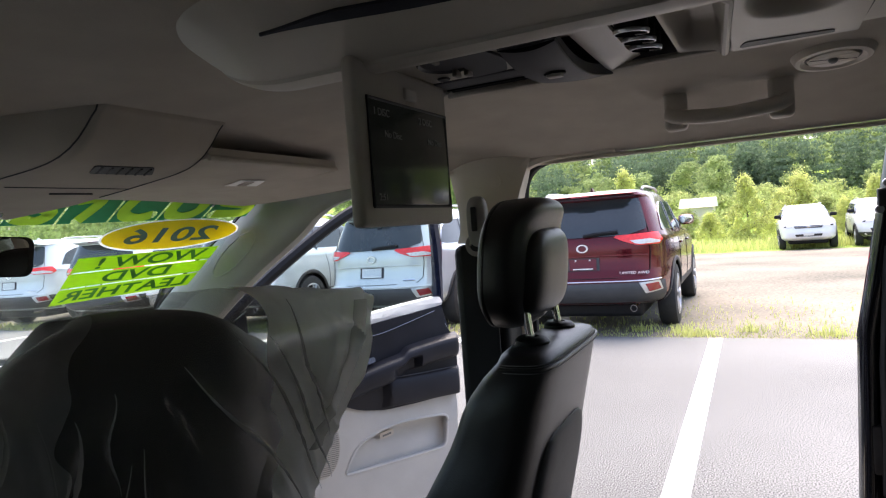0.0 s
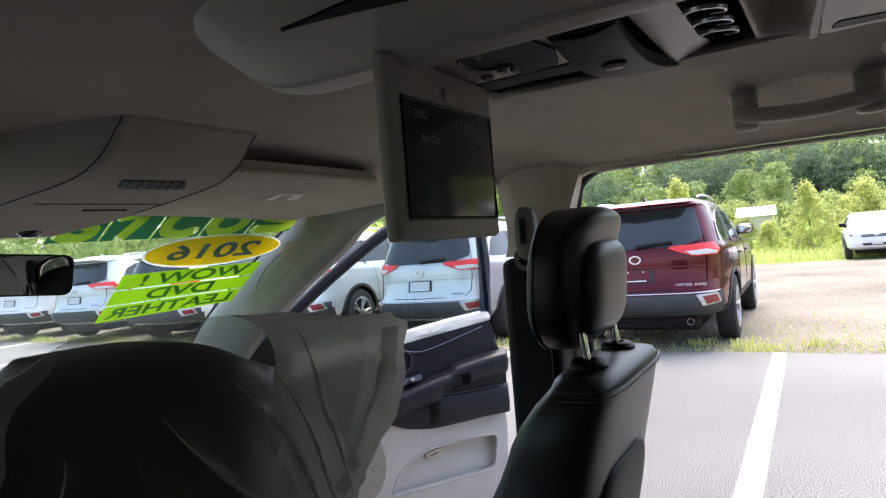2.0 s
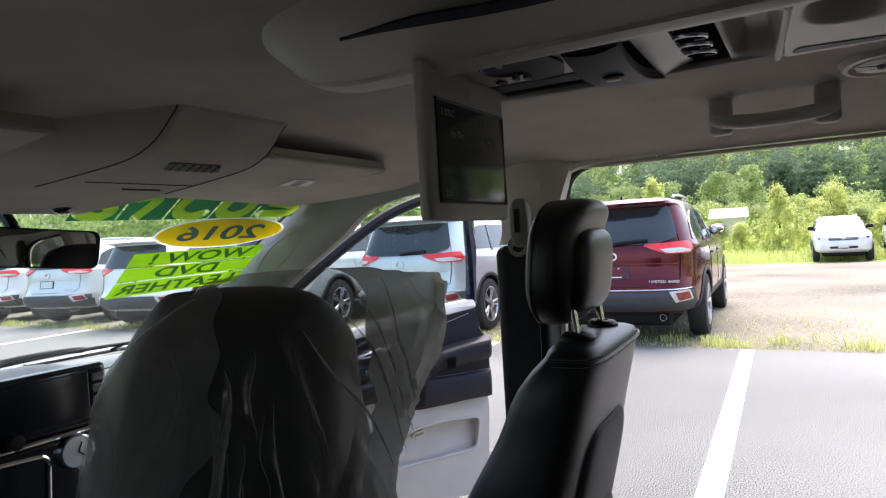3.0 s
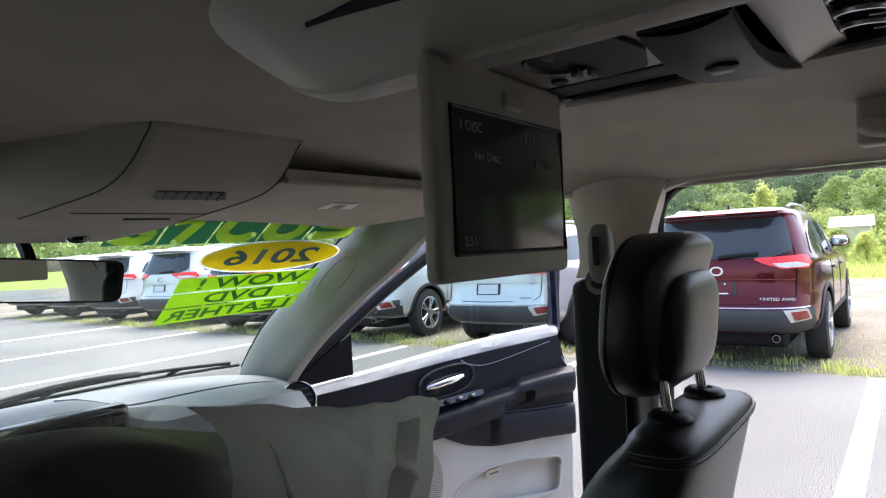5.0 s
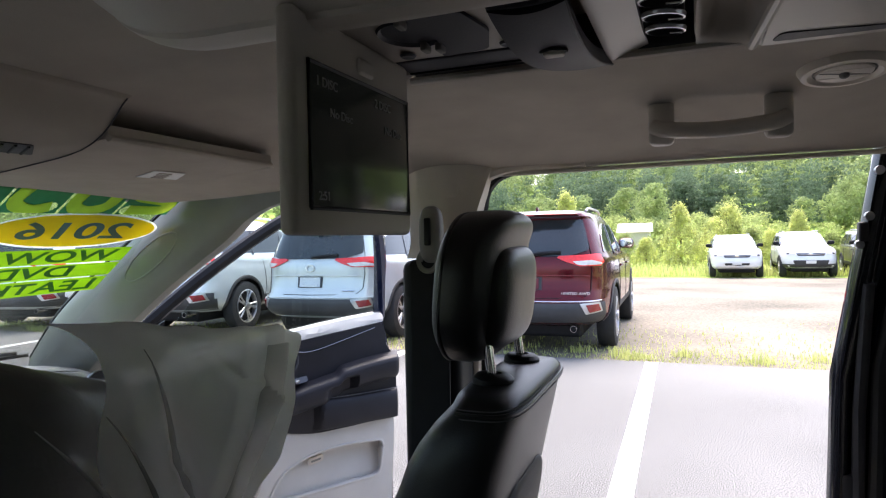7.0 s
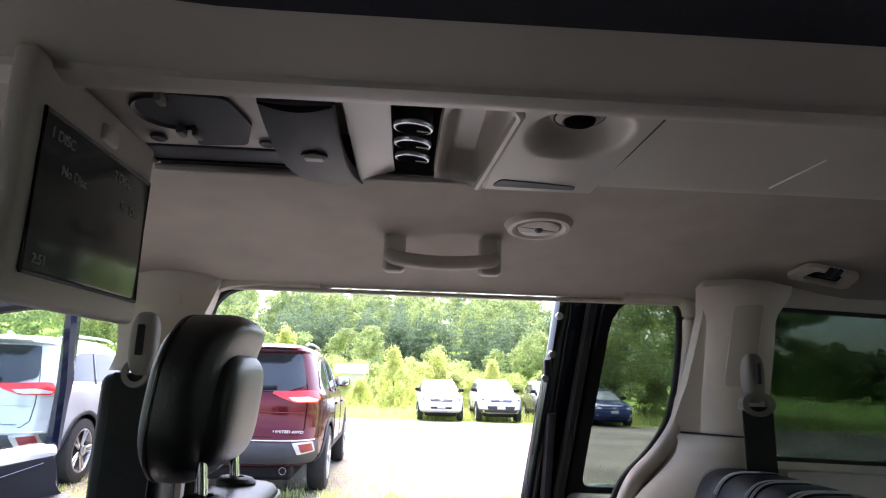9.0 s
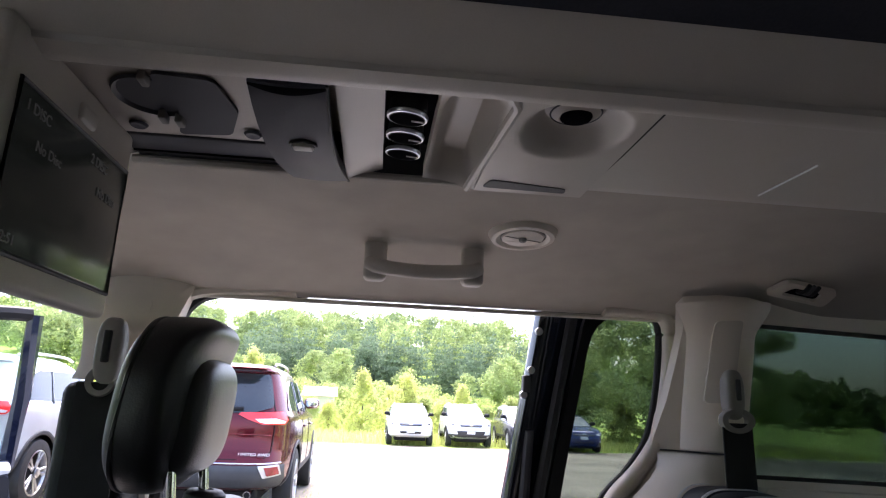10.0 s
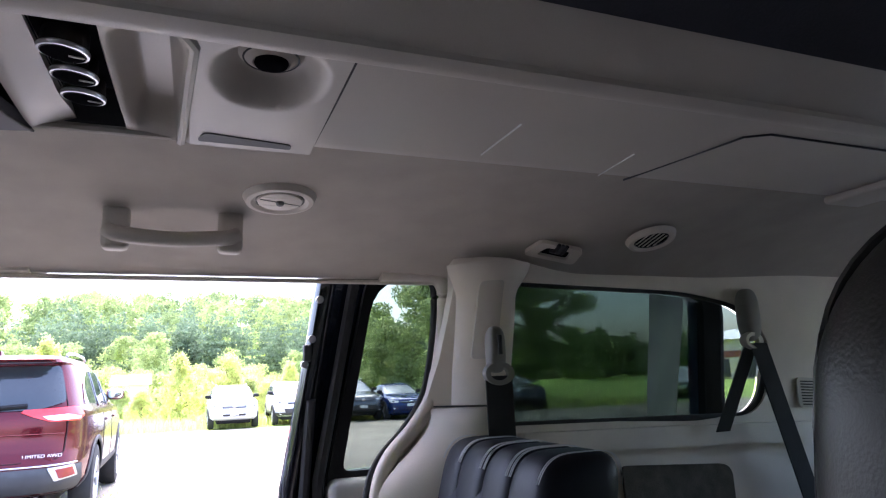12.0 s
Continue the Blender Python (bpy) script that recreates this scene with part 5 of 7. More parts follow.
def glass_text(body, x0, x1, z_at, half, material, parent):
    """Reads from outside: its letters run to the van's left, from x1 to x0, each bent onto the glass."""
    whole = lettering("writing", body, 0.05, Matrix.Identity(4), material, None, 0.0, "CENTER", 0.0011)
    bm = bmesh.new()
    bm.from_mesh(whole.data)
    bpy.data.objects.remove(whole)
    bmesh.ops.remove_doubles(bm, verts=bm.verts, dist=1e-5)
    us, ws = [v.co.x for v in bm.verts], [v.co.y for v in bm.verts]
    u0, u1, w0, w1 = min(us), max(us), min(ws), max(ws)
    letters = []
    for g in sorted(islands(bm), key=lambda g: min(v.co.x for v in g)):
        a, b = min(v.co.x for v in g), max(v.co.x for v in g)
        if letters and a < letters[-1][1] - 0.3 * (b - a):
            letters[-1] = (letters[-1][0], max(b, letters[-1][1]), letters[-1][2] + g)
        else:
            letters.append((a, b, g))
    for a, b, g in letters:
        one = bmesh.new()
        copy = {}
        for v in g:
            x = x1 - (x1 - x0) * (v.co.x - u0) / (u1 - u0)
            copy[v] = one.verts.new(on_glass(x, z_at(x) + half * (2 * (v.co.y - w0) / (w1 - w0) - 1), 0.0042))
        for f in bm.faces:
            if f.verts[0] in copy:
                one.faces.new([copy[v] for v in f.verts])
        part("letter", one, material, parent, smooth=False)
    bm.free()


for (body, x0, x1), b in zip((("WOW !", 0.470, 0.715), ("DVD", 0.505, 0.655), ("LEATHER", 0.440, 0.722)), bands):
    bd = decal("green_band", list(b), "decal_green", 1, sign)

    def mid_z(x, b=b):
        t = (x - b[0][0]) / (b[1][0] - b[0][0])
        return (b[0][1] + b[3][1]) / 2 * (1 - t) + (b[1][1] + b[2][1]) / 2 * t
    glass_text(body, x0, x1, mid_z, 0.0128, "decal_ink", bd)
glass_text("2016", 0.490, 0.695, lambda x: 1.4675, 0.0175, "decal_blue", oval)

# ---- dashboard ----
dash = thing("dashboard", (XC, 1.5, 0.9), "dark grey dashboard with a central screen, clock and air vents", "dashboard")


def dash_at(u, v):
    prof = [(1.95, 1.10), (1.80, 1.135), (1.55, 1.155), (1.34, 1.16), (1.25, 1.145), (1.215, 1.10), (1.225, 1.0), (1.26, 0.88), (1.33, 0.70), (1.42, 0.50)]
    t = u * (len(prof) - 1)
    i = min(int(t), len(prof) - 2)
    y = prof[i][0] + (prof[i + 1][0] - prof[i][0]) * (t - i)
    z = prof[i][1] + (prof[i + 1][1] - prof[i][1]) * (t - i)
    x = XC + (0.745 - 0.07 * smoothstep(1.62, 1.38, y)) * (2 * v - 1)
    hump = math.exp(-((x - XC) / 0.17) ** 4) * smoothstep(1.75, 1.35, y)
    cl = math.exp(-((x + 0.30) / 0.17) ** 4) * smoothstep(1.60, 1.36, y)
    edge = abs(2 * v - 1) ** 6
    y = min(y, screen_y(x, max(1.09, z)) - 0.02)
    return (x, y - 0.03 * hump + 0.10 * edge * (1 if u > 0.3 else 0), z + (0.052 * hump + 0.055 * cl) * smoothstep(1.02, 1.10, z) - 0.045 * edge)


part("dash_top", sheet(dash_at, 54, 60), mat("dash_grey", (0.19, 0.20, 0.21), 0.55, var=0.08, scale=10, fine=700, bump=0.25), dash, "dark blue-grey soft dash pad")
part("wood_seam", tube([dash_at(0.30, 0.55 + 0.4 * t) for t in [k / 14 for k in range(15)]], 0.003, 6), "dark_plastic", dash)
rad = part("radio", box(-0.10, 0.180, 1.168, 1.20, 1.098, 1.218, 0.012), "gloss_black", dash, "black touchscreen radio")
part("radio_display", box(-0.055, 0.140, 1.1635, 1.170, 1.116, 1.206, 0.003), mat("blank_display", (0.010, 0.011, 0.012), 0.18, var=0.1, bump=0.0), rad, "blank dark display")
for k in range(4):
    part("radio_key", box(0.148, 0.172, 1.1645, 1.170, 1.118 + 0.022 * k, 1.133 + 0.022 * k, 0.003), "mid_grey", rad)
part("tuning_knob", moved(disc(0.013, 0.016, 20, 0.002), pose(0.002, 1.166, 1.110, 90, 0, 0)), "black", rad)
st = part("centre_stack", box(-0.11, 0.215, 1.172, 1.26, 0.78, 1.095, 0.015), "gloss_black", dash, "gloss black centre stack")
part("stack_trim", tube([(-0.105, 1.168, 1.0965), (0.20, 1.168, 1.0965)], 0.004, 6), "chrome", st)
ck = part("clock", moved(disc(0.028, 0.010, 32, 0.002), pose(0.108, 1.170, 1.061, 90, 0, 0)), "white_label", dash, "small analogue clock with a chrome ring")
part("clock_ring", moved(ring(0.027, 0.034, 0.012), pose(0.108, 1.171, 1.061, 90, 0, 0)), "chrome", ck)
for a, ln in ((0.4, 0.018), (2.3, 0.024)):
    part("clock_mark", tube([(0.108, 1.158, 1.061), (0.108 + ln * math.sin(a), 1.158, 1.061 + ln * math.cos(a))], 0.0015, 5), "black", ck)
vt = [(-0.040, 1.078), (0.060, 1.070), (0.055, 0.975), (-0.040, 0.975)]
part("vent_rim", tube([(u, 1.168, v) for u, v in arc_pts(vt, 0.02) + [arc_pts(vt, 0.02)[0]]], 0.004, 6), "chrome", st, "chrome vent surround")
for sx in (1, -1):
    ev = part("side_vent", moved(ring(0.040, 0.047, 0.010), pose(XC + sx * 0.60, 1.305, 1.102, 72, 0, -sx * 18)), "rim_dark", dash, "round side vent with a chrome rim")
    part("vent_core", moved(disc(0.041, 0.004, 24), pose(XC + sx * 0.60, 1.305, 1.102, 72, 0, -sx * 18)), "black", ev)
    for k in range(4):
        o = -0.024 + 0.016 * k
        part("slat", moved(box(-0.9 * math.sqrt(0.0016 - o * o), 0.9 * math.sqrt(0.0016 - o * o), o - 0.002, o + 0.002, 0.004, 0.008), pose(XC + sx * 0.60, 1.305, 1.102, 72, 0, -sx * 18)), "dark_plastic", ev)
wheel = thing("steering_wheel", (-0.30, 1.0, 1.02), "black leather steering wheel", "steering wheel")
wm = pose(-0.30, 1.02, 0.99, 64, 0, 0)
part("rim", moved(lathe([(0.178 + 0.014 * math.cos(a), 0.014 * math.sin(a)) for a in [2 * math.pi * k / 10 for k in range(10)]], 48), wm), "leather", wheel)
part("hub", moved(rounded((0, 0, -0.02), (0.085, 0.075, 0.03)), wm), "black", wheel)
for a in (0.0, math.pi, -math.pi / 2):
    part("spoke", moved(tube([(0.05 * math.cos(a), 0.05 * math.sin(a), -0.02), (0.175 * math.cos(a), 0.175 * math.sin(a), 0)], 0.014, 8, None, 0.5), wm), "black", wheel)
part("column", tube([(-0.30, 1.03, 0.97), (-0.30, 1.30, 0.86)], 0.05, 14), "black", wheel)


def at_foot(x, z, out):
    return (x, screen_y(x, z) + out, z)


for x0, x1, lift in ((0.16, 0.745, 0.0), (-0.55, 0.12, 0.012)):
    wp = thing("wiper", (x0, 1.9, 1.12), "black windscreen wiper resting at the foot of the glass", "wiper", "wipers")
    steps = [k / 14 for k in range(15)]
    part("blade", tube([at_foot(x0 + (x1 - x0) * t, 1.128 + lift + 0.022 * t, 0.012) for t in steps], 0.0045, 8), "rubber", wp, "thin rubber blade")
    part("spine", tube([at_foot(x0 + (x1 - x0) * (0.04 + 0.92 * t), 1.136 + lift + 0.022 * t + 0.012 * math.sin(math.pi * t), 0.022) for t in steps], 0.0050, 8), "black", wp, "curved blade spine")
    part("arm", tube([at_foot(x0 - 0.10 + (x1 - x0) * 0.75 * t, 1.108 + lift + 0.055 * math.sin(math.pi * t * 0.62), 0.034) for t in steps], 0.0085, 8), "black", wp, "black wiper arm")
    for t in (0.25, 0.75):
        part("link", tube([at_foot(x0 + (x1 - x0) * (t - 0.06), 1.131 + lift + 0.022 * t, 0.014), at_foot(x0 + (x1 - x0) * t, 1.136 + lift + 0.022 * t + 0.012 * math.sin(math.pi * t), 0.022)], 0.0045, 6), "black", wp)

# ---- seats ----
def seat_side(cx, y_top, z_top, w, lean, name, label, grp, channels=False):
    """A bucket seat: its back, cushion and base, leaning back by lean metres a metre."""
    st = thing(name, (cx, y_top + 0.25, FLOOR_Z), label, "car seat", grp)
    rings = []
    n = 26
    for k in range(n + 1):
        t = k / n
        z = z_top - (z_top - 0.62) * (1 - t)
        up = z_top - z
        yb = y_top + lean * up
        if t > 0.86:
            e = (t - 0.86) / 0.14
            half = w * (0.90 - 0.07 * e ** 2) * (1 - 0.05 * e ** 3)
            thick = 0.062 - 0.018 * e ** 2
        else:
            half = w * (0.90 + 0.10 * smoothstep(0.0, 0.22, 0.86 - t))
            thick = 0.062 + 0.016 * smoothstep(0.0, 0.3, 0.86 - t)
        rr = []
        for i in range(36):
            a = 2 * math.pi * i / 36
            c, s = math.cos(a), math.sin(a)
            px = math.copysign(abs(c) ** 0.42, c)
            py = math.copysign(abs(s) ** 0.55, s)
            wing = 0.028 * abs(px) ** 3 * (1 if s > 0 else 0) * smoothstep(0.0, 0.25, up)
            rr.append((cx + half * px, yb + thick + thick * py + wing, z))
        rings.append(rr)
    cap = [[(cx + (p[0] - cx) * f, y_top + 0.05 + (p[1] - y_top - 0.05) * f, z_top + dz) for p in rings[-1]] for f, dz in ((0.93, 0.009), (0.80, 0.014), (0.5, 0.017), (0.1, 0.018))]
    part("backrest", loft(rings + cap), "leather" if not channels else "leather_blue", st, "black leather backrest")
    part("cushion", rounded((cx, y_top + 0.45, 0.68), (w * 1.02, 0.27, 0.085), 4.0), "leather", st, "black leather seat cushion")
    part("side_bolster", rounded((cx - w * 0.93, y_top + 0.45, 0.70), (0.05, 0.26, 0.08), 3.0), "leather", st)
    part("side_bolster", rounded((cx + w * 0.93, y_top + 0.45, 0.70), (0.05, 0.26, 0.08), 3.0), "leather", st)
    part("base", box(cx - w * 0.8, cx + w * 0.8, y_top + 0.22, y_top + 0.66, FLOOR_Z, 0.62, 0.03), "black", st)
    return st


def headrest(st, c, size, cover="leather", lean=0.10):
    """A headrest: a tall padded front, its top rolled back over a boxier, lower rear pad."""
    cx, cy, cz = c

    def tilt(q):
        return Vector((q.x, q.y - lean * q.z, q.z))

    def shape(q):
        z = q.z / size[2]
        k = 1.0 - 0.06 * smoothstep(0.2, 1.0, z) - 0.05 * smoothstep(-0.3, -1.0, z)
        back = -0.018 * smoothstep(0.45, 0.9, z) if q.y < 0 else 0.0
        return tilt(Vector((q.x * k, q.y + back, q.z)))
    hr = part("headrest", rounded(c, size, 3.0, 48, 32, shape), cover, st, "black leather headrest")
    part("rear_pad", rounded((cx, cy - size[1] * 0.42, cz - size[2] * 0.14), (size[0] * 0.74, size[1] * 0.92, size[2] * 0.68), 3.6, 40, 24, tilt), cover, hr, "boxy rear pad")
    loop = [tuple(Vector(c) + tilt(Vector((size[0] * 0.97 * math.copysign(abs(math.cos(a)) ** 0.66, math.cos(a)), size[1] * 0.40, size[2] * 0.965 * math.copysign(abs(math.sin(a)) ** 0.66, math.sin(a)))))) for a in [2 * math.pi * k / 48 for k in range(49)]]
    part("piping", tube(loop, 0.0030, 6), cover, hr, "raised piping")
    return hr


def posts(st, c1, c2, z0, z1):
    for c in (c1, c2):
        part("headrest_post", tube([(c[0], c[1], z0 - 0.02), (c[0], c[1] + 0.012, z1)], 0.0065, 12), "chrome", st, "chrome headrest post")
        part("post_collar", moved(lathe([(0.007, 0.003), (0.010, 0.007), (0.021, 0.0055), (0.0255, 0.001), (0.026, -0.006), (0.007, -0.006)], 28), pose(c[0], c[1], z0, 4, 0, 0)), "black", st, "black plastic collar")


ps = seat_side(0.430, 0.218, 1.235, 0.200, 0.24, "passenger_seat", "black leather front passenger seat with stitched edges", "front seats")
headrest(ps, (0.430, 0.300, 1.368), (0.125, 0.044, 0.100))
posts(ps, (0.361, 0.268), (0.500, 0.268), 1.2555, 1.34)
for name, z, out, r, cover in (("piping", 1.2325, 0.0015, 0.0026, "leather"), ("stitching", 1.2275, 0.0022, 0.0008, "thread_dark"), ("stitching", 1.2375, -0.0005, 0.0008, "thread_dark")):
    loop = []
    for k in range(61):
        a = math.pi * 0.90 + math.pi * 1.20 * k / 60
        c, sn = math.cos(a), math.sin(a)
        loop.append((0.430 + (0.159 + out) * math.copysign(abs(c) ** 0.42, c), 0.218 + 0.0445 + (0.0445 + out) * math.copysign(abs(sn) ** 0.55, sn), z))
    part(name, tube(loop, r, 6), cover, ps, "raised seam along the top" if name == "piping" else "")
part("back_panel", rounded((0.430, 0.302, 0.92), (0.118, 0.020, 0.20), 5.0, 32, 18, lambda q: Vector((q.x, q.y - 0.24 * q.z, q.z))), "dark_plastic", ps, "hard plastic seat back")
part("map_net", rounded((0.430, 0.309, 0.86), (0.10, 0.022, 0.11), 5.0, 28, 16, lambda q: Vector((q.x, q.y - 0.24 * q.z, q.z))), "black", ps)

ds = seat_side(-0.285, 0.270, 1.215, 0.115, 0.20, "driver_seat", "black leather driver seat under a clear plastic cover", "front seats")


def driver_rest(q):
    """The headrest: lower towards the driver's door, its far side drawn in there."""
    return Vector((q.x + 0.55 * max(0.0, q.y + 0.055) * smoothstep(0.03, -0.09, q.x) + 1.10 * max(0.0, q.y + 0.050) * smoothstep(0.02, 0.09, q.x) * smoothstep(0.10, 0.04, q.z) + 0.012 * smoothstep(0.02, -0.05, q.z) * smoothstep(0.0, 0.09, q.x), q.y, q.z - 0.30 * max(0.0, -0.02 - q.x) * smoothstep(-0.02, 0.09, q.z)))


part("headrest", rounded((-0.302, 0.300, 1.298), (0.098, 0.055, 0.096), 4.0, 64, 40, driver_rest), "leather", ds, "black leather headrest")
part("side_wing", rounded((-0.236, 0.290, 1.215), (0.042, 0.045, 0.100), 3.0, 40, 28, lambda q: Vector((q.x + 0.80 * (q.y + 0.045), q.y, q.z))), "leather", ds, "black leather side wing")
posts(ds, (-0.31, 0.310), (-0.25, 0.310), 1.23, 1.28)

cov = thing("plastic_seat_cover", (-0.29, 0.25, 1.25), "clear crumpled plastic bag pulled over the driver seat", "seat cover")


def along(table, v):
    """A value read between the rows of a table of (key, value), keys rising."""
    if v <= table[0][0]:
        return table[0][1]
    for (a, p), (b, q) in zip(table, table[1:]):
        if v <= b:
            return p + (q - p) * (v - a) / (b - a)
    return table[-1][1]


BAG_RIGHT = [(0.98, -0.185), (1.20, -0.199), (1.256, -0.197), (1.28, -0.184), (1.303, -0.161), (1.325, -0.132), (1.35, -0.115), (1.385, -0.103)]
BAG_LEFT = [(0.98, -0.450), (1.20, -0.438), (1.316, -0.421), (1.355, -0.411), (1.372, -0.405), (1.392, -0.392)]
BAG_TOP = [(-0.415, 1.345), (-0.407, 1.366), (-0.396, 1.380), (-0.375, 1.390), (-0.340, 1.399), (-0.300, 1.403), (-0.250, 1.402), (-0.200, 1.399), (-0.145, 1.390), (-0.103, 1.384)]
bag_rng = random.Random(4)
BAG_FOLDS = [(-0.300, 1.370, -0.217, 1.262, 0.0042), (-0.262, 1.376, -0.201, 1.268, 0.0050), (-0.241, 1.374, -0.194, 1.272, 0.0042), (-0.226, 1.394, -0.196, 1.300, 0.0055), (-0.386, 1.374, -0.408, 1.310, 0.0050), (-0.362, 1.360, -0.372, 1.290, 0.0060), (-0.190, 1.394, -0.131, 1.342, 0.0030)]
for k in range(40):
    fx, fz, ln = -0.405 + 0.20 * k / 39 + bag_rng.uniform(-0.008, 0.008), 1.375 - 0.13 * bag_rng.random(), bag_rng.uniform(0.03, 0.10)
    BAG_FOLDS.append((fx, fz, fx + ln * (0.75 * smoothstep(-0.36, -0.25, fx) - 0.10 + bag_rng.uniform(-0.12, 0.12)), fz - ln, bag_rng.uniform(0.0008, 0.0032)))


def bag_relief(x, z):
    """How far the film stands out towards the cabin: sharp ridges along its folds, and soft billows."""
    out = 0.0045 * noise.noise(Vector((x * 16, 2.0, z * 11))) + 0.0022 * noise.noise(Vector((x * 48 + z * 30, 7.0, z * 26)))
    for x0, z0, x1, z1, h in BAG_FOLDS:
        t = (z0 - z) / (z0 - z1)
        if 0 < t < 1:
            d = abs(x - x0 - (x1 - x0) * t - 0.003 * math.sin(6 * t + 50 * x0))
            out += h * math.sin(math.pi * t) ** 0.6 * max(0.0, 1 - d / (0.0035 + 1.1 * h)) ** 1.3
    return out


def bag_at(u, w):
    """u runs from the bag's left edge to its right; w goes up the near face, over the ridge and down the far face."""
    x_top = -0.412 + 0.309 * u
    top = along(BAG_TOP, x_top)
    deep = 0.010 + 0.130 * math.sin(math.pi / 2 * min(1.0, u / 0.36)) ** 0.6 if u < 0.36 else 0.140 - 0.133 * smoothstep(0.36, 0.80, u)
    r = min(0.030, deep * 0.45)
    if w < 0.62:
        z, y = 0.98 + (top - r - 0.98) * (w / 0.62) ** 0.75, 0.0
    elif w < 0.80:
        a = math.pi * (w - 0.62) / 0.18
        z, y = top - r + r * math.sin(a), deep / 2 - deep / 2 * math.cos(a)
    else:
        z, y = top - r - (top - r - 1.02) * ((w - 0.80) / 0.20) ** 1.2, deep
        y += 0.12 * smoothstep(0.5, 1.0, u) * smoothstep(1.345, 1.275, z)
    x = along(BAG_LEFT, z) + (along(BAG_RIGHT, z) - along(BAG_LEFT, z)) * u
    x += 0.62 * y * max(0.0, 1 - u) ** 1.5 + (0.09 * smoothstep(0.5, 1.0, u) * smoothstep(1.345, 1.275, z) if w > 0.8 else 0.0)
    edge = smoothstep(0.0, 0.10, u)
    near = 1.0 if w < 0.62 else max(0.0, math.cos(math.pi * (w - 0.62) / 0.18))
    pleat = 0.006 * smoothstep(0.80, 0.83, u) * smoothstep(1.30, 1.36, z) - 0.011 * smoothstep(0.895, 0.915, u) * smoothstep(1.32, 1.37, z)
    y0 = 0.228 + 0.012 * (1 - edge) - 0.010 * math.sin(math.pi * u) + 0.05 * smoothstep(1.30, 1.0, z)
    rag = 0.0016 * noise.noise(Vector((x * 90, 1.0, 3.0))) + 0.0030 * noise.noise(Vector((x * 25, 1.0, 3.0)))
    return (x + 0.0035 * noise.noise(Vector((4, z * 55, 1))) * smoothstep(0.93, 1.0, u), y0 + y - pleat - near * bag_relief(x, z), z + rag * smoothstep(1.36, 1.39, z))


LOOSE = [(1.20, 0.86), (1.26, 0.78), (1.30, 0.70), (1.348, 0.61), (1.392, 0.54)]


def film_left(b):
    return 0.165 + 0.016 * math.sin(9 * b + 1) + 0.016 * math.sin(37 * b) + 0.012 * math.sin(83 * b)


def film_right(b):
    z = bag_at(0.7, b)[2]
    return along(LOOSE, z) - 0.003 + 0.012 * math.sin(31 * b)


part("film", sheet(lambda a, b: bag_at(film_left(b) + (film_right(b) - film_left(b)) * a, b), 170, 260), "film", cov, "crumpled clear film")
# the side's and corner's whiteness puts the light on them into the colour
part("hanging_side", sheet(lambda a, b: bag_at(film_left(b) * a, b), 70, 260), "film_side", cov, "side of the film standing off the seat, whitened for windscreen light")
part("loose_corner", sheet(lambda a, b: bag_at(film_right(0.71 * b) + (1 - film_right(0.71 * b)) * a, 0.71 * b), 110, 190), "film_loose", cov, "loose corner of the film, whitened for light shining through")
part("loose_back", sheet(lambda a, b: bag_at(film_right(0.71 + 0.29 * b) + (1 - film_right(0.71 + 0.29 * b)) * a, 0.71 + 0.29 * b), 60, 70), "film_thin", cov, "far side of the loose corner, cleared to let light in")
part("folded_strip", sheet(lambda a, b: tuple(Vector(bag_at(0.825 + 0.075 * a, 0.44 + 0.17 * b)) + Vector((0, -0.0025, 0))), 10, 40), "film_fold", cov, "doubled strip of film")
# thin whitish strips on the folds paint their highlights
for x0, z0, x1, z1, h in BAG_FOLDS[:6] + BAG_FOLDS[7:24]:
    path = [(x0 + (x1 - x0) * t + 0.003 * math.sin(6 * t + 50 * x0), z0 + (z1 - z0) * t) for t in [k / 20 for k in range(21)]]
    line = [(px, 0.2165 + 0.012 * (1 - smoothstep(0.0, 0.10, (px + 0.412) / 0.22)) + 0.05 * smoothstep(1.30, 1.0, pz) - bag_relief(px, pz), pz) for px, pz in path]
    part("fold_glint", tube(line, [0.0002 + 0.0011 * h / 0.005 * math.sin(math.pi * (k / 20)) ** 1.3 * (0.6 + 0.8 * abs(math.sin(k * 1.7 + x0 * 90))) for k in range(21)], 8, None, 0.3, (0, 1, 0)), "film_glint", cov, "whitish strip painting the glint on a fold")


# second row: the right-hand seat with channelled top, and the left one beside the camera
def channel_seat(cx, y_front, z_top, w, label):
    st = seat_side(cx, y_front - 0.135, z_top - 0.02, w, 0.30, "second_row_seat", label, "second row seats", True)
    for k, (ox, hw) in enumerate(((-0.138, 0.062), (-0.040, 0.060), (0.062, 0.064), (0.150, 0.054))):
        ox, hw = ox * w / 0.2, hw * w / 0.2
        part("padded_channel", rounded((cx + ox, y_front - 0.062, z_top - 0.085), (hw, 0.066, 0.092), 4.2, 30, 18, lambda q: Vector((q.x, q.y - 0.25 * q.z, q.z))), "leather_blue", st, "padded leather channel")
        for o in (-0.74, -0.66, 0.66, 0.74):
            part("stitching", tube([(cx + ox + hw * o, y_front - 0.062 - 0.0668 * math.copysign(abs(math.cos(a)) ** 0.5, math.cos(a)) - 0.25 * 0.090 * math.sin(a) ** 0.5, z_top - 0.085 + 0.0928 * math.sin(a) ** 0.5) for a in [0.25 + 2.5 * j / 20 for j in range(21)]], 0.0007, 5), "thread", st, "pale double stitching")
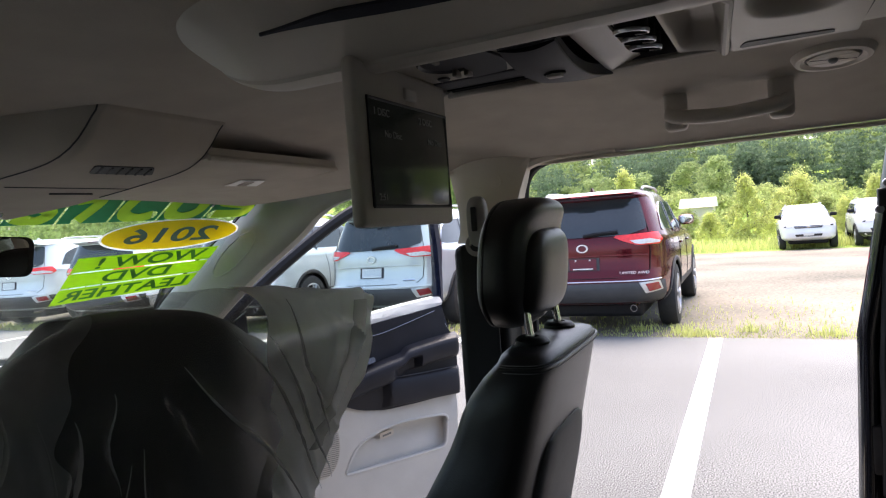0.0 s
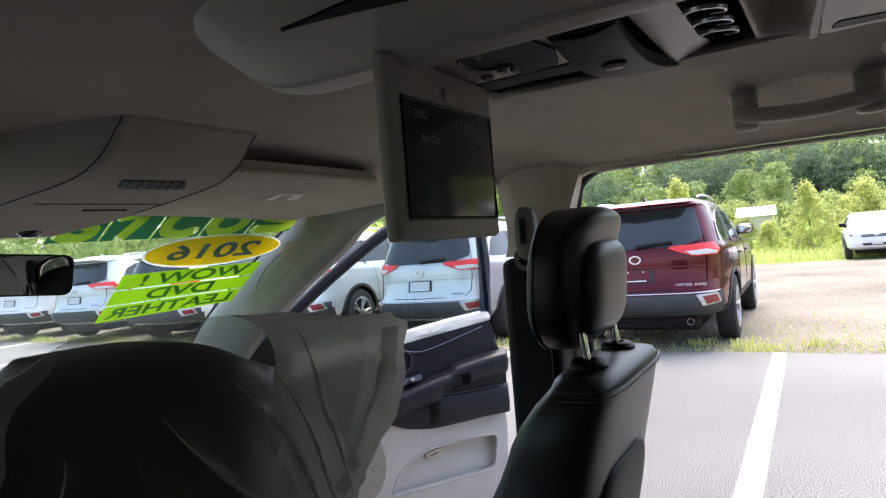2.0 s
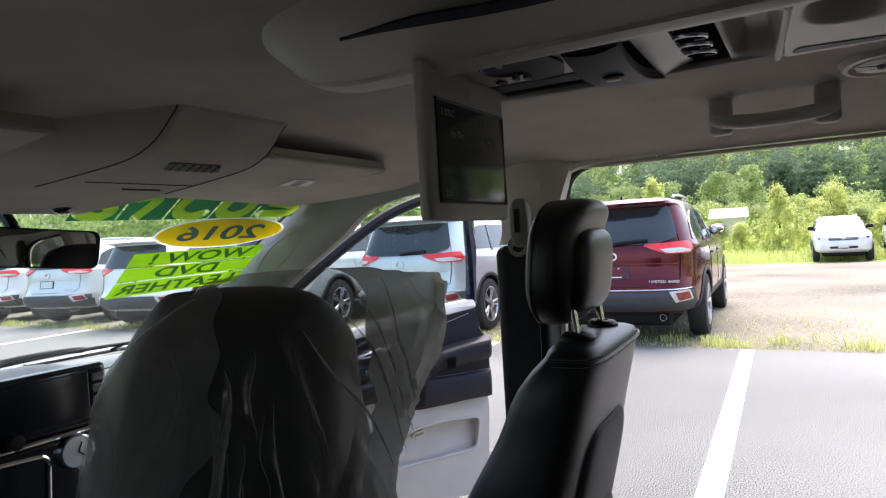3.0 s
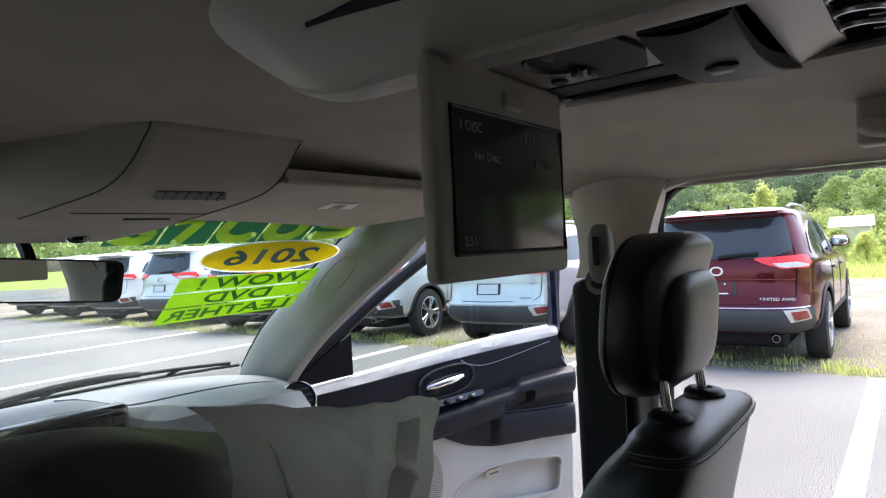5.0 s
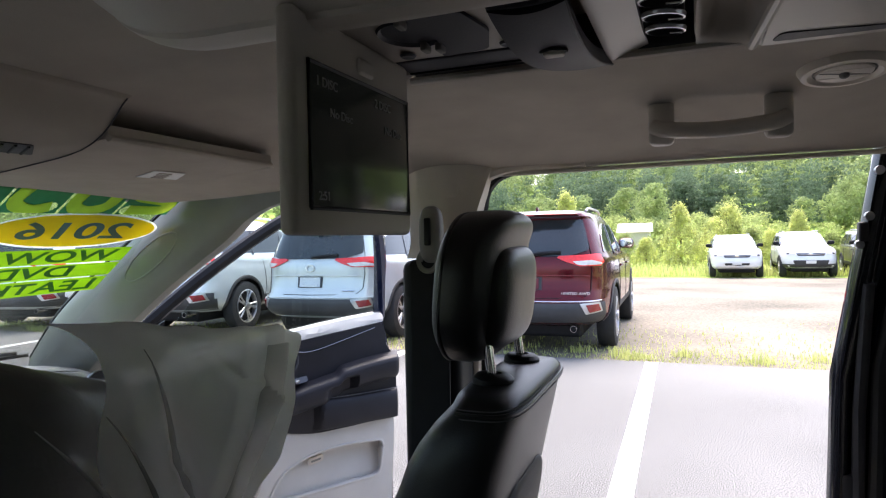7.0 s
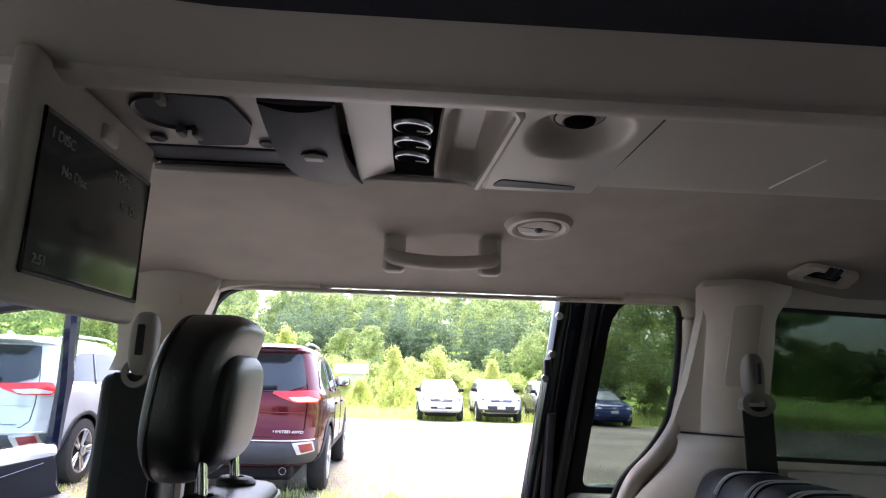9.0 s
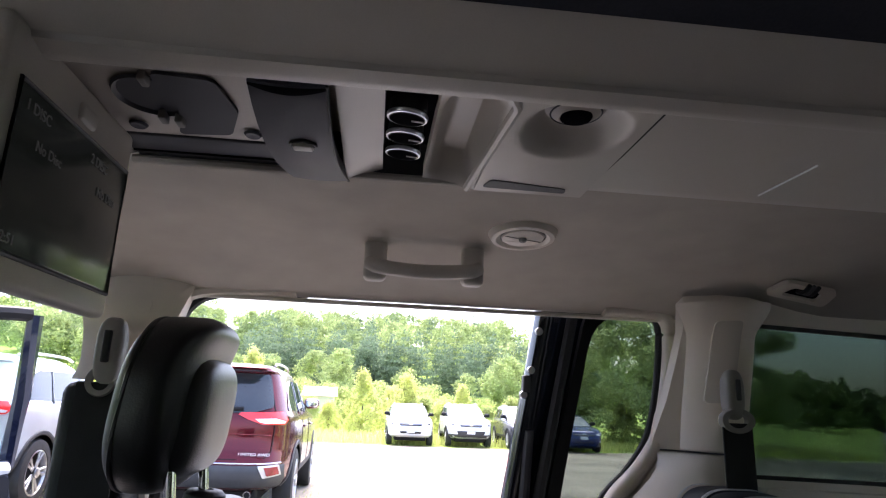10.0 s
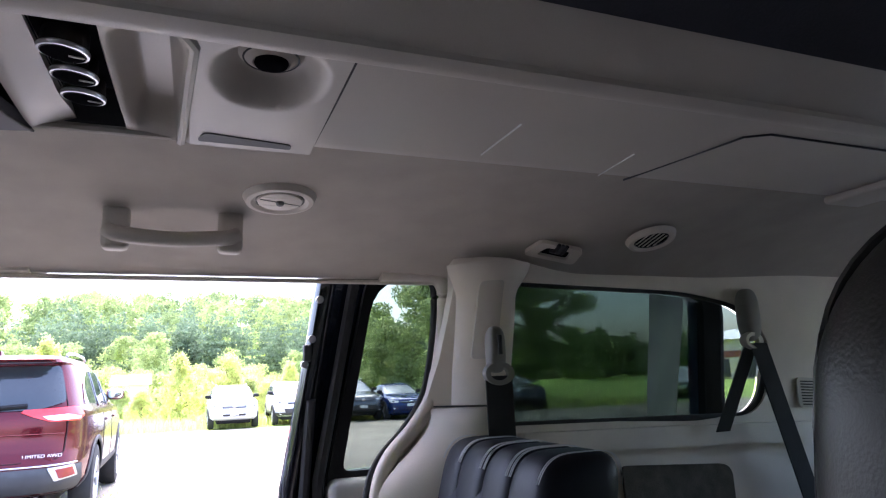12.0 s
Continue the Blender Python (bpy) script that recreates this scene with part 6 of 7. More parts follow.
    part("front_pad", rounded((cx, y_front + 0.062, z_top - 0.36), (w * 0.80, 0.075, 0.21), 4.5, 32, 18, lambda q: Vector((q.x, q.y - 0.30 * q.z, q.z))), "leather_blue", st, "leather front pad")
    part("strap_loop", tube([(cx - 0.10, y_front - 0.005, z_top - 0.135), (cx - 0.085, y_front - 0.012, z_top - 0.118), (cx - 0.07, y_front - 0.002, z_top - 0.14)], 0.004, 6), "thread", st, "pale strap loop")
    return st


channel_seat(0.535, -0.440, 1.258, 0.180, "black leather second row seat with white stitching")
l2 = channel_seat(-0.37, -0.46, 1.26, 0.215, "black leather second row seat by the closed side")
headrest(l2, (-0.292, -0.375, 1.335), (0.172, 0.062, 0.125), "leather", 0.2)
for k, (x0, label) in enumerate(((0.10, "black third row bench seat in shadow"),)):
    b3 = thing("third_row_seat", (XC, -1.5, FLOOR_Z), label, "car seat")
    part("backrest", rounded((XC, -1.60, 0.82), (0.60, 0.085, 0.26), 5.0), "leather", b3)
    part("cushion", rounded((XC, -1.36, 0.64), (0.60, 0.24, 0.09), 5.0), "leather", b3)
    part("base", box(XC - 0.55, XC + 0.55, -1.62, -1.2, FLOOR_Z, 0.60, 0.03), "black", b3)

# ---- small fittings on the headliner and pillars ----
def on_headliner(x, y, drop=0.0):
    e = 0.01
    p = Vector((x, y, headliner_z(x, y) - drop))
    tx = Vector((e, 0, headliner_z(x + e, y) - headliner_z(x - e, y)))
    tx.x = 2 * e
    ty = Vector((0, 2 * e, headliner_z(x, y + e) - headliner_z(x, y - e)))
    nz = -(tx.cross(ty)).normalized()
    ax = ty.normalized()
    ay = nz.cross(ax)
    m = Matrix((ax.to_4d(), ay.to_4d(), nz.to_4d(), (0, 0, 0, 1))).transposed()
    for k in range(3):
        m[3][k] = 0
    m[3][3] = 1
    m.translation = p
    return m


for vx, vy, r, slats in ((0.516, -0.143, 0.052, 2), (0.527, -0.802, 0.046, 5)):
    m = on_headliner(vx, vy, 0.006 if slats > 2 else 0.0)
    v = thing("air_vent", m.translation, "round grey air vent in the headliner", "air vent", "headliner vents")
    part("bezel", moved(ring(r * 0.68, r, 0.010), m), "trim", v, "pale grey ring")
    part("core", moved(disc(r * 0.69, 0.003, 30), m @ Matrix.Translation((0, 0, 0.002))), "void" if slats > 2 else "bezel", v)
    part("barrel", moved(ring(r * 0.625, r * 0.665, 0.007), m), "dark_plastic" if slats > 2 else "mid_grey", v)
    for k in range(slats):
        o = (k - (slats - 1) / 2) * (r * 1.05 / slats)
        h = math.sqrt(max(0, (r * 0.60) ** 2 - o * o))
        bm = box(-h, h, o - 0.0022, o + 0.0022, 0.002, 0.009, 0.001) if slats < 3 else box(o - 0.0014, o + 0.0014, -h, h, 0.0048, 0.0060)
        part("slat", moved(bm, m), "trim", v)
    if slats < 3:
        part("paddle", moved(disc(r * 0.60, 0.0085, 30, 0.001), m), "trim", v, "closed round paddle")
        part("tab", moved(rounded((0, 0, 0.0095), (0.006, 0.006, 0.005), 2.2, 14, 8), m), "mid_grey", v)
        part("paddle_groove", moved(tube([(-r * 0.55, 0.008, 0.0087), (r * 0.55, -0.008, 0.0087)], 0.0008, 5), m), "mid_grey", v)

gh = thing("grab_handle", (0.60, 0.0, 1.60), "pale grey folding grab handle above the door", "grab handle")
gz = headliner_z(0.60, 0)
bar = curve_pts([(0.590, 0.084, 1.590), (0.580, 0.066, 1.582), (0.578, 0.0, 1.577), (0.580, -0.070, 1.582), (0.590, -0.090, 1.590)], 6)
part("bar", tube(bar, 0.0105, 12, None, 1.1), "bezel", gh, "pale grey grip")
for hy in (0.074, -0.080):
    part("foot", box(0.584, 0.612, hy - 0.018, hy + 0.018, 1.562, gz + 0.01, 0.009), "bezel", gh)
hk = thing("coat_hook", (0.60, -0.645, 1.585), "recessed grey coat hook plate in the headliner", "coat hook")
m = on_headliner(0.602, -0.645, 0.003)
part("plate", moved(plate(arc_pts([(-0.048, -0.022), (0.040, -0.022), (0.052, 0.028), (-0.055, 0.028)], 0.012), 0.008, lambda u, v, w: (u, v, w), holes=[arc_pts([(-0.028, -0.010), (0.022, -0.010), (0.030, 0.018), (-0.034, 0.018)], 0.008)]), m), "trim", hk, "pale grey plate")
part("recess", moved(plate(arc_pts([(-0.030, -0.012), (0.024, -0.012), (0.032, 0.020), (-0.036, 0.020)], 0.008), 0.002, lambda u, v, w: (u, v, w)), m), "void", hk)
for k in (-1, 0, 1):
    part("hook", moved(tube(curve_pts([(0.007 * k, 0.004, 0.004), (0.008 * k, -0.012, 0.014), (0.008 * k, -0.030, 0.010)], 4), 0.0035, 7), m), "black" if k else "dark_plastic", hk)

belt2 = thing("seat_belt", (0.69, -0.54, 1.0), "black second row belt hanging from a grey anchor", "seat belt", "seat belts")
bx = wall_x(-0.54, 1.40) - c_swell(-0.54, 1.40)
part("anchor_cover", rounded((bx - 0.020, -0.545, 1.415), (0.018, 0.017, 0.042), 3.0), "mid_grey", belt2, "pale grey anchor cover")
part("anchor_slot", box(bx - 0.043, bx - 0.038, -0.549, -0.541, 1.405, 1.44, 0.002), "dark_plastic", belt2)
part("belt_ring", moved(lathe([(0.022, -0.006), (0.036, -0.008), (0.040, 0.0), (0.036, 0.008), (0.022, 0.006)], 24), pose(bx - 0.028, -0.545, 1.372, 0, 90, 0) @ Matrix.Diagonal((0.55, 0.8, 1, 1))), "mid_grey", belt2)
part("webbing", sheet(lambda u, v: (bx - 0.032 - 0.015 * u, -0.518 - 0.052 * v, 1.368 - 0.62 * u), 10, 3, 0.003), "webbing", belt2, "black woven belt webbing")
belt3 = thing("seat_belt", (0.64, -1.14, 1.0), "black third row belt looped from the rear pillar", "seat belt", "seat belts")
b3x = wall_x(-1.14, 1.45) - 0.03
# mid grey puts the rear pillar's shadow into the cover's colour
part("anchor_cover", rounded((b3x, -1.135, 1.475), (0.020, 0.022, 0.056), 3.0), "mid_grey", belt3, "grey anchor cover")
part("belt_ring", moved(lathe([(0.018, -0.006), (0.030, -0.008), (0.034, 0.0), (0.030, 0.008), (0.018, 0.006)], 24), pose(b3x - 0.01, -1.125, 1.42, 0, 90, 10) @ Matrix.Diagonal((0.55, 1, 1, 1))), "bezel", belt3)
part("webbing", sheet(lambda u, v: (b3x - 0.012 + 0.02 * u, -1.105 - 0.035 * v + 0.085 * u, 1.415 - 0.175 * u), 8, 3, 0.003), "webbing", belt3, "black woven belt webbing")
part("webbing", sheet(lambda u, v: (b3x - 0.016 - 0.06 * u, -1.115 - 0.045 * v - 0.09 * u, 1.415 - 0.55 * u), 8, 3, 0.003), "webbing", belt3)

# ---- parked cars ----
def paint(name, colour, metal=0.3):
    return mat(name, colour, 0.22, metal=metal, var=0.05, scale=3, fine=1200, bump=0.0, coat=0.6)


M["paint_red"] = mat("dark_red_car_paint", (0.095, 0.0035, 0.008), 0.18, metal=0.6, var=0.05, scale=3, fine=1200, bump=0.0, coat=0.35, spec=0.4)
M["paint_silver"] = paint("silver_car_paint", (0.60, 0.635, 0.635), 0.3)
M["paint_white"] = paint("white_car_paint", (0.78, 0.79, 0.79), 0.05)
M["paint_grey"] = paint("grey_car_paint", (0.10, 0.10, 0.105), 0.4)
M["paint_blue"] = paint("blue_car_paint", (0.012, 0.03, 0.13), 0.3)
M["car_glass"] = mat("dark_car_glass", (0.018, 0.024, 0.026), 0.04, var=0.1, scale=2, fine=30, bump=0.0, spec=0.75)
# glass with a pale base colour that paints in the reflected sky
M["car_screen"] = mat("sky_toned_windscreen", (0.20, 0.22, 0.23), 0.08, var=0.1, scale=2, fine=30, bump=0.0, spec=0.8)
M["emblem_silver"] = mat("bright_emblem_chrome", (0.78, 0.78, 0.79), 0.32, metal=0.6, var=0.05, scale=10, fine=100, bump=0.0)
M["lamp_red"] = mat("red_tail_lamp", (0.78, 0.020, 0.018), 0.15, var=0.15, scale=30, fine=160, bump=0.05, coat=0.7)
M["lamp_clear"] = mat("clear_lamp", (0.62, 0.60, 0.60), 0.12, var=0.15, scale=30, fine=160, bump=0.05, coat=0.8)
M["cladding"] = mat("grey_black_cladding", (0.035, 0.036, 0.038), 0.6, var=0.12, scale=8, fine=400, bump=0.2)
M["grille"] = mat("black_grille", (0.02, 0.02, 0.022), 0.4, var=0.2, scale=20, fine=200, bump=0.2)

SUV = dict(length=4.89, wb=2.79, axle=1.10, r=0.375, track=0.955, n=5.0, levels=[
    (0.34, 0.30, 4.50, 0.82), (0.39, 0.10, 4.74, 0.90), (0.47, 0.03, 4.84, 0.945), (0.58, 0.00, 4.88, 0.958), (0.66, 0.02, 4.88, 0.962), (0.74, 0.08, 4.86, 0.962),
    (0.88, 0.11, 4.82, 0.962), (0.98, 0.115, 4.74, 0.958), (1.05, 0.12, 4.55, 0.950), (1.10, 0.13, 4.05, 0.940), (1.135, 0.14, 3.62, 0.915), (1.20, 0.165, 3.46, 0.882), (1.30, 0.215, 3.22, 0.845),
    (1.42, 0.285, 2.92, 0.805), (1.52, 0.340, 2.66, 0.765), (1.585, 0.360, 2.48, 0.735), (1.61, 0.22, 2.42, 0.715), (1.645, 0.23, 2.30, 0.685), (1.675, 0.36, 2.18, 0.62), (1.695, 0.62, 2.0, 0.50), (1.705, 1.0, 1.7, 0.25)],
    rear_glass=(1.155, 1.575), belt=1.125, win_top=1.525, win=(0.62, 3.10))
CROSS = dict(SUV, length=4.60, levels=[(z * (1.67 / 1.705), a * 0.94, b * 0.94, w * 0.962) for z, a, b, w in SUV["levels"]], wb=2.66, axle=1.0, r=0.355, track=0.918, belt=1.10, win_top=1.49, rear_glass=(1.13, 1.54), win=(0.58, 2.9))
SEDAN = dict(SUV, length=4.62, wb=2.70, axle=0.98, r=0.32, track=0.885, belt=0.95, win_top=1.31, rear_glass=(1.03, 1.36), win=(0.85, 3.0), levels=[
    (0.18, 0.30, 4.30, 0.76), (0.26, 0.08, 4.48, 0.84), (0.40, 0.02, 4.58, 0.88), (0.55, 0.0, 4.61, 0.89), (0.68, 0.03, 4.58, 0.89), (0.80, 0.06, 4.50, 0.888),
    (0.90, 0.10, 4.20, 0.878), (0.96, 0.16, 3.50, 0.86), (1.02, 0.45, 3.30, 0.82), (1.10, 0.75, 3.12, 0.78), (1.20, 0.98, 2.85, 0.73), (1.30, 1.20, 2.58, 0.67), (1.37, 1.42, 2.38, 0.58), (1.42, 1.60, 2.2, 0.40), (1.435, 1.75, 2.0, 0.15)])

M["reflector_red"] = mat("dark_red_reflector", (0.22, 0.008, 0.012), 0.2, var=0.1, scale=30, fine=200, bump=0.02, coat=0.5)


def level(spec, z):
    lv = spec["levels"]
    z = min(max(z, lv[0][0]), lv[-1][0])
    for a, b in zip(lv, lv[1:]):
        if z <= b[0]:
            t = (z - a[0]) / (b[0] - a[0])
            return [a[k] + (b[k] - a[k]) * t for k in (1, 2, 3)]
    return list(lv[-1][1:])


def skin(spec, u, v, z, off=0.0):
    """The body's outline at height z in the direction (u, v) of a unit square, pushed out by off."""
    xr, xf, w = level(spec, z)
    n = spec["n"]
    r = 1.0 / (abs(u) ** n + abs(v) ** n) ** (1 / n)
    a, b = (xf - xr) / 2 + off, w + off
    return Vector(((xr + xf) / 2 + a * u * r, b * v * r, z))


def rear(spec, q, z, off=0.0):
    """q: 0 at the rear's middle, +-1 at its corners, more round the sides (positive: the car's right)."""
    s = 1 if q >= 0 else -1
    p = skin(spec, -1, -q, z, off) if abs(q) <= 1 else skin(spec, -1 + (abs(q) - 1), -s, z, off)
    return p


def front(spec, q, z, off=0.0):
    s = 1 if q >= 0 else -1
    return skin(spec, 1, q, z, off) if abs(q) <= 1 else skin(spec, 1 - (abs(q) - 1), s, z, off)


def flank(spec, x, z, side, off=0.0):
    """The body side at x metres from the rear: side 1 is the car's left."""
    xr, xf, w = level(spec, z)
    n, a = spec["n"], (xf - xr) / 2
    t = min(0.999, abs((x - (xr + xf) / 2) / a))
    return Vector((x, side * (w * (1 - t ** n) ** (1 / n) + off), z))


def car(name, spec, colour, label, place, turn, tail=True, group="parked cars", two_tone=False, text="", stretch=(1.0, 1.0)):
    """A parked car, rear at its origin, looking along its x axis."""
    th = thing(name, (0, 0, 0), label, "car", group)
    lv = spec["levels"]
    zs = []
    for a, b in zip(lv, lv[1:]):
        k = max(1, int((b[0] - a[0]) / 0.04))
        zs += [a[0] + (b[0] - a[0]) * i / k for i in range(k)]
    zs.append(lv[-1][0])
    per = [(-1, -1 + 2 * i / 22) for i in range(22)] + [(-1 + 2 * i / 84, 1) for i in range(84)] + [(1, 1 - 2 * i / 22) for i in range(22)] + [(1 - 2 * i / 84, -1) for i in range(84)]
    rows = [[skin(spec, u, v, z) for u, v in per] for z in zs]
    axles = (spec["axle"], spec["axle"] + spec["wb"])
    R = spec["r"] + 0.065
    bm = bmesh.new()

    def inside(p):
        return any(math.hypot(p.x - ax, p.z - spec["r"]) < R for ax in axles) and abs(p.y) > 0.6
    hit = [[inside(p) for p in row] for row in rows]
    vs = []
    for row, hrow in zip(rows, hit):
        line = []
        for p, h in zip(row, hrow):
            if h:
                ax = min(axles, key=lambda a: abs(a - p.x))
                d = Vector((p.x - ax, p.z - spec["r"]))
                d = d.normalized() * R if d.length > 1e-6 else Vector((0, R))
                p = Vector((ax + d.x, p.y, max(zs[0], spec["r"] + d.y)))
            line.append(bm.verts.new(p))
        vs.append(line)
    m = len(per)
    for j in range(len(vs) - 1):
        for i in range(m):
            k = (i + 1) % m
            if hit[j][i] and hit[j][k] and hit[j + 1][i] and hit[j + 1][k]:
                continue
            bm.faces.new((vs[j][i], vs[j][k], vs[j + 1][k], vs[j + 1][i]))
    bm.faces.new(vs[-1])
    bmesh.ops.remove_doubles(bm, verts=bm.verts, dist=0.0005)
    body = part("body", bm, colour, th, "painted body")
    L = spec["length"]
    part("underbody", box(0.35, L - 0.4, -0.62, 0.62, 0.20, 0.85, 0.05), "black", th, "dark underbody and wheel wells")
    for ax in axles:
        for s in (1, -1):
            wheel_parts(th, (ax, s * spec["track"], spec["r"]), spec["r"], 0.22, (0, s, 0))
            arch = [flank(spec, ax + (R + 0.005) * math.cos(a), max(zs[0] + 0.02, spec["r"] + (R + 0.005) * math.sin(a)), s, 0.004) for a in [math.pi * k / 24 for k in range(25)]]
            part("arch_trim", tube(arch, 0.028, 8, None, 0.5, (0, 1, 0)), "cladding", th, "dark wheel arch cladding")
    for s in (1, -1):
        part("rocker", sheet(lambda u, v, s=s: flank(spec, axles[0] + R + (spec["wb"] - 2 * R) * u, zs[0] + 0.02 + 0.16 * v, s, 0.012 * math.sin(math.pi * v)), 12, 4, 0.006), "cladding", th, "dark sill cladding")
        b, t = spec["belt"] + 0.025, spec["win_top"]
        x0, x1 = spec["win"]
        xa = x0 + 0.28 * (spec is not SEDAN)
        wo = arc_pts([(x0, b + 0.04), (x1 + 0.18, b), (x1 - 0.42, t - 0.02), (x1 - 0.75, t), (xa + 0.2, t), (xa - 0.1, t - 0.10)], [0.03, 0.03, 0.05, 0.1, 0.1, 0.06])
        side_glass = part("side_window", plate(wo, 0.006, lambda u, v, w, s=s: flank(spec, u, v, s, 0.006 - w), grid=0.15), "car_glass", body, "dark side glass")
        for px in (x0 + 0.72, x0 + 1.52):
            part("window_post", tube([flank(spec, px + 0.04 * k, b + (t - b) * k / 3, s, 0.008) for k in range(4)], 0.022, 6, None, 0.4, (0, 1, 0)), "gloss_black", body)
        rim_line = [flank(spec, p[0], p[1], s, 0.008) for p in wo + wo[:1]]
        part("window_trim", tube(rim_line, 0.007, 6), "chrome" if tail else "black", body)
        for px in (axles[0] + R + 0.02, axles[0] + R + 0.98):
            part("door_seam", tube([flank(spec, px + 0.05 * math.sin(3 * k / 6), 0.42 + (b - 0.42) * k / 8, s, 0.001) for k in range(9)], 0.004, 5), "black", body)
            part("door_handle", tube([flank(spec, px + 0.16 + 0.06 * k, 0.985 * b / 1.15, s, 0.020 if k in (1, 2) else 0.004) for k in range(4)], 0.014, 7), colour, body)
        mp = flank(spec, x1 - 0.05, b + 0.10, s, 0.0)
        om = part("outside_mirror", rounded((mp.x, mp.y + s * 0.15, mp.z + 0.01), (0.07, 0.115, 0.075), 3.0, 20, 12), colour if tail else "black", th, "door mirror")
        part("mirror_glass", rounded((mp.x - 0.064, mp.y + s * 0.155, mp.z + 0.01), (0.006, 0.095, 0.060), 3.0, 16, 8), "mirror", om)
        part("mirror_arm", tube([(mp.x, mp.y - s * 0.02, mp.z - 0.04), (mp.x, mp.y + s * 0.10, mp.z - 0.03)], 0.025, 8), "black", om)
        if spec is not SEDAN:
            rr = [(x0 + 0.25 + (x1 - x0 - 1.0) * k / 10, s * (level(spec, 1.645 * lv[-1][0] / 1.705)[2] - 0.07), lv[-1][0] - 0.02 + 0.045 * math.sin(math.pi * min(1, max(0, k / 10))) ** 0.3) for k in range(11)]
            part("roof_rail", tube(rr, 0.016, 8), "silver", th, "silver roof rail")
    part("floor_cladding", sheet(lambda u, v: rear(spec, -1.12 + 2.24 * u, zs[0] + 0.03 + 0.17 * v, 0.008 + 0.010 * math.sin(math.pi * v)), 40, 5, 0.006), "cladding", th)
    part("floor_cladding", sheet(lambda u, v: front(spec, -1.12 + 2.24 * u, zs[0] + 0.03 + 0.14 * v, 0.008 + 0.010 * math.sin(math.pi * v)), 40, 5, 0.006), "cladding" if two_tone else colour, th)
    if tail:
        z0, z1 = spec["rear_glass"]
        go = arc_pts([(-0.90, z0 + 0.07), (-0.55, z0), (0.55, z0), (0.90, z0 + 0.07), (0.93, z1), (-0.93, z1)], 0.05)
        part("rear_window", plate(go, 0.006, lambda u, v, w: rear(spec, u, v, 0.014 - w), grid=0.05), "car_glass", body, "dark tailgate glass")
        part("spoiler", sheet(lambda u, v: rear(spec, -0.95 + 1.9 * u, 1.612 + 0.05 * v, 0.012) + Vector((-0.05 * math.sin(math.pi * v), 0, 0)), 24, 6, 0.01), colour, body, "roof spoiler")
        part("brake_lamp", sheet(lambda u, v: rear(spec, -0.14 + 0.28 * u, 1.622 + 0.010 * v, 0.065), 6, 2, 0.006), "reflector_red", body)
        part("rear_wiper", tube([rear(spec, 0.02, z0 + 0.015, 0.03), rear(spec, 0.20, z0 + 0.035, 0.035), rear(spec, 0.46, z0 + 0.045, 0.03)], 0.020, 7), "black", body)
        part("tailgate_crease", tube([rear(spec, -0.80 + 1.6 * k / 20, 0.935 - 0.02 * abs(-0.8 + 1.6 * k / 20) ** 3, 0.006) for k in range(21)], 0.010, 6, None, 0.6), colour, body)
        for s in (1, -1):
            lo = [(s * 0.40, 1.138), (s * 0.43, 1.160), (s * 0.70, 1.166), (s * 1.0, 1.176), (s * 1.095, 1.170), (s * 1.10, 1.085), (s * 1.0, 1.035), (s * 0.66, 1.040), (s * 0.50, 1.090)]
            lamp = part("tail_lamp", plate(lo, 0.012, lambda u, v, w: rear(spec, u, v, 0.020 - w), grid=0.06), "lamp_red", body, "red wrap-round tail lamp")
            lc = [(s * 0.58, 1.096), (s * 0.85, 1.106), (s * 0.90, 1.096), (s * 1.03, 1.074), (s * 1.00, 1.052), (s * 0.70, 1.050), (s * 0.63, 1.062)]
            part("clear_lens", plate(lc, 0.006, lambda u, v, w: rear(spec, u, v, 0.028 - w), grid=0.06), "lamp_clear", lamp, "clear reversing lens")
            part("tailgate_seam", tube([rear(spec, s * q, z, 0.003) for q, z in ((0.94, 1.58), (0.92, 1.2), (0.86, 1.10), (0.84, 0.95), (0.82, 0.76), (0.75, 0.70), (0.4, 0.685), (0.0, 0.68))], 0.005, 5), "black", body)
            ro = arc_pts([(s * 0.66, 0.625), (s * 0.95, 0.635), (s * 1.02, 0.525), (s * 0.74, 0.500)], 0.015)
            bez = part("reflector_bezel", plate(ro, 0.02, lambda u, v, w: rear(spec, u, v, 0.034 - w), grid=0.08), "silver", th, "bright reflector surround")
            part("reflector", plate(arc_pts([(s * 0.735, 0.608), (s * 0.92, 0.615), (s * 0.97, 0.537), (s * 0.785, 0.520)], 0.012), 0.01, lambda u, v, w: rear(spec, u, v, 0.042 - w), grid=0.08), "reflector_red", bez, "red bumper reflector")
        part("bumper_insert", sheet(lambda u, v: rear(spec, -1.08 + 2.16 * u, 0.42 + 0.21 * v, 0.016 + 0.014 * math.sin(math.pi * v)), 40, 6, 0.006), "cladding", th, "grey-black lower bumper")
        part("bumper_strip", tube([rear(spec, -1.0 + 2.0 * k / 30, 0.648, 0.016) for k in range(31)], 0.008, 6), "chrome" if two_tone else colour, th)
        pl = part("plate_recess", sheet(lambda u, v: rear(spec, -0.20 + 0.40 * u, 0.775 + 0.145 * v, 0.008), 4, 3, 0.006), "cladding" if two_tone else "lid", body, "plate recess")
        part("number_plate", sheet(lambda u, v: rear(spec, -0.165 + 0.33 * u, 0.785 + 0.125 * v, 0.016), 3, 2, 0.004), M["paint_red"] if two_tone else "silver", pl, "blank number plate")
        for s in (1, -1):
            part("plate_screw", box(-0.006, 0.006, -0.008, 0.008, -0.008, 0.008), "white_label", pl).matrix_basis = Matrix.Translation(rear(spec, s * 0.085, 0.895, 0.022))
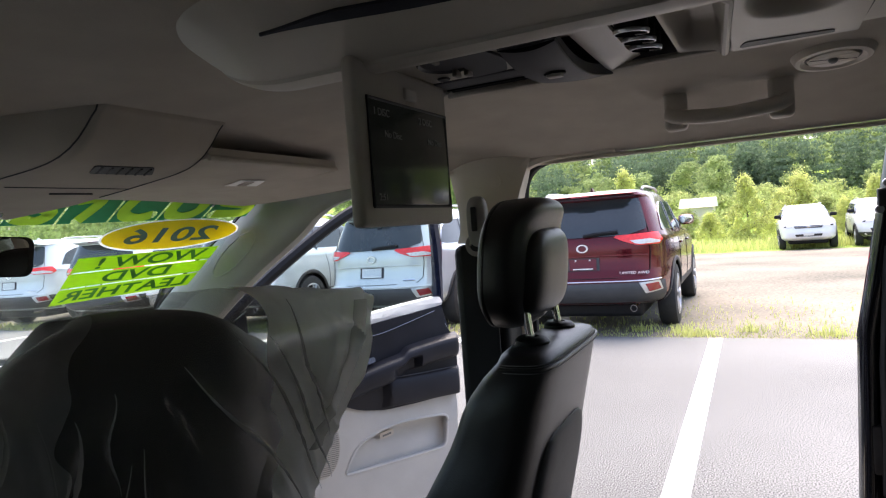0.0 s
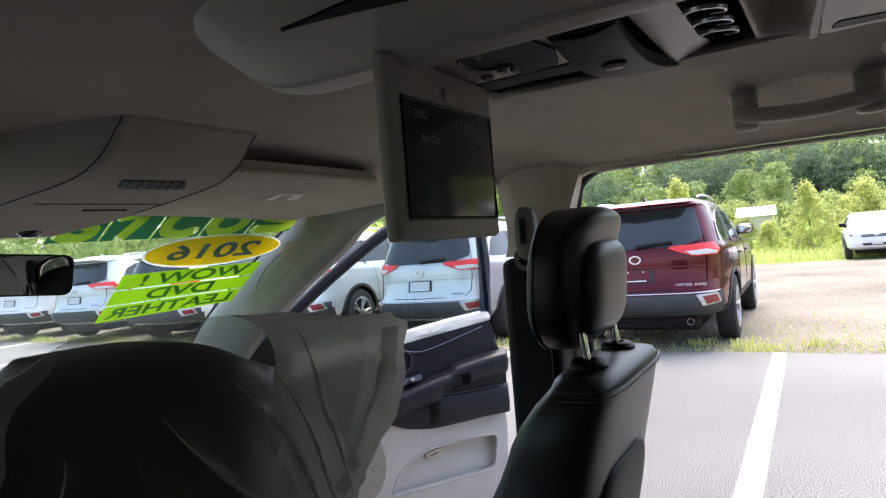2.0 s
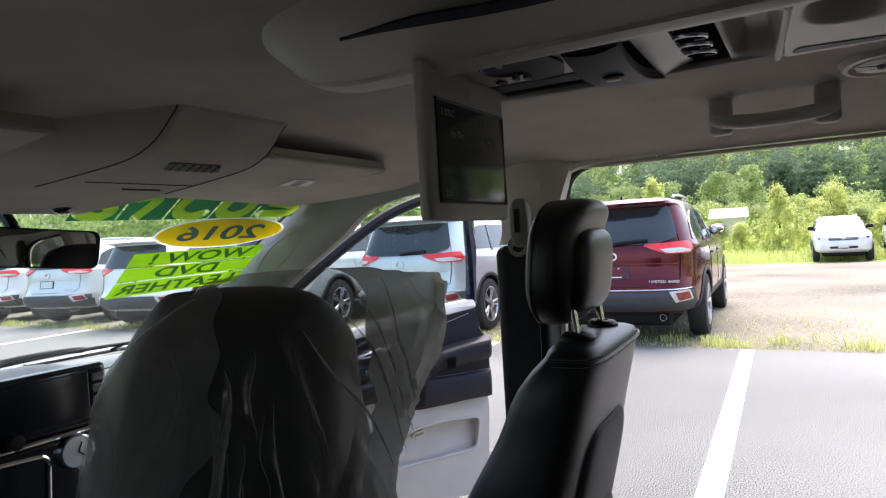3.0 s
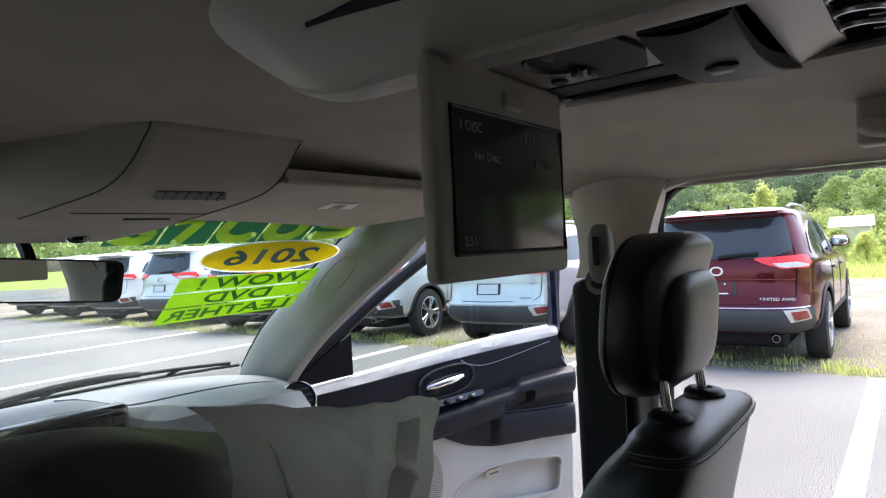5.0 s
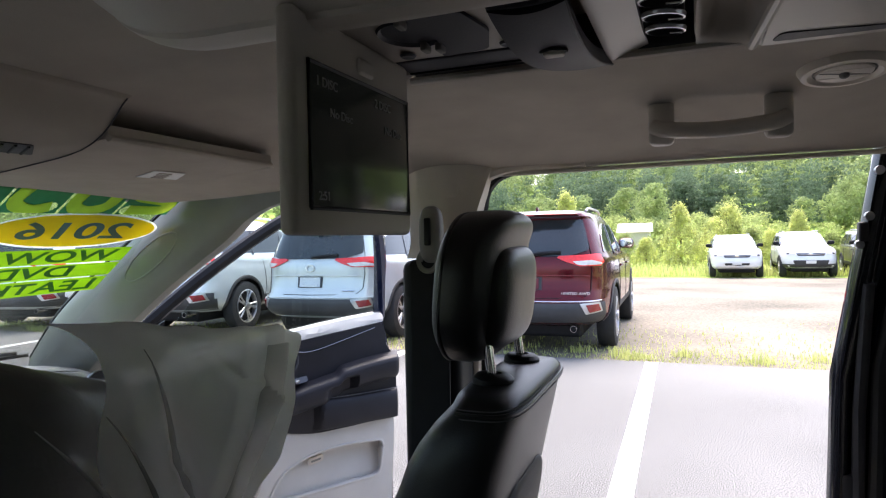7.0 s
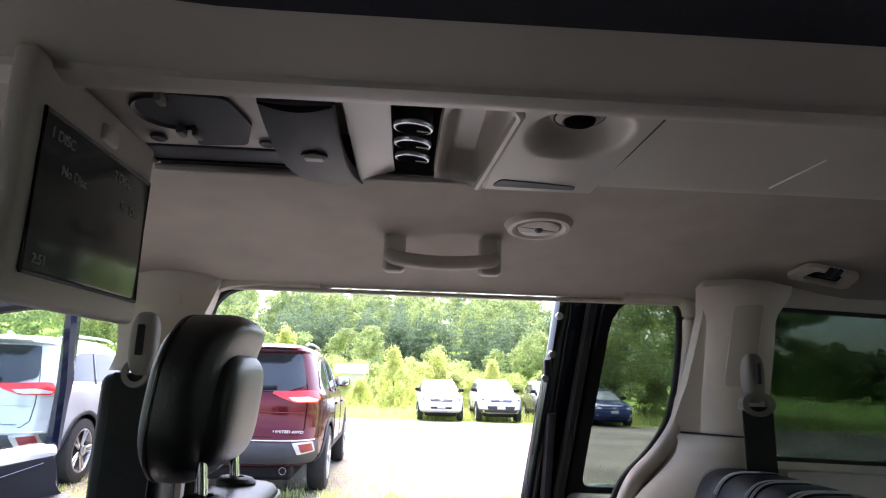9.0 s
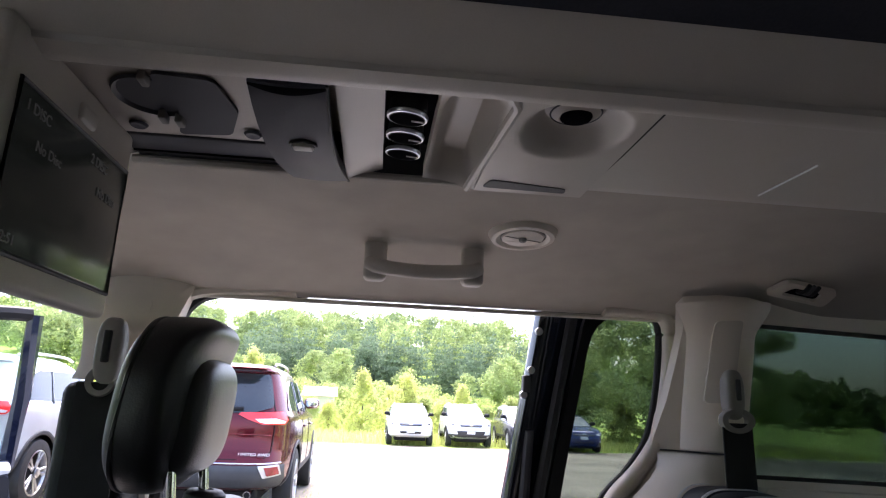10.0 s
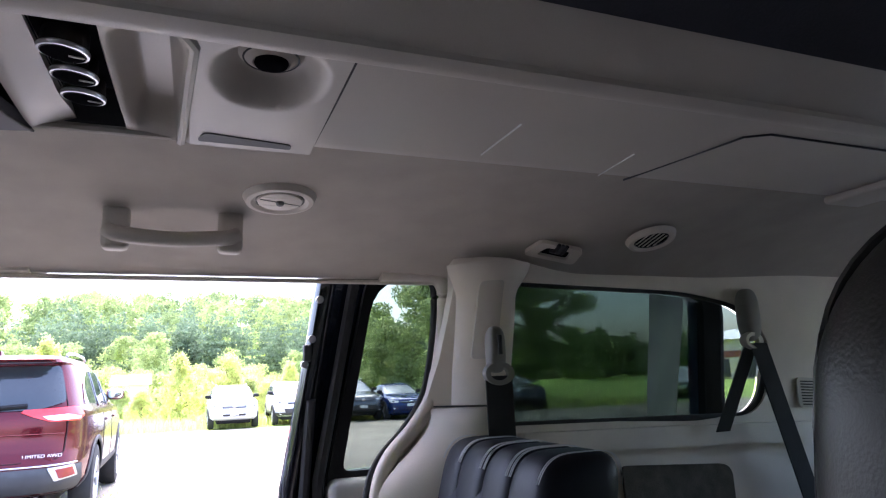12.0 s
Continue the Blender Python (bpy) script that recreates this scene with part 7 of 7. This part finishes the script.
        part("plate_bar", sheet(lambda u, v: rear(spec, -0.12 + 0.24 * u, 0.79 + 0.012 * v, 0.021), 3, 1, 0.002), "white_label", pl)
        part("emblem", moved(lathe([(0.050, 0), (0.070, 0.0), (0.070, 0.014), (0.050, 0.014)], 28), Matrix.Translation(rear(spec, 0.0, 1.03, 0.008)) @ pose(0, 0, 0, 0, -90, 0) @ Matrix.Diagonal((0.7, 1, 1, 1))), "emblem_silver", body, "chrome oval emblem")
        if text:
            b0 = rear(spec, 0.60, 0.735, 0.030)
            lettering("badge", text, 0.042, Matrix.Translation(b0) @ Matrix(((0, 0, -1, 0), (-1, 0, 0, 0), (0, 1, 0, 0), (0, 0, 0, 1))) @ Matrix.Diagonal((1.25, 1, 1, 1)), "white_label", body, 0.003)
        else:
            part("badge", tube([rear(spec, 0.52, 0.735, 0.012), rear(spec, 0.70, 0.735, 0.012)], 0.010, 6), "chrome", body)
        part("exhaust", moved(lathe([(0.032, 0), (0.040, 0), (0.040, 0.22), (0.032, 0.22)], 20), pose(0.12, -0.55, 0.33, 0, 90, 0)), "rim_dark", th, "dull exhaust tip")
        part("exhaust_core", moved(disc(0.033, 0.02, 16), pose(0.15, -0.55, 0.33, 0, 90, 0)), "black", th)
        part("roof_antenna", loft([[(0.85, 0.02, 1.70), (1.02, 0.02, 1.70), (1.02, -0.02, 1.70), (0.85, -0.02, 1.70)], [(0.86, 0.006, 1.755), (0.90, 0.006, 1.755), (0.90, -0.006, 1.755), (0.86, -0.006, 1.755)]]), colour, body, "shark fin antenna")
    else:
        top = spec["belt"]
        ws = arc_pts([(-0.86, top + 0.05), (0.86, top + 0.05), (0.84, spec["win_top"] + 0.03), (-0.84, spec["win_top"] + 0.03)], 0.05)
        part("windscreen", plate(ws, 0.006, lambda u, v, w: front(spec, u, v, 0.008 - w), grid=0.10), "car_screen", body, "windscreen with the sky's reflection put into its colour")
        h = top - 0.22
        for s in (1, -1):
            ho = [(s * 0.52, h), (s * 0.80, h + 0.05), (s * 1.08, h + 0.075), (s * 1.06, h - 0.01), (s * 0.90, h - 0.06), (s * 0.58, h - 0.05)]
            hl = part("headlamp", plate(ho, 0.012, lambda u, v, w: front(spec, u, v, 0.018 - w), grid=0.08), "lamp_clear", body, "clear swept headlamp")
            part("lamp_core", rounded(front(spec, s * 0.78, h - 0.005, 0.014), (0.02, 0.07, 0.028), 2.4, 14, 8), "dark_plastic", hl)
            part("fog_lamp", rounded(front(spec, s * 0.78, 0.44, 0.006), (0.02, 0.05, 0.035), 2.2, 14, 8), "lamp_clear", th, "round fog lamp")
        gr = part("grille", plate(arc_pts([(-0.50, h + 0.01), (0.50, h + 0.01), (0.44, h - 0.085), (-0.44, h - 0.085)], 0.02), 0.01, lambda u, v, w: front(spec, u, v, 0.012 - w), grid=0.1), "grille", body, "black upper grille")
        part("grille_bar", tube([front(spec, -0.48 + 0.96 * k / 10, h - 0.02 - 0.015 * math.sin(math.pi * k / 10), 0.018) for k in range(11)], 0.010, 6), "chrome", gr)
        part("emblem", rounded(front(spec, 0, h - 0.022, 0.02), (0.012, 0.075, 0.045), 2.2, 18, 10), "chrome", gr)
        part("lower_intake", plate(arc_pts([(-0.62, h - 0.24), (0.62, h - 0.24), (0.50, 0.36), (-0.50, 0.36)] if two_tone else [(-0.46, h - 0.30), (0.46, h - 0.30), (0.38, 0.40), (-0.38, 0.40)], 0.04), 0.01, lambda u, v, w: front(spec, u, v, 0.012 - w), grid=0.1), "cladding" if two_tone else "grille", th, "dark lower intake")
        part("number_plate", sheet(lambda u, v: front(spec, -0.17 + 0.34 * u, 0.52 + 0.11 * v, 0.018), 4, 2, 0.004), "white_label", th, "blank number plate")
    bpy.context.view_layer.update()
    th.matrix_basis = Matrix.Translation(place) @ Matrix.Rotation(radians(turn), 4, "Z") @ Matrix.Diagonal((1, stretch[0], stretch[1], 1))
    return th


car("red_suv", SUV, "paint_red", "dark red sport utility vehicle parked nose to the woods", (6.93, 1.92, -0.01), 1.2, True, "parked cars", True, "LIMITED AWD", (1.02, 1.045))
silver = car("silver_suv", SUV, "paint_silver", "silver sport utility vehicle parked beside the red one", (6.98, 5.0, -0.01), 0.6, True, stretch=(1.02, 1.045))
white = car("white_suv", SUV, "paint_white", "pale silver-white sport utility vehicle in the row", (6.97, 11.25, -0.01), 11.0, True, stretch=(1.02, 1.045))
for src, y, dx, turn in ((silver, 7.92, 0.0, 0.4), (silver, 14.2, 0.05, 10), (white, 17.2, 0.1, 9), (silver, 20.3, 0.15, 9), (white, 23.4, 0.2, 9)):
    copy_thing(src, Matrix.Translation((7.02 + dx, y, -0.01)) @ Matrix.Rotation(radians(turn), 4, "Z") @ Matrix.Diagonal((1, 1.02, 1.045, 1)))
wv = car("white_crossover", CROSS, "paint_white", "white crossover facing the camera on the far side", (25.0 + 4.60, -1.45, lot_z(27)), 180, False, stretch=(1.0, 0.96))
wr = car("white_suv", CROSS, "paint_white", "white compact utility vehicle with a dark lower bumper", (25.2 + 4.60, -3.85, lot_z(27)), 180, False, "parked cars", True)
gr4 = car("grey_suv", CROSS, "paint_grey", "dark grey compact utility vehicle by the trees", (24.8 + 4.60, -6.25, lot_z(27)), 181, False, "parked cars", True)
copy_thing(gr4, Matrix.Translation((25.2 + 4.60, -14.35, lot_z(27))) @ Matrix.Rotation(radians(178), 4, "Z"))
car("blue_sedan", SEDAN, "paint_blue", "dark blue saloon car facing the camera", (24.4 + 4.62, -8.25, lot_z(27)), 179, False)

# ---- trees and plants ----
def foliage(name, base, tint, rand=0.35, spec=0.2):
    m = mat(name, base, 0.65, var=0.30, scale=0.9, fine=7, bump=0.0, spec=spec, tint=tint, rand=0.0)
    nt = m.node_tree
    g = nt.nodes.new("ShaderNodeNewGeometry")
    ramp = next(n for n in nt.nodes if n.type == "VALTORGB")
    src = ramp.inputs["Fac"].links[0].from_socket
    a = nt.nodes.new("ShaderNodeMath")
    a.operation = "MULTIPLY_ADD"
    a.inputs[1].default_value = rand
    nt.links.new(g.outputs["Random Per Island"], a.inputs[0])
    nt.links.new(src, a.inputs[2])
    nt.links.new(a.outputs[0], ramp.inputs["Fac"])
    tl = nt.nodes.new("ShaderNodeBsdfTranslucent")
    nt.links.new(ramp.outputs["Color"], tl.inputs["Color"])
    mx = nt.nodes.new("ShaderNodeMixShader")
    mx.inputs[0].default_value = 0.45
    p = nt.nodes["Principled BSDF"]
    nt.links.new(p.outputs[0], mx.inputs[1])
    nt.links.new(tl.outputs[0], mx.inputs[2])
    nt.links.new(mx.outputs[0], nt.nodes["Material Output"].inputs["Surface"])
    return m


M["leaf_dark"] = foliage("dark_broadleaf", (0.070, 0.105, 0.045), (0.155, 0.205, 0.088))
M["leaf_mid"] = foliage("mid_green_leaf", (0.105, 0.142, 0.058), (0.228, 0.280, 0.118))
M["leaf_lime"] = foliage("yellow_green_leaf", (0.26, 0.280, 0.085), (0.45, 0.47, 0.18))
M["leaf_scrub"] = foliage("pale_scrub_leaf", (0.17, 0.205, 0.075), (0.31, 0.35, 0.14))
M["needle"] = foliage("blue_green_needles", (0.050, 0.080, 0.050), (0.115, 0.160, 0.098))
M["blade"] = foliage("grass_blade", (0.18, 0.23, 0.06), (0.40, 0.42, 0.16))
M["bark"] = mat("grey_brown_bark", (0.09, 0.07, 0.055), 0.9, var=0.3, scale=9, fine=60, bump=0.8)


def leaf_mesh(name, centres, radii, count, size, seed, material, droop=0.0, soft=False):
    """Many small leaves scattered through clumps: kite-shaped, each turned at random."""
    rng = np.random.default_rng(seed)
    w = radii[:, 0] * radii[:, 1]
    pick = rng.choice(len(centres), count, p=w / w.sum())
    d = rng.normal(size=(count, 3))
    d /= np.linalg.norm(d, axis=1)[:, None]
    rad = np.abs(rng.normal(0, 0.75, (count, 1))) if soft else rng.uniform(0.45, 1.05, (count, 1)) ** 0.6
    p = centres[pick] + d * radii[pick] * rad
    a = rng.normal(size=(count, 3))
    a[:, 2] -= droop
    a /= np.linalg.norm(a, axis=1)[:, None]
    nrm = d + 0.8 * rng.normal(size=(count, 3))
    b = np.cross(a, nrm)
    b /= np.linalg.norm(b, axis=1)[:, None] + 1e-9
    s = size * rng.uniform(0.6, 1.4, (count, 1))
    v = np.stack([p, p + a * s * 0.5 + b * s * 0.38, p + a * s, p + a * s * 0.5 - b * s * 0.38], 1).reshape(-1, 3)
    f = np.arange(count * 4).reshape(-1, 4)
    me = bpy.data.meshes.new(name)
    me.from_pydata(v.tolist(), [], f.tolist())
    me.materials.append(M[material])
    return me


def clump_set(rng, h, w, base, n, tall):
    """Clumps of a crown that is broad near the ground: upright shoots, centres and half sizes."""
    c, r = [], []
    for k in range(n):
        t = rng.uniform(0, 1) ** 1.25
        a = rng.uniform(0, 2 * math.pi)
        q = w * (0.80 + 0.20 * math.sin(2.2 * math.pi * t)) * (1 - 0.80 * t ** 2.6) * math.sqrt(rng.uniform(0.02, 1)) * rng.uniform(0.7, 1.1)
        s = w * rng.uniform(0.07, 0.16)
        c.append((q * math.cos(a), q * math.sin(a), base + (h - base) * t))
        r.append((s, s, s * tall))
    return np.array(c), np.array(r)


def trunk_bm(h, r, clumps, rng, limbs=7):
    bm = tube([(0.03 * h * math.sin(0.9 * k) * 0.15, 0.02 * h * math.cos(1.3 * k) * 0.15, h * 0.86 * k / 6 - 0.05) for k in range(7)], [r * (1 - 0.82 * k / 6) for k in range(7)], 8)
    for k in range(min(limbs, len(clumps))):
        c = clumps[int(rng.integers(len(clumps)))]
        z0 = max(0.2 * h, c[2] - 0.25 * h)
        tube([(0, 0, z0), (c[0] * 0.45, c[1] * 0.45, (z0 + c[2]) / 2 + 0.02 * h), tuple(c)], [r * 0.42, r * 0.25, r * 0.08], 6, bm)
    return bm


def make_tree(name, label, cat, h, w, base, clumps, leaves, size, seed, material, place, group, tall):
    rng = np.random.default_rng(seed)
    c, r = clump_set(rng, h, w, base, clumps, tall)
    t = thing(name, (0, 0, 0), label, cat, group)
    part("trunk", trunk_bm(h, 0.018 * h + 0.02, c, rng), "bark", t, "grey-brown trunk with limbs")
    crown = new("crown", leaf_mesh("crown", c, r, leaves, size, seed + 1, material, 0.4, True))
    crown.parent = t
    t.matrix_basis = Matrix.Translation(place)
    return t


sap = [make_tree("sapling", "yellow-green sapling at the edge of the gravel", "tree", 3.1, 1.15, 0.12, 230, 17000, 0.066, 11, "leaf_lime", (31, 1.9, 0), "saplings", 2.0),
       make_tree("sapling", "bushy yellow-green sapling among tall grass", "tree", 2.5, 1.25, 0.10, 220, 15000, 0.066, 23, "leaf_lime", (30, -3.6, 0), "saplings", 1.8),
       make_tree("bush", "rounded mid-green bush by the gravel", "bush", 1.9, 1.25, 0.10, 200, 14000, 0.066, 37, "leaf_scrub", (30, -6.0, 0), "bushes", 1.3)]
rng = np.random.default_rng(5)
spots = [(0, 33.0, 0.6, 1.0), (1, 33.5, -1.6, 1.2), (0, 33.5, -4.6, 1.0), (0, 43.0, 8.1, 1.75), (1, 33.0, -3.4, 0.9), (2, 36.0, -2.8, 1.0), (2, 38.0, 1.6, 1.1), (1, 35.0, 2.4, 0.9), (2, 35.0, -6.2, 1.1), (2, 40.0, 4.0, 1.2), (1, 36.0, 5.4, 1.1), (1, 41.0, 11.0, 1.3), (2, 38.0, 13.5, 1.3), (0, 40.0, 17.0, 1.1), (2, 36.0, 20.0, 1.2), (1, 38.0, 24.0, 1.3), (2, 40.0, -5.5, 1.3), (2, 33.0, -8.3, 1.2), (1, 34.0, -10.2, 1.3), (0, 30.0, -8.6, 0.75), (2, 31.0, -12.5, 1.4), (1, 39.0, -1.0, 1.2), (2, 41.0, -0.5, 1.3), (2, 37.0, -8.0, 1.4), (2, 42.0, 7.0, 1.4), (2, 30.5, -5.6, 0.6), (2, 31.5, 4.8, 0.7)]
for k, (i, x, y, s) in enumerate(spots):
    if k in (0, 1):
        sap[i].matrix_basis = Matrix.Translation((x, y, terrain(x, y))) @ Matrix.Diagonal((s, s, s, 1))
        continue
    if k == 5:
        sap[i].matrix_basis = Matrix.Translation((x, y, terrain(x, y)))
        continue
    o = copy_thing(sap[i], Matrix.Translation((x, y, terrain(x, y))) @ Matrix.Rotation(k * 2.4, 4, "Z"))
    o.scale = (s * 0.85, s * 0.85, s * 0.85 * float(rng.uniform(0.75, 1.05)))


def tiers(rng, h, w):
    """A pine's clumps: whorls of flat, drooping boughs that shorten towards the tip."""
    c, r = [], []
    n = int(rng.integers(9, 13))
    for k in range(n):
        t = 0.10 + 0.90 * (k + rng.uniform(-0.2, 0.2)) / n
        reach = w * (1.02 - t) ** 0.75 * rng.uniform(0.75, 1.15)
        turn = rng.uniform(0, 6.283)
        for j in range(6 if t < 0.75 else 4):
            a = turn + 6.283 * j / (6 if t < 0.75 else 4) + rng.uniform(-0.3, 0.3)
            q = reach * rng.uniform(0.45, 0.75)
            c.append((q * math.cos(a), q * math.sin(a), h * t - 0.10 * q))
            r.append((reach * 0.42, reach * 0.42, 0.030 * h))
    return np.array(c), np.array(r)


def dome(rng, h, w):
    """A broadleaf crown's clumps: cauliflower heads over an uneven dome that reaches low."""
    c, r = [], []
    for k in range(34):
        a, t = rng.uniform(0, 6.283), rng.uniform(0.0, 1.0)
        lift = 0.16 + 0.74 * t
        reach = w * (1 - max(0.0, (t - 0.35) / 0.65) ** 2) ** 0.5 * rng.uniform(0.55, 1.0)
        q = w * rng.uniform(0.20, 0.34)
        c.append((reach * math.cos(a), reach * math.sin(a), h * lift))
        r.append((q, q, q * 0.75))
    return np.array(c), np.array(r)


def wood_crowns(name, label, specs, material, leaves, size, seed, pine=False):
    """A far stand of trees: crowns of clumps joined into one."""
    rng = np.random.default_rng(seed)
    cs, rs = [], []
    for x, y, h, w in specs:
        c, r = tiers(rng, h, w) if pine else dome(rng, h, w)
        c[:, 0] += x
        c[:, 1] += y
        c[:, 2] += terrain(x, y)
        cs.append(c)
        rs.append(r)
    ob = new(name, leaf_mesh(name, np.concatenate(cs), np.concatenate(rs), leaves, size, seed, material, 0.3))
    return tagged(ob, label, "woods", kind="stuff")


def scatter(seed, n, x0, x1, y0, y1, h0, h1, wf):
    rng = np.random.default_rng(seed)
    out = []
    for _ in range(n):
        h = rng.uniform(h0, h1)
        out.append((rng.uniform(x0, x1), rng.uniform(y0, y1), h, h * wf * rng.uniform(0.8, 1.2)))
    return out


wood_crowns("broadleaf_woods", "dense mixed green broadleaf woods on the hillside", scatter(1, 120, 88, 185, -48, 66, 7.5, 10.8, 0.34), "leaf_mid", 170000, 0.36, 41)
wood_crowns("dark_woods", "shaded dark green broadleaf woods", scatter(2, 80, 84, 180, -48, 66, 7.0, 10.0, 0.34), "leaf_dark", 110000, 0.36, 42)
wood_crowns("pine_woods", "tall blue-green pines at the foot of the hill", scatter(3, 62, 74, 96, -30, 34, 7.2, 9.6, 0.30) + scatter(31, 46, 96, 150, -30, 52, 7.5, 10.5, 0.28), "needle", 190000, 0.30, 43, True)
wood_crowns("edge_trees", "rounded green trees in front of the pines", scatter(33, 16, 64, 76, -26, 30, 3.6, 6.4, 0.38), "leaf_mid", 36000, 0.22, 51)
wood_crowns("side_woods", "green woods continuing along the hillside", scatter(5, 150, 84, 190, 66, 180, 6.5, 11.0, 0.32) + scatter(51, 60, 84, 170, -80, -48, 6.5, 9.5, 0.32), "leaf_mid", 80000, 0.75, 48)
wood_crowns("front_woods", "green trees beyond the row of parked cars", scatter(7, 80, -30, 75, 62, 110, 8.0, 12.0, 0.32), "leaf_mid", 60000, 0.50, 47)
wood_crowns("undergrowth", "low green scrub at the foot of the woods", scatter(4, 150, 43, 72, -28, 95, 0.9, 2.4, 0.85), "leaf_scrub", 120000, 0.20, 44)
wood_crowns("near_grove", "tall green trees at the end of the gravel", [(29.5, -11.5, 7.5, 2.4), (32, -14.0, 8.5, 2.6), (31, -9.2, 5.0, 1.7), (34, -17.5, 9.0, 2.8), (35, -21.5, 8.5, 2.8), (33.5, -11.0, 7.5, 2.2)], "leaf_mid", 90000, 0.13, 45)
wood_crowns("far_woods", "distant dark treeline across the meadow", scatter(6, 70, 70, 150, -112, -60, 5, 8, 0.34), "leaf_dark", 50000, 0.7, 46)


def grass_patch(name, label, n, seed, spot, h, material="blade"):
    """Blades of grass, bent and tapered, where spot(rng) puts them."""
    rng = np.random.default_rng(seed)
    v, f = [], []
    for _ in range(n):
        x, y, z, k = spot(rng)
        hh = h * k * rng.uniform(0.5, 1.3)
        a = rng.uniform(0, 6.283)
        lean = rng.uniform(0.1, 0.7) * hh
        w = 0.004 + 0.05 * hh * rng.uniform(0.5, 1)
        dx, dy = math.cos(a), math.sin(a)
        i = len(v)
        v += [(x - dy * w, y + dx * w, z), (x + dy * w, y - dx * w, z), (x + dx * lean * 0.4 + dy * w * 0.7, y + dy * lean * 0.4 - dx * w * 0.7, z + hh * 0.6), (x + dx * lean * 0.4 - dy * w * 0.7, y + dy * lean * 0.4 + dx * w * 0.7, z + hh * 0.6), (x + dx * lean, y + dy * lean, z + hh)]
        f += [(i, i + 1, i + 2, i + 3), (i + 3, i + 2, i + 4)]
    me = bpy.data.meshes.new(name)
    me.from_pydata(v, [], f)
    me.materials.append(M[material])
    return tagged(new(name, me), label, "grass", kind="stuff")


def verge(rng):
    y = rng.uniform(-9, 24)
    dens = 0.5 + 0.5 * noise.noise((y * 0.9, 3.0, 0.0)) + 0.3 * noise.noise((y * 4, 1, 0))
    k = max(0.05, dens) * (1.0 if y > 3 else 0.75)
    x = 7.05 + abs(rng.normal(0, 0.32)) * (1.0 if y < 3 else 1.5)
    return x, y, -0.012, 0.35 + 0.65 * k


grass_patch("verge_weeds", "patchy yellow-green weeds along the asphalt edge", 9000, 71, verge, 0.060)
tufts = [(float(np.random.default_rng(9 + k).uniform(7.05, 7.7)), -6 + 0.42 * k + 0.3 * math.sin(k * 5.1), 0.5 + 0.5 * abs(math.sin(k * 2.3))) for k in range(60)]


def tuft(rng):
    t = tufts[int(rng.integers(len(tufts)))]
    return t[0] + rng.normal(0, 0.07), t[1] + rng.normal(0, 0.11), -0.012, t[2]


grass_patch("weed_tufts", "taller green weed tufts at the asphalt edge", 3600, 72, tuft, 0.11)
grass_patch("field_grass", "tall pale meadow grass behind the far cars", 26000, 73, lambda r: (25.9 + abs(r.normal(0, 5)), r.uniform(-22, 26), lot_z(27) - 0.03, r.uniform(0.5, 1.2)), 0.34)
grass_patch("gravel_weeds", "sparse weeds on the gravel", 5000, 74, lambda r: (7.5 + min(3.2, abs(r.normal(0, 1.3))), r.uniform(-8, 12), -0.012, r.uniform(0.3, 0.9)), 0.07)

# ---- far things ----
shed = thing("white_shed", (52, 4.2, terrain(52, 4.2)), "small white shed among the bushes", "shed")
part("wall", box(50.5, 53, 3.2, 5.4, terrain(52, 4) - 0.3, terrain(52, 4) + 1.6, 0.03), "trim", shed)
part("roof", loft([[(50.3, y, terrain(52, 4) + 1.6), (51.75, y, terrain(52, 4) + 2.3), (53.2, y, terrain(52, 4) + 1.6)] for y in (3.0, 5.6)]), "paint_line", shed, "pale pitched roof")
hall = thing("warehouse", (62, -62, 0), "long pale grey warehouse with a red-brown band", "building")
part("wall", box(44, 66, -74, -62, -0.5, 4.6, 0.05), "trim", hall, "pale grey metal wall")
part("wall_band", box(43.95, 66.05, -74.05, -61.95, 2.4, 3.2), mat("red_brown_band", (0.20, 0.06, 0.05), 0.6), hall, "red-brown band")
part("roof", loft([[(x, -74.6, 4.6), (x, -68, 6.2), (x, -61.4, 4.6)] for x in (43.4, 66.6)]), "white_label", hall, "pale low-pitched roof")
for k in range(4):
    part("bay_door", box(45 + 5.4 * k, 48 + 5.4 * k, -61.97, -61.9, 0.0, 2.2, 0.02), "lid", hall)
for k, (src, x, y, turn) in enumerate(((wr, 31, -27.5, 140), (wv, 34, -30.5, 140), (gr4, 37.5, -33, 140), (wr, 41, -36, 140))):
    copy_thing(src, Matrix.Translation((x, y, terrain(x, y))) @ Matrix.Rotation(radians(turn), 4, "Z"))
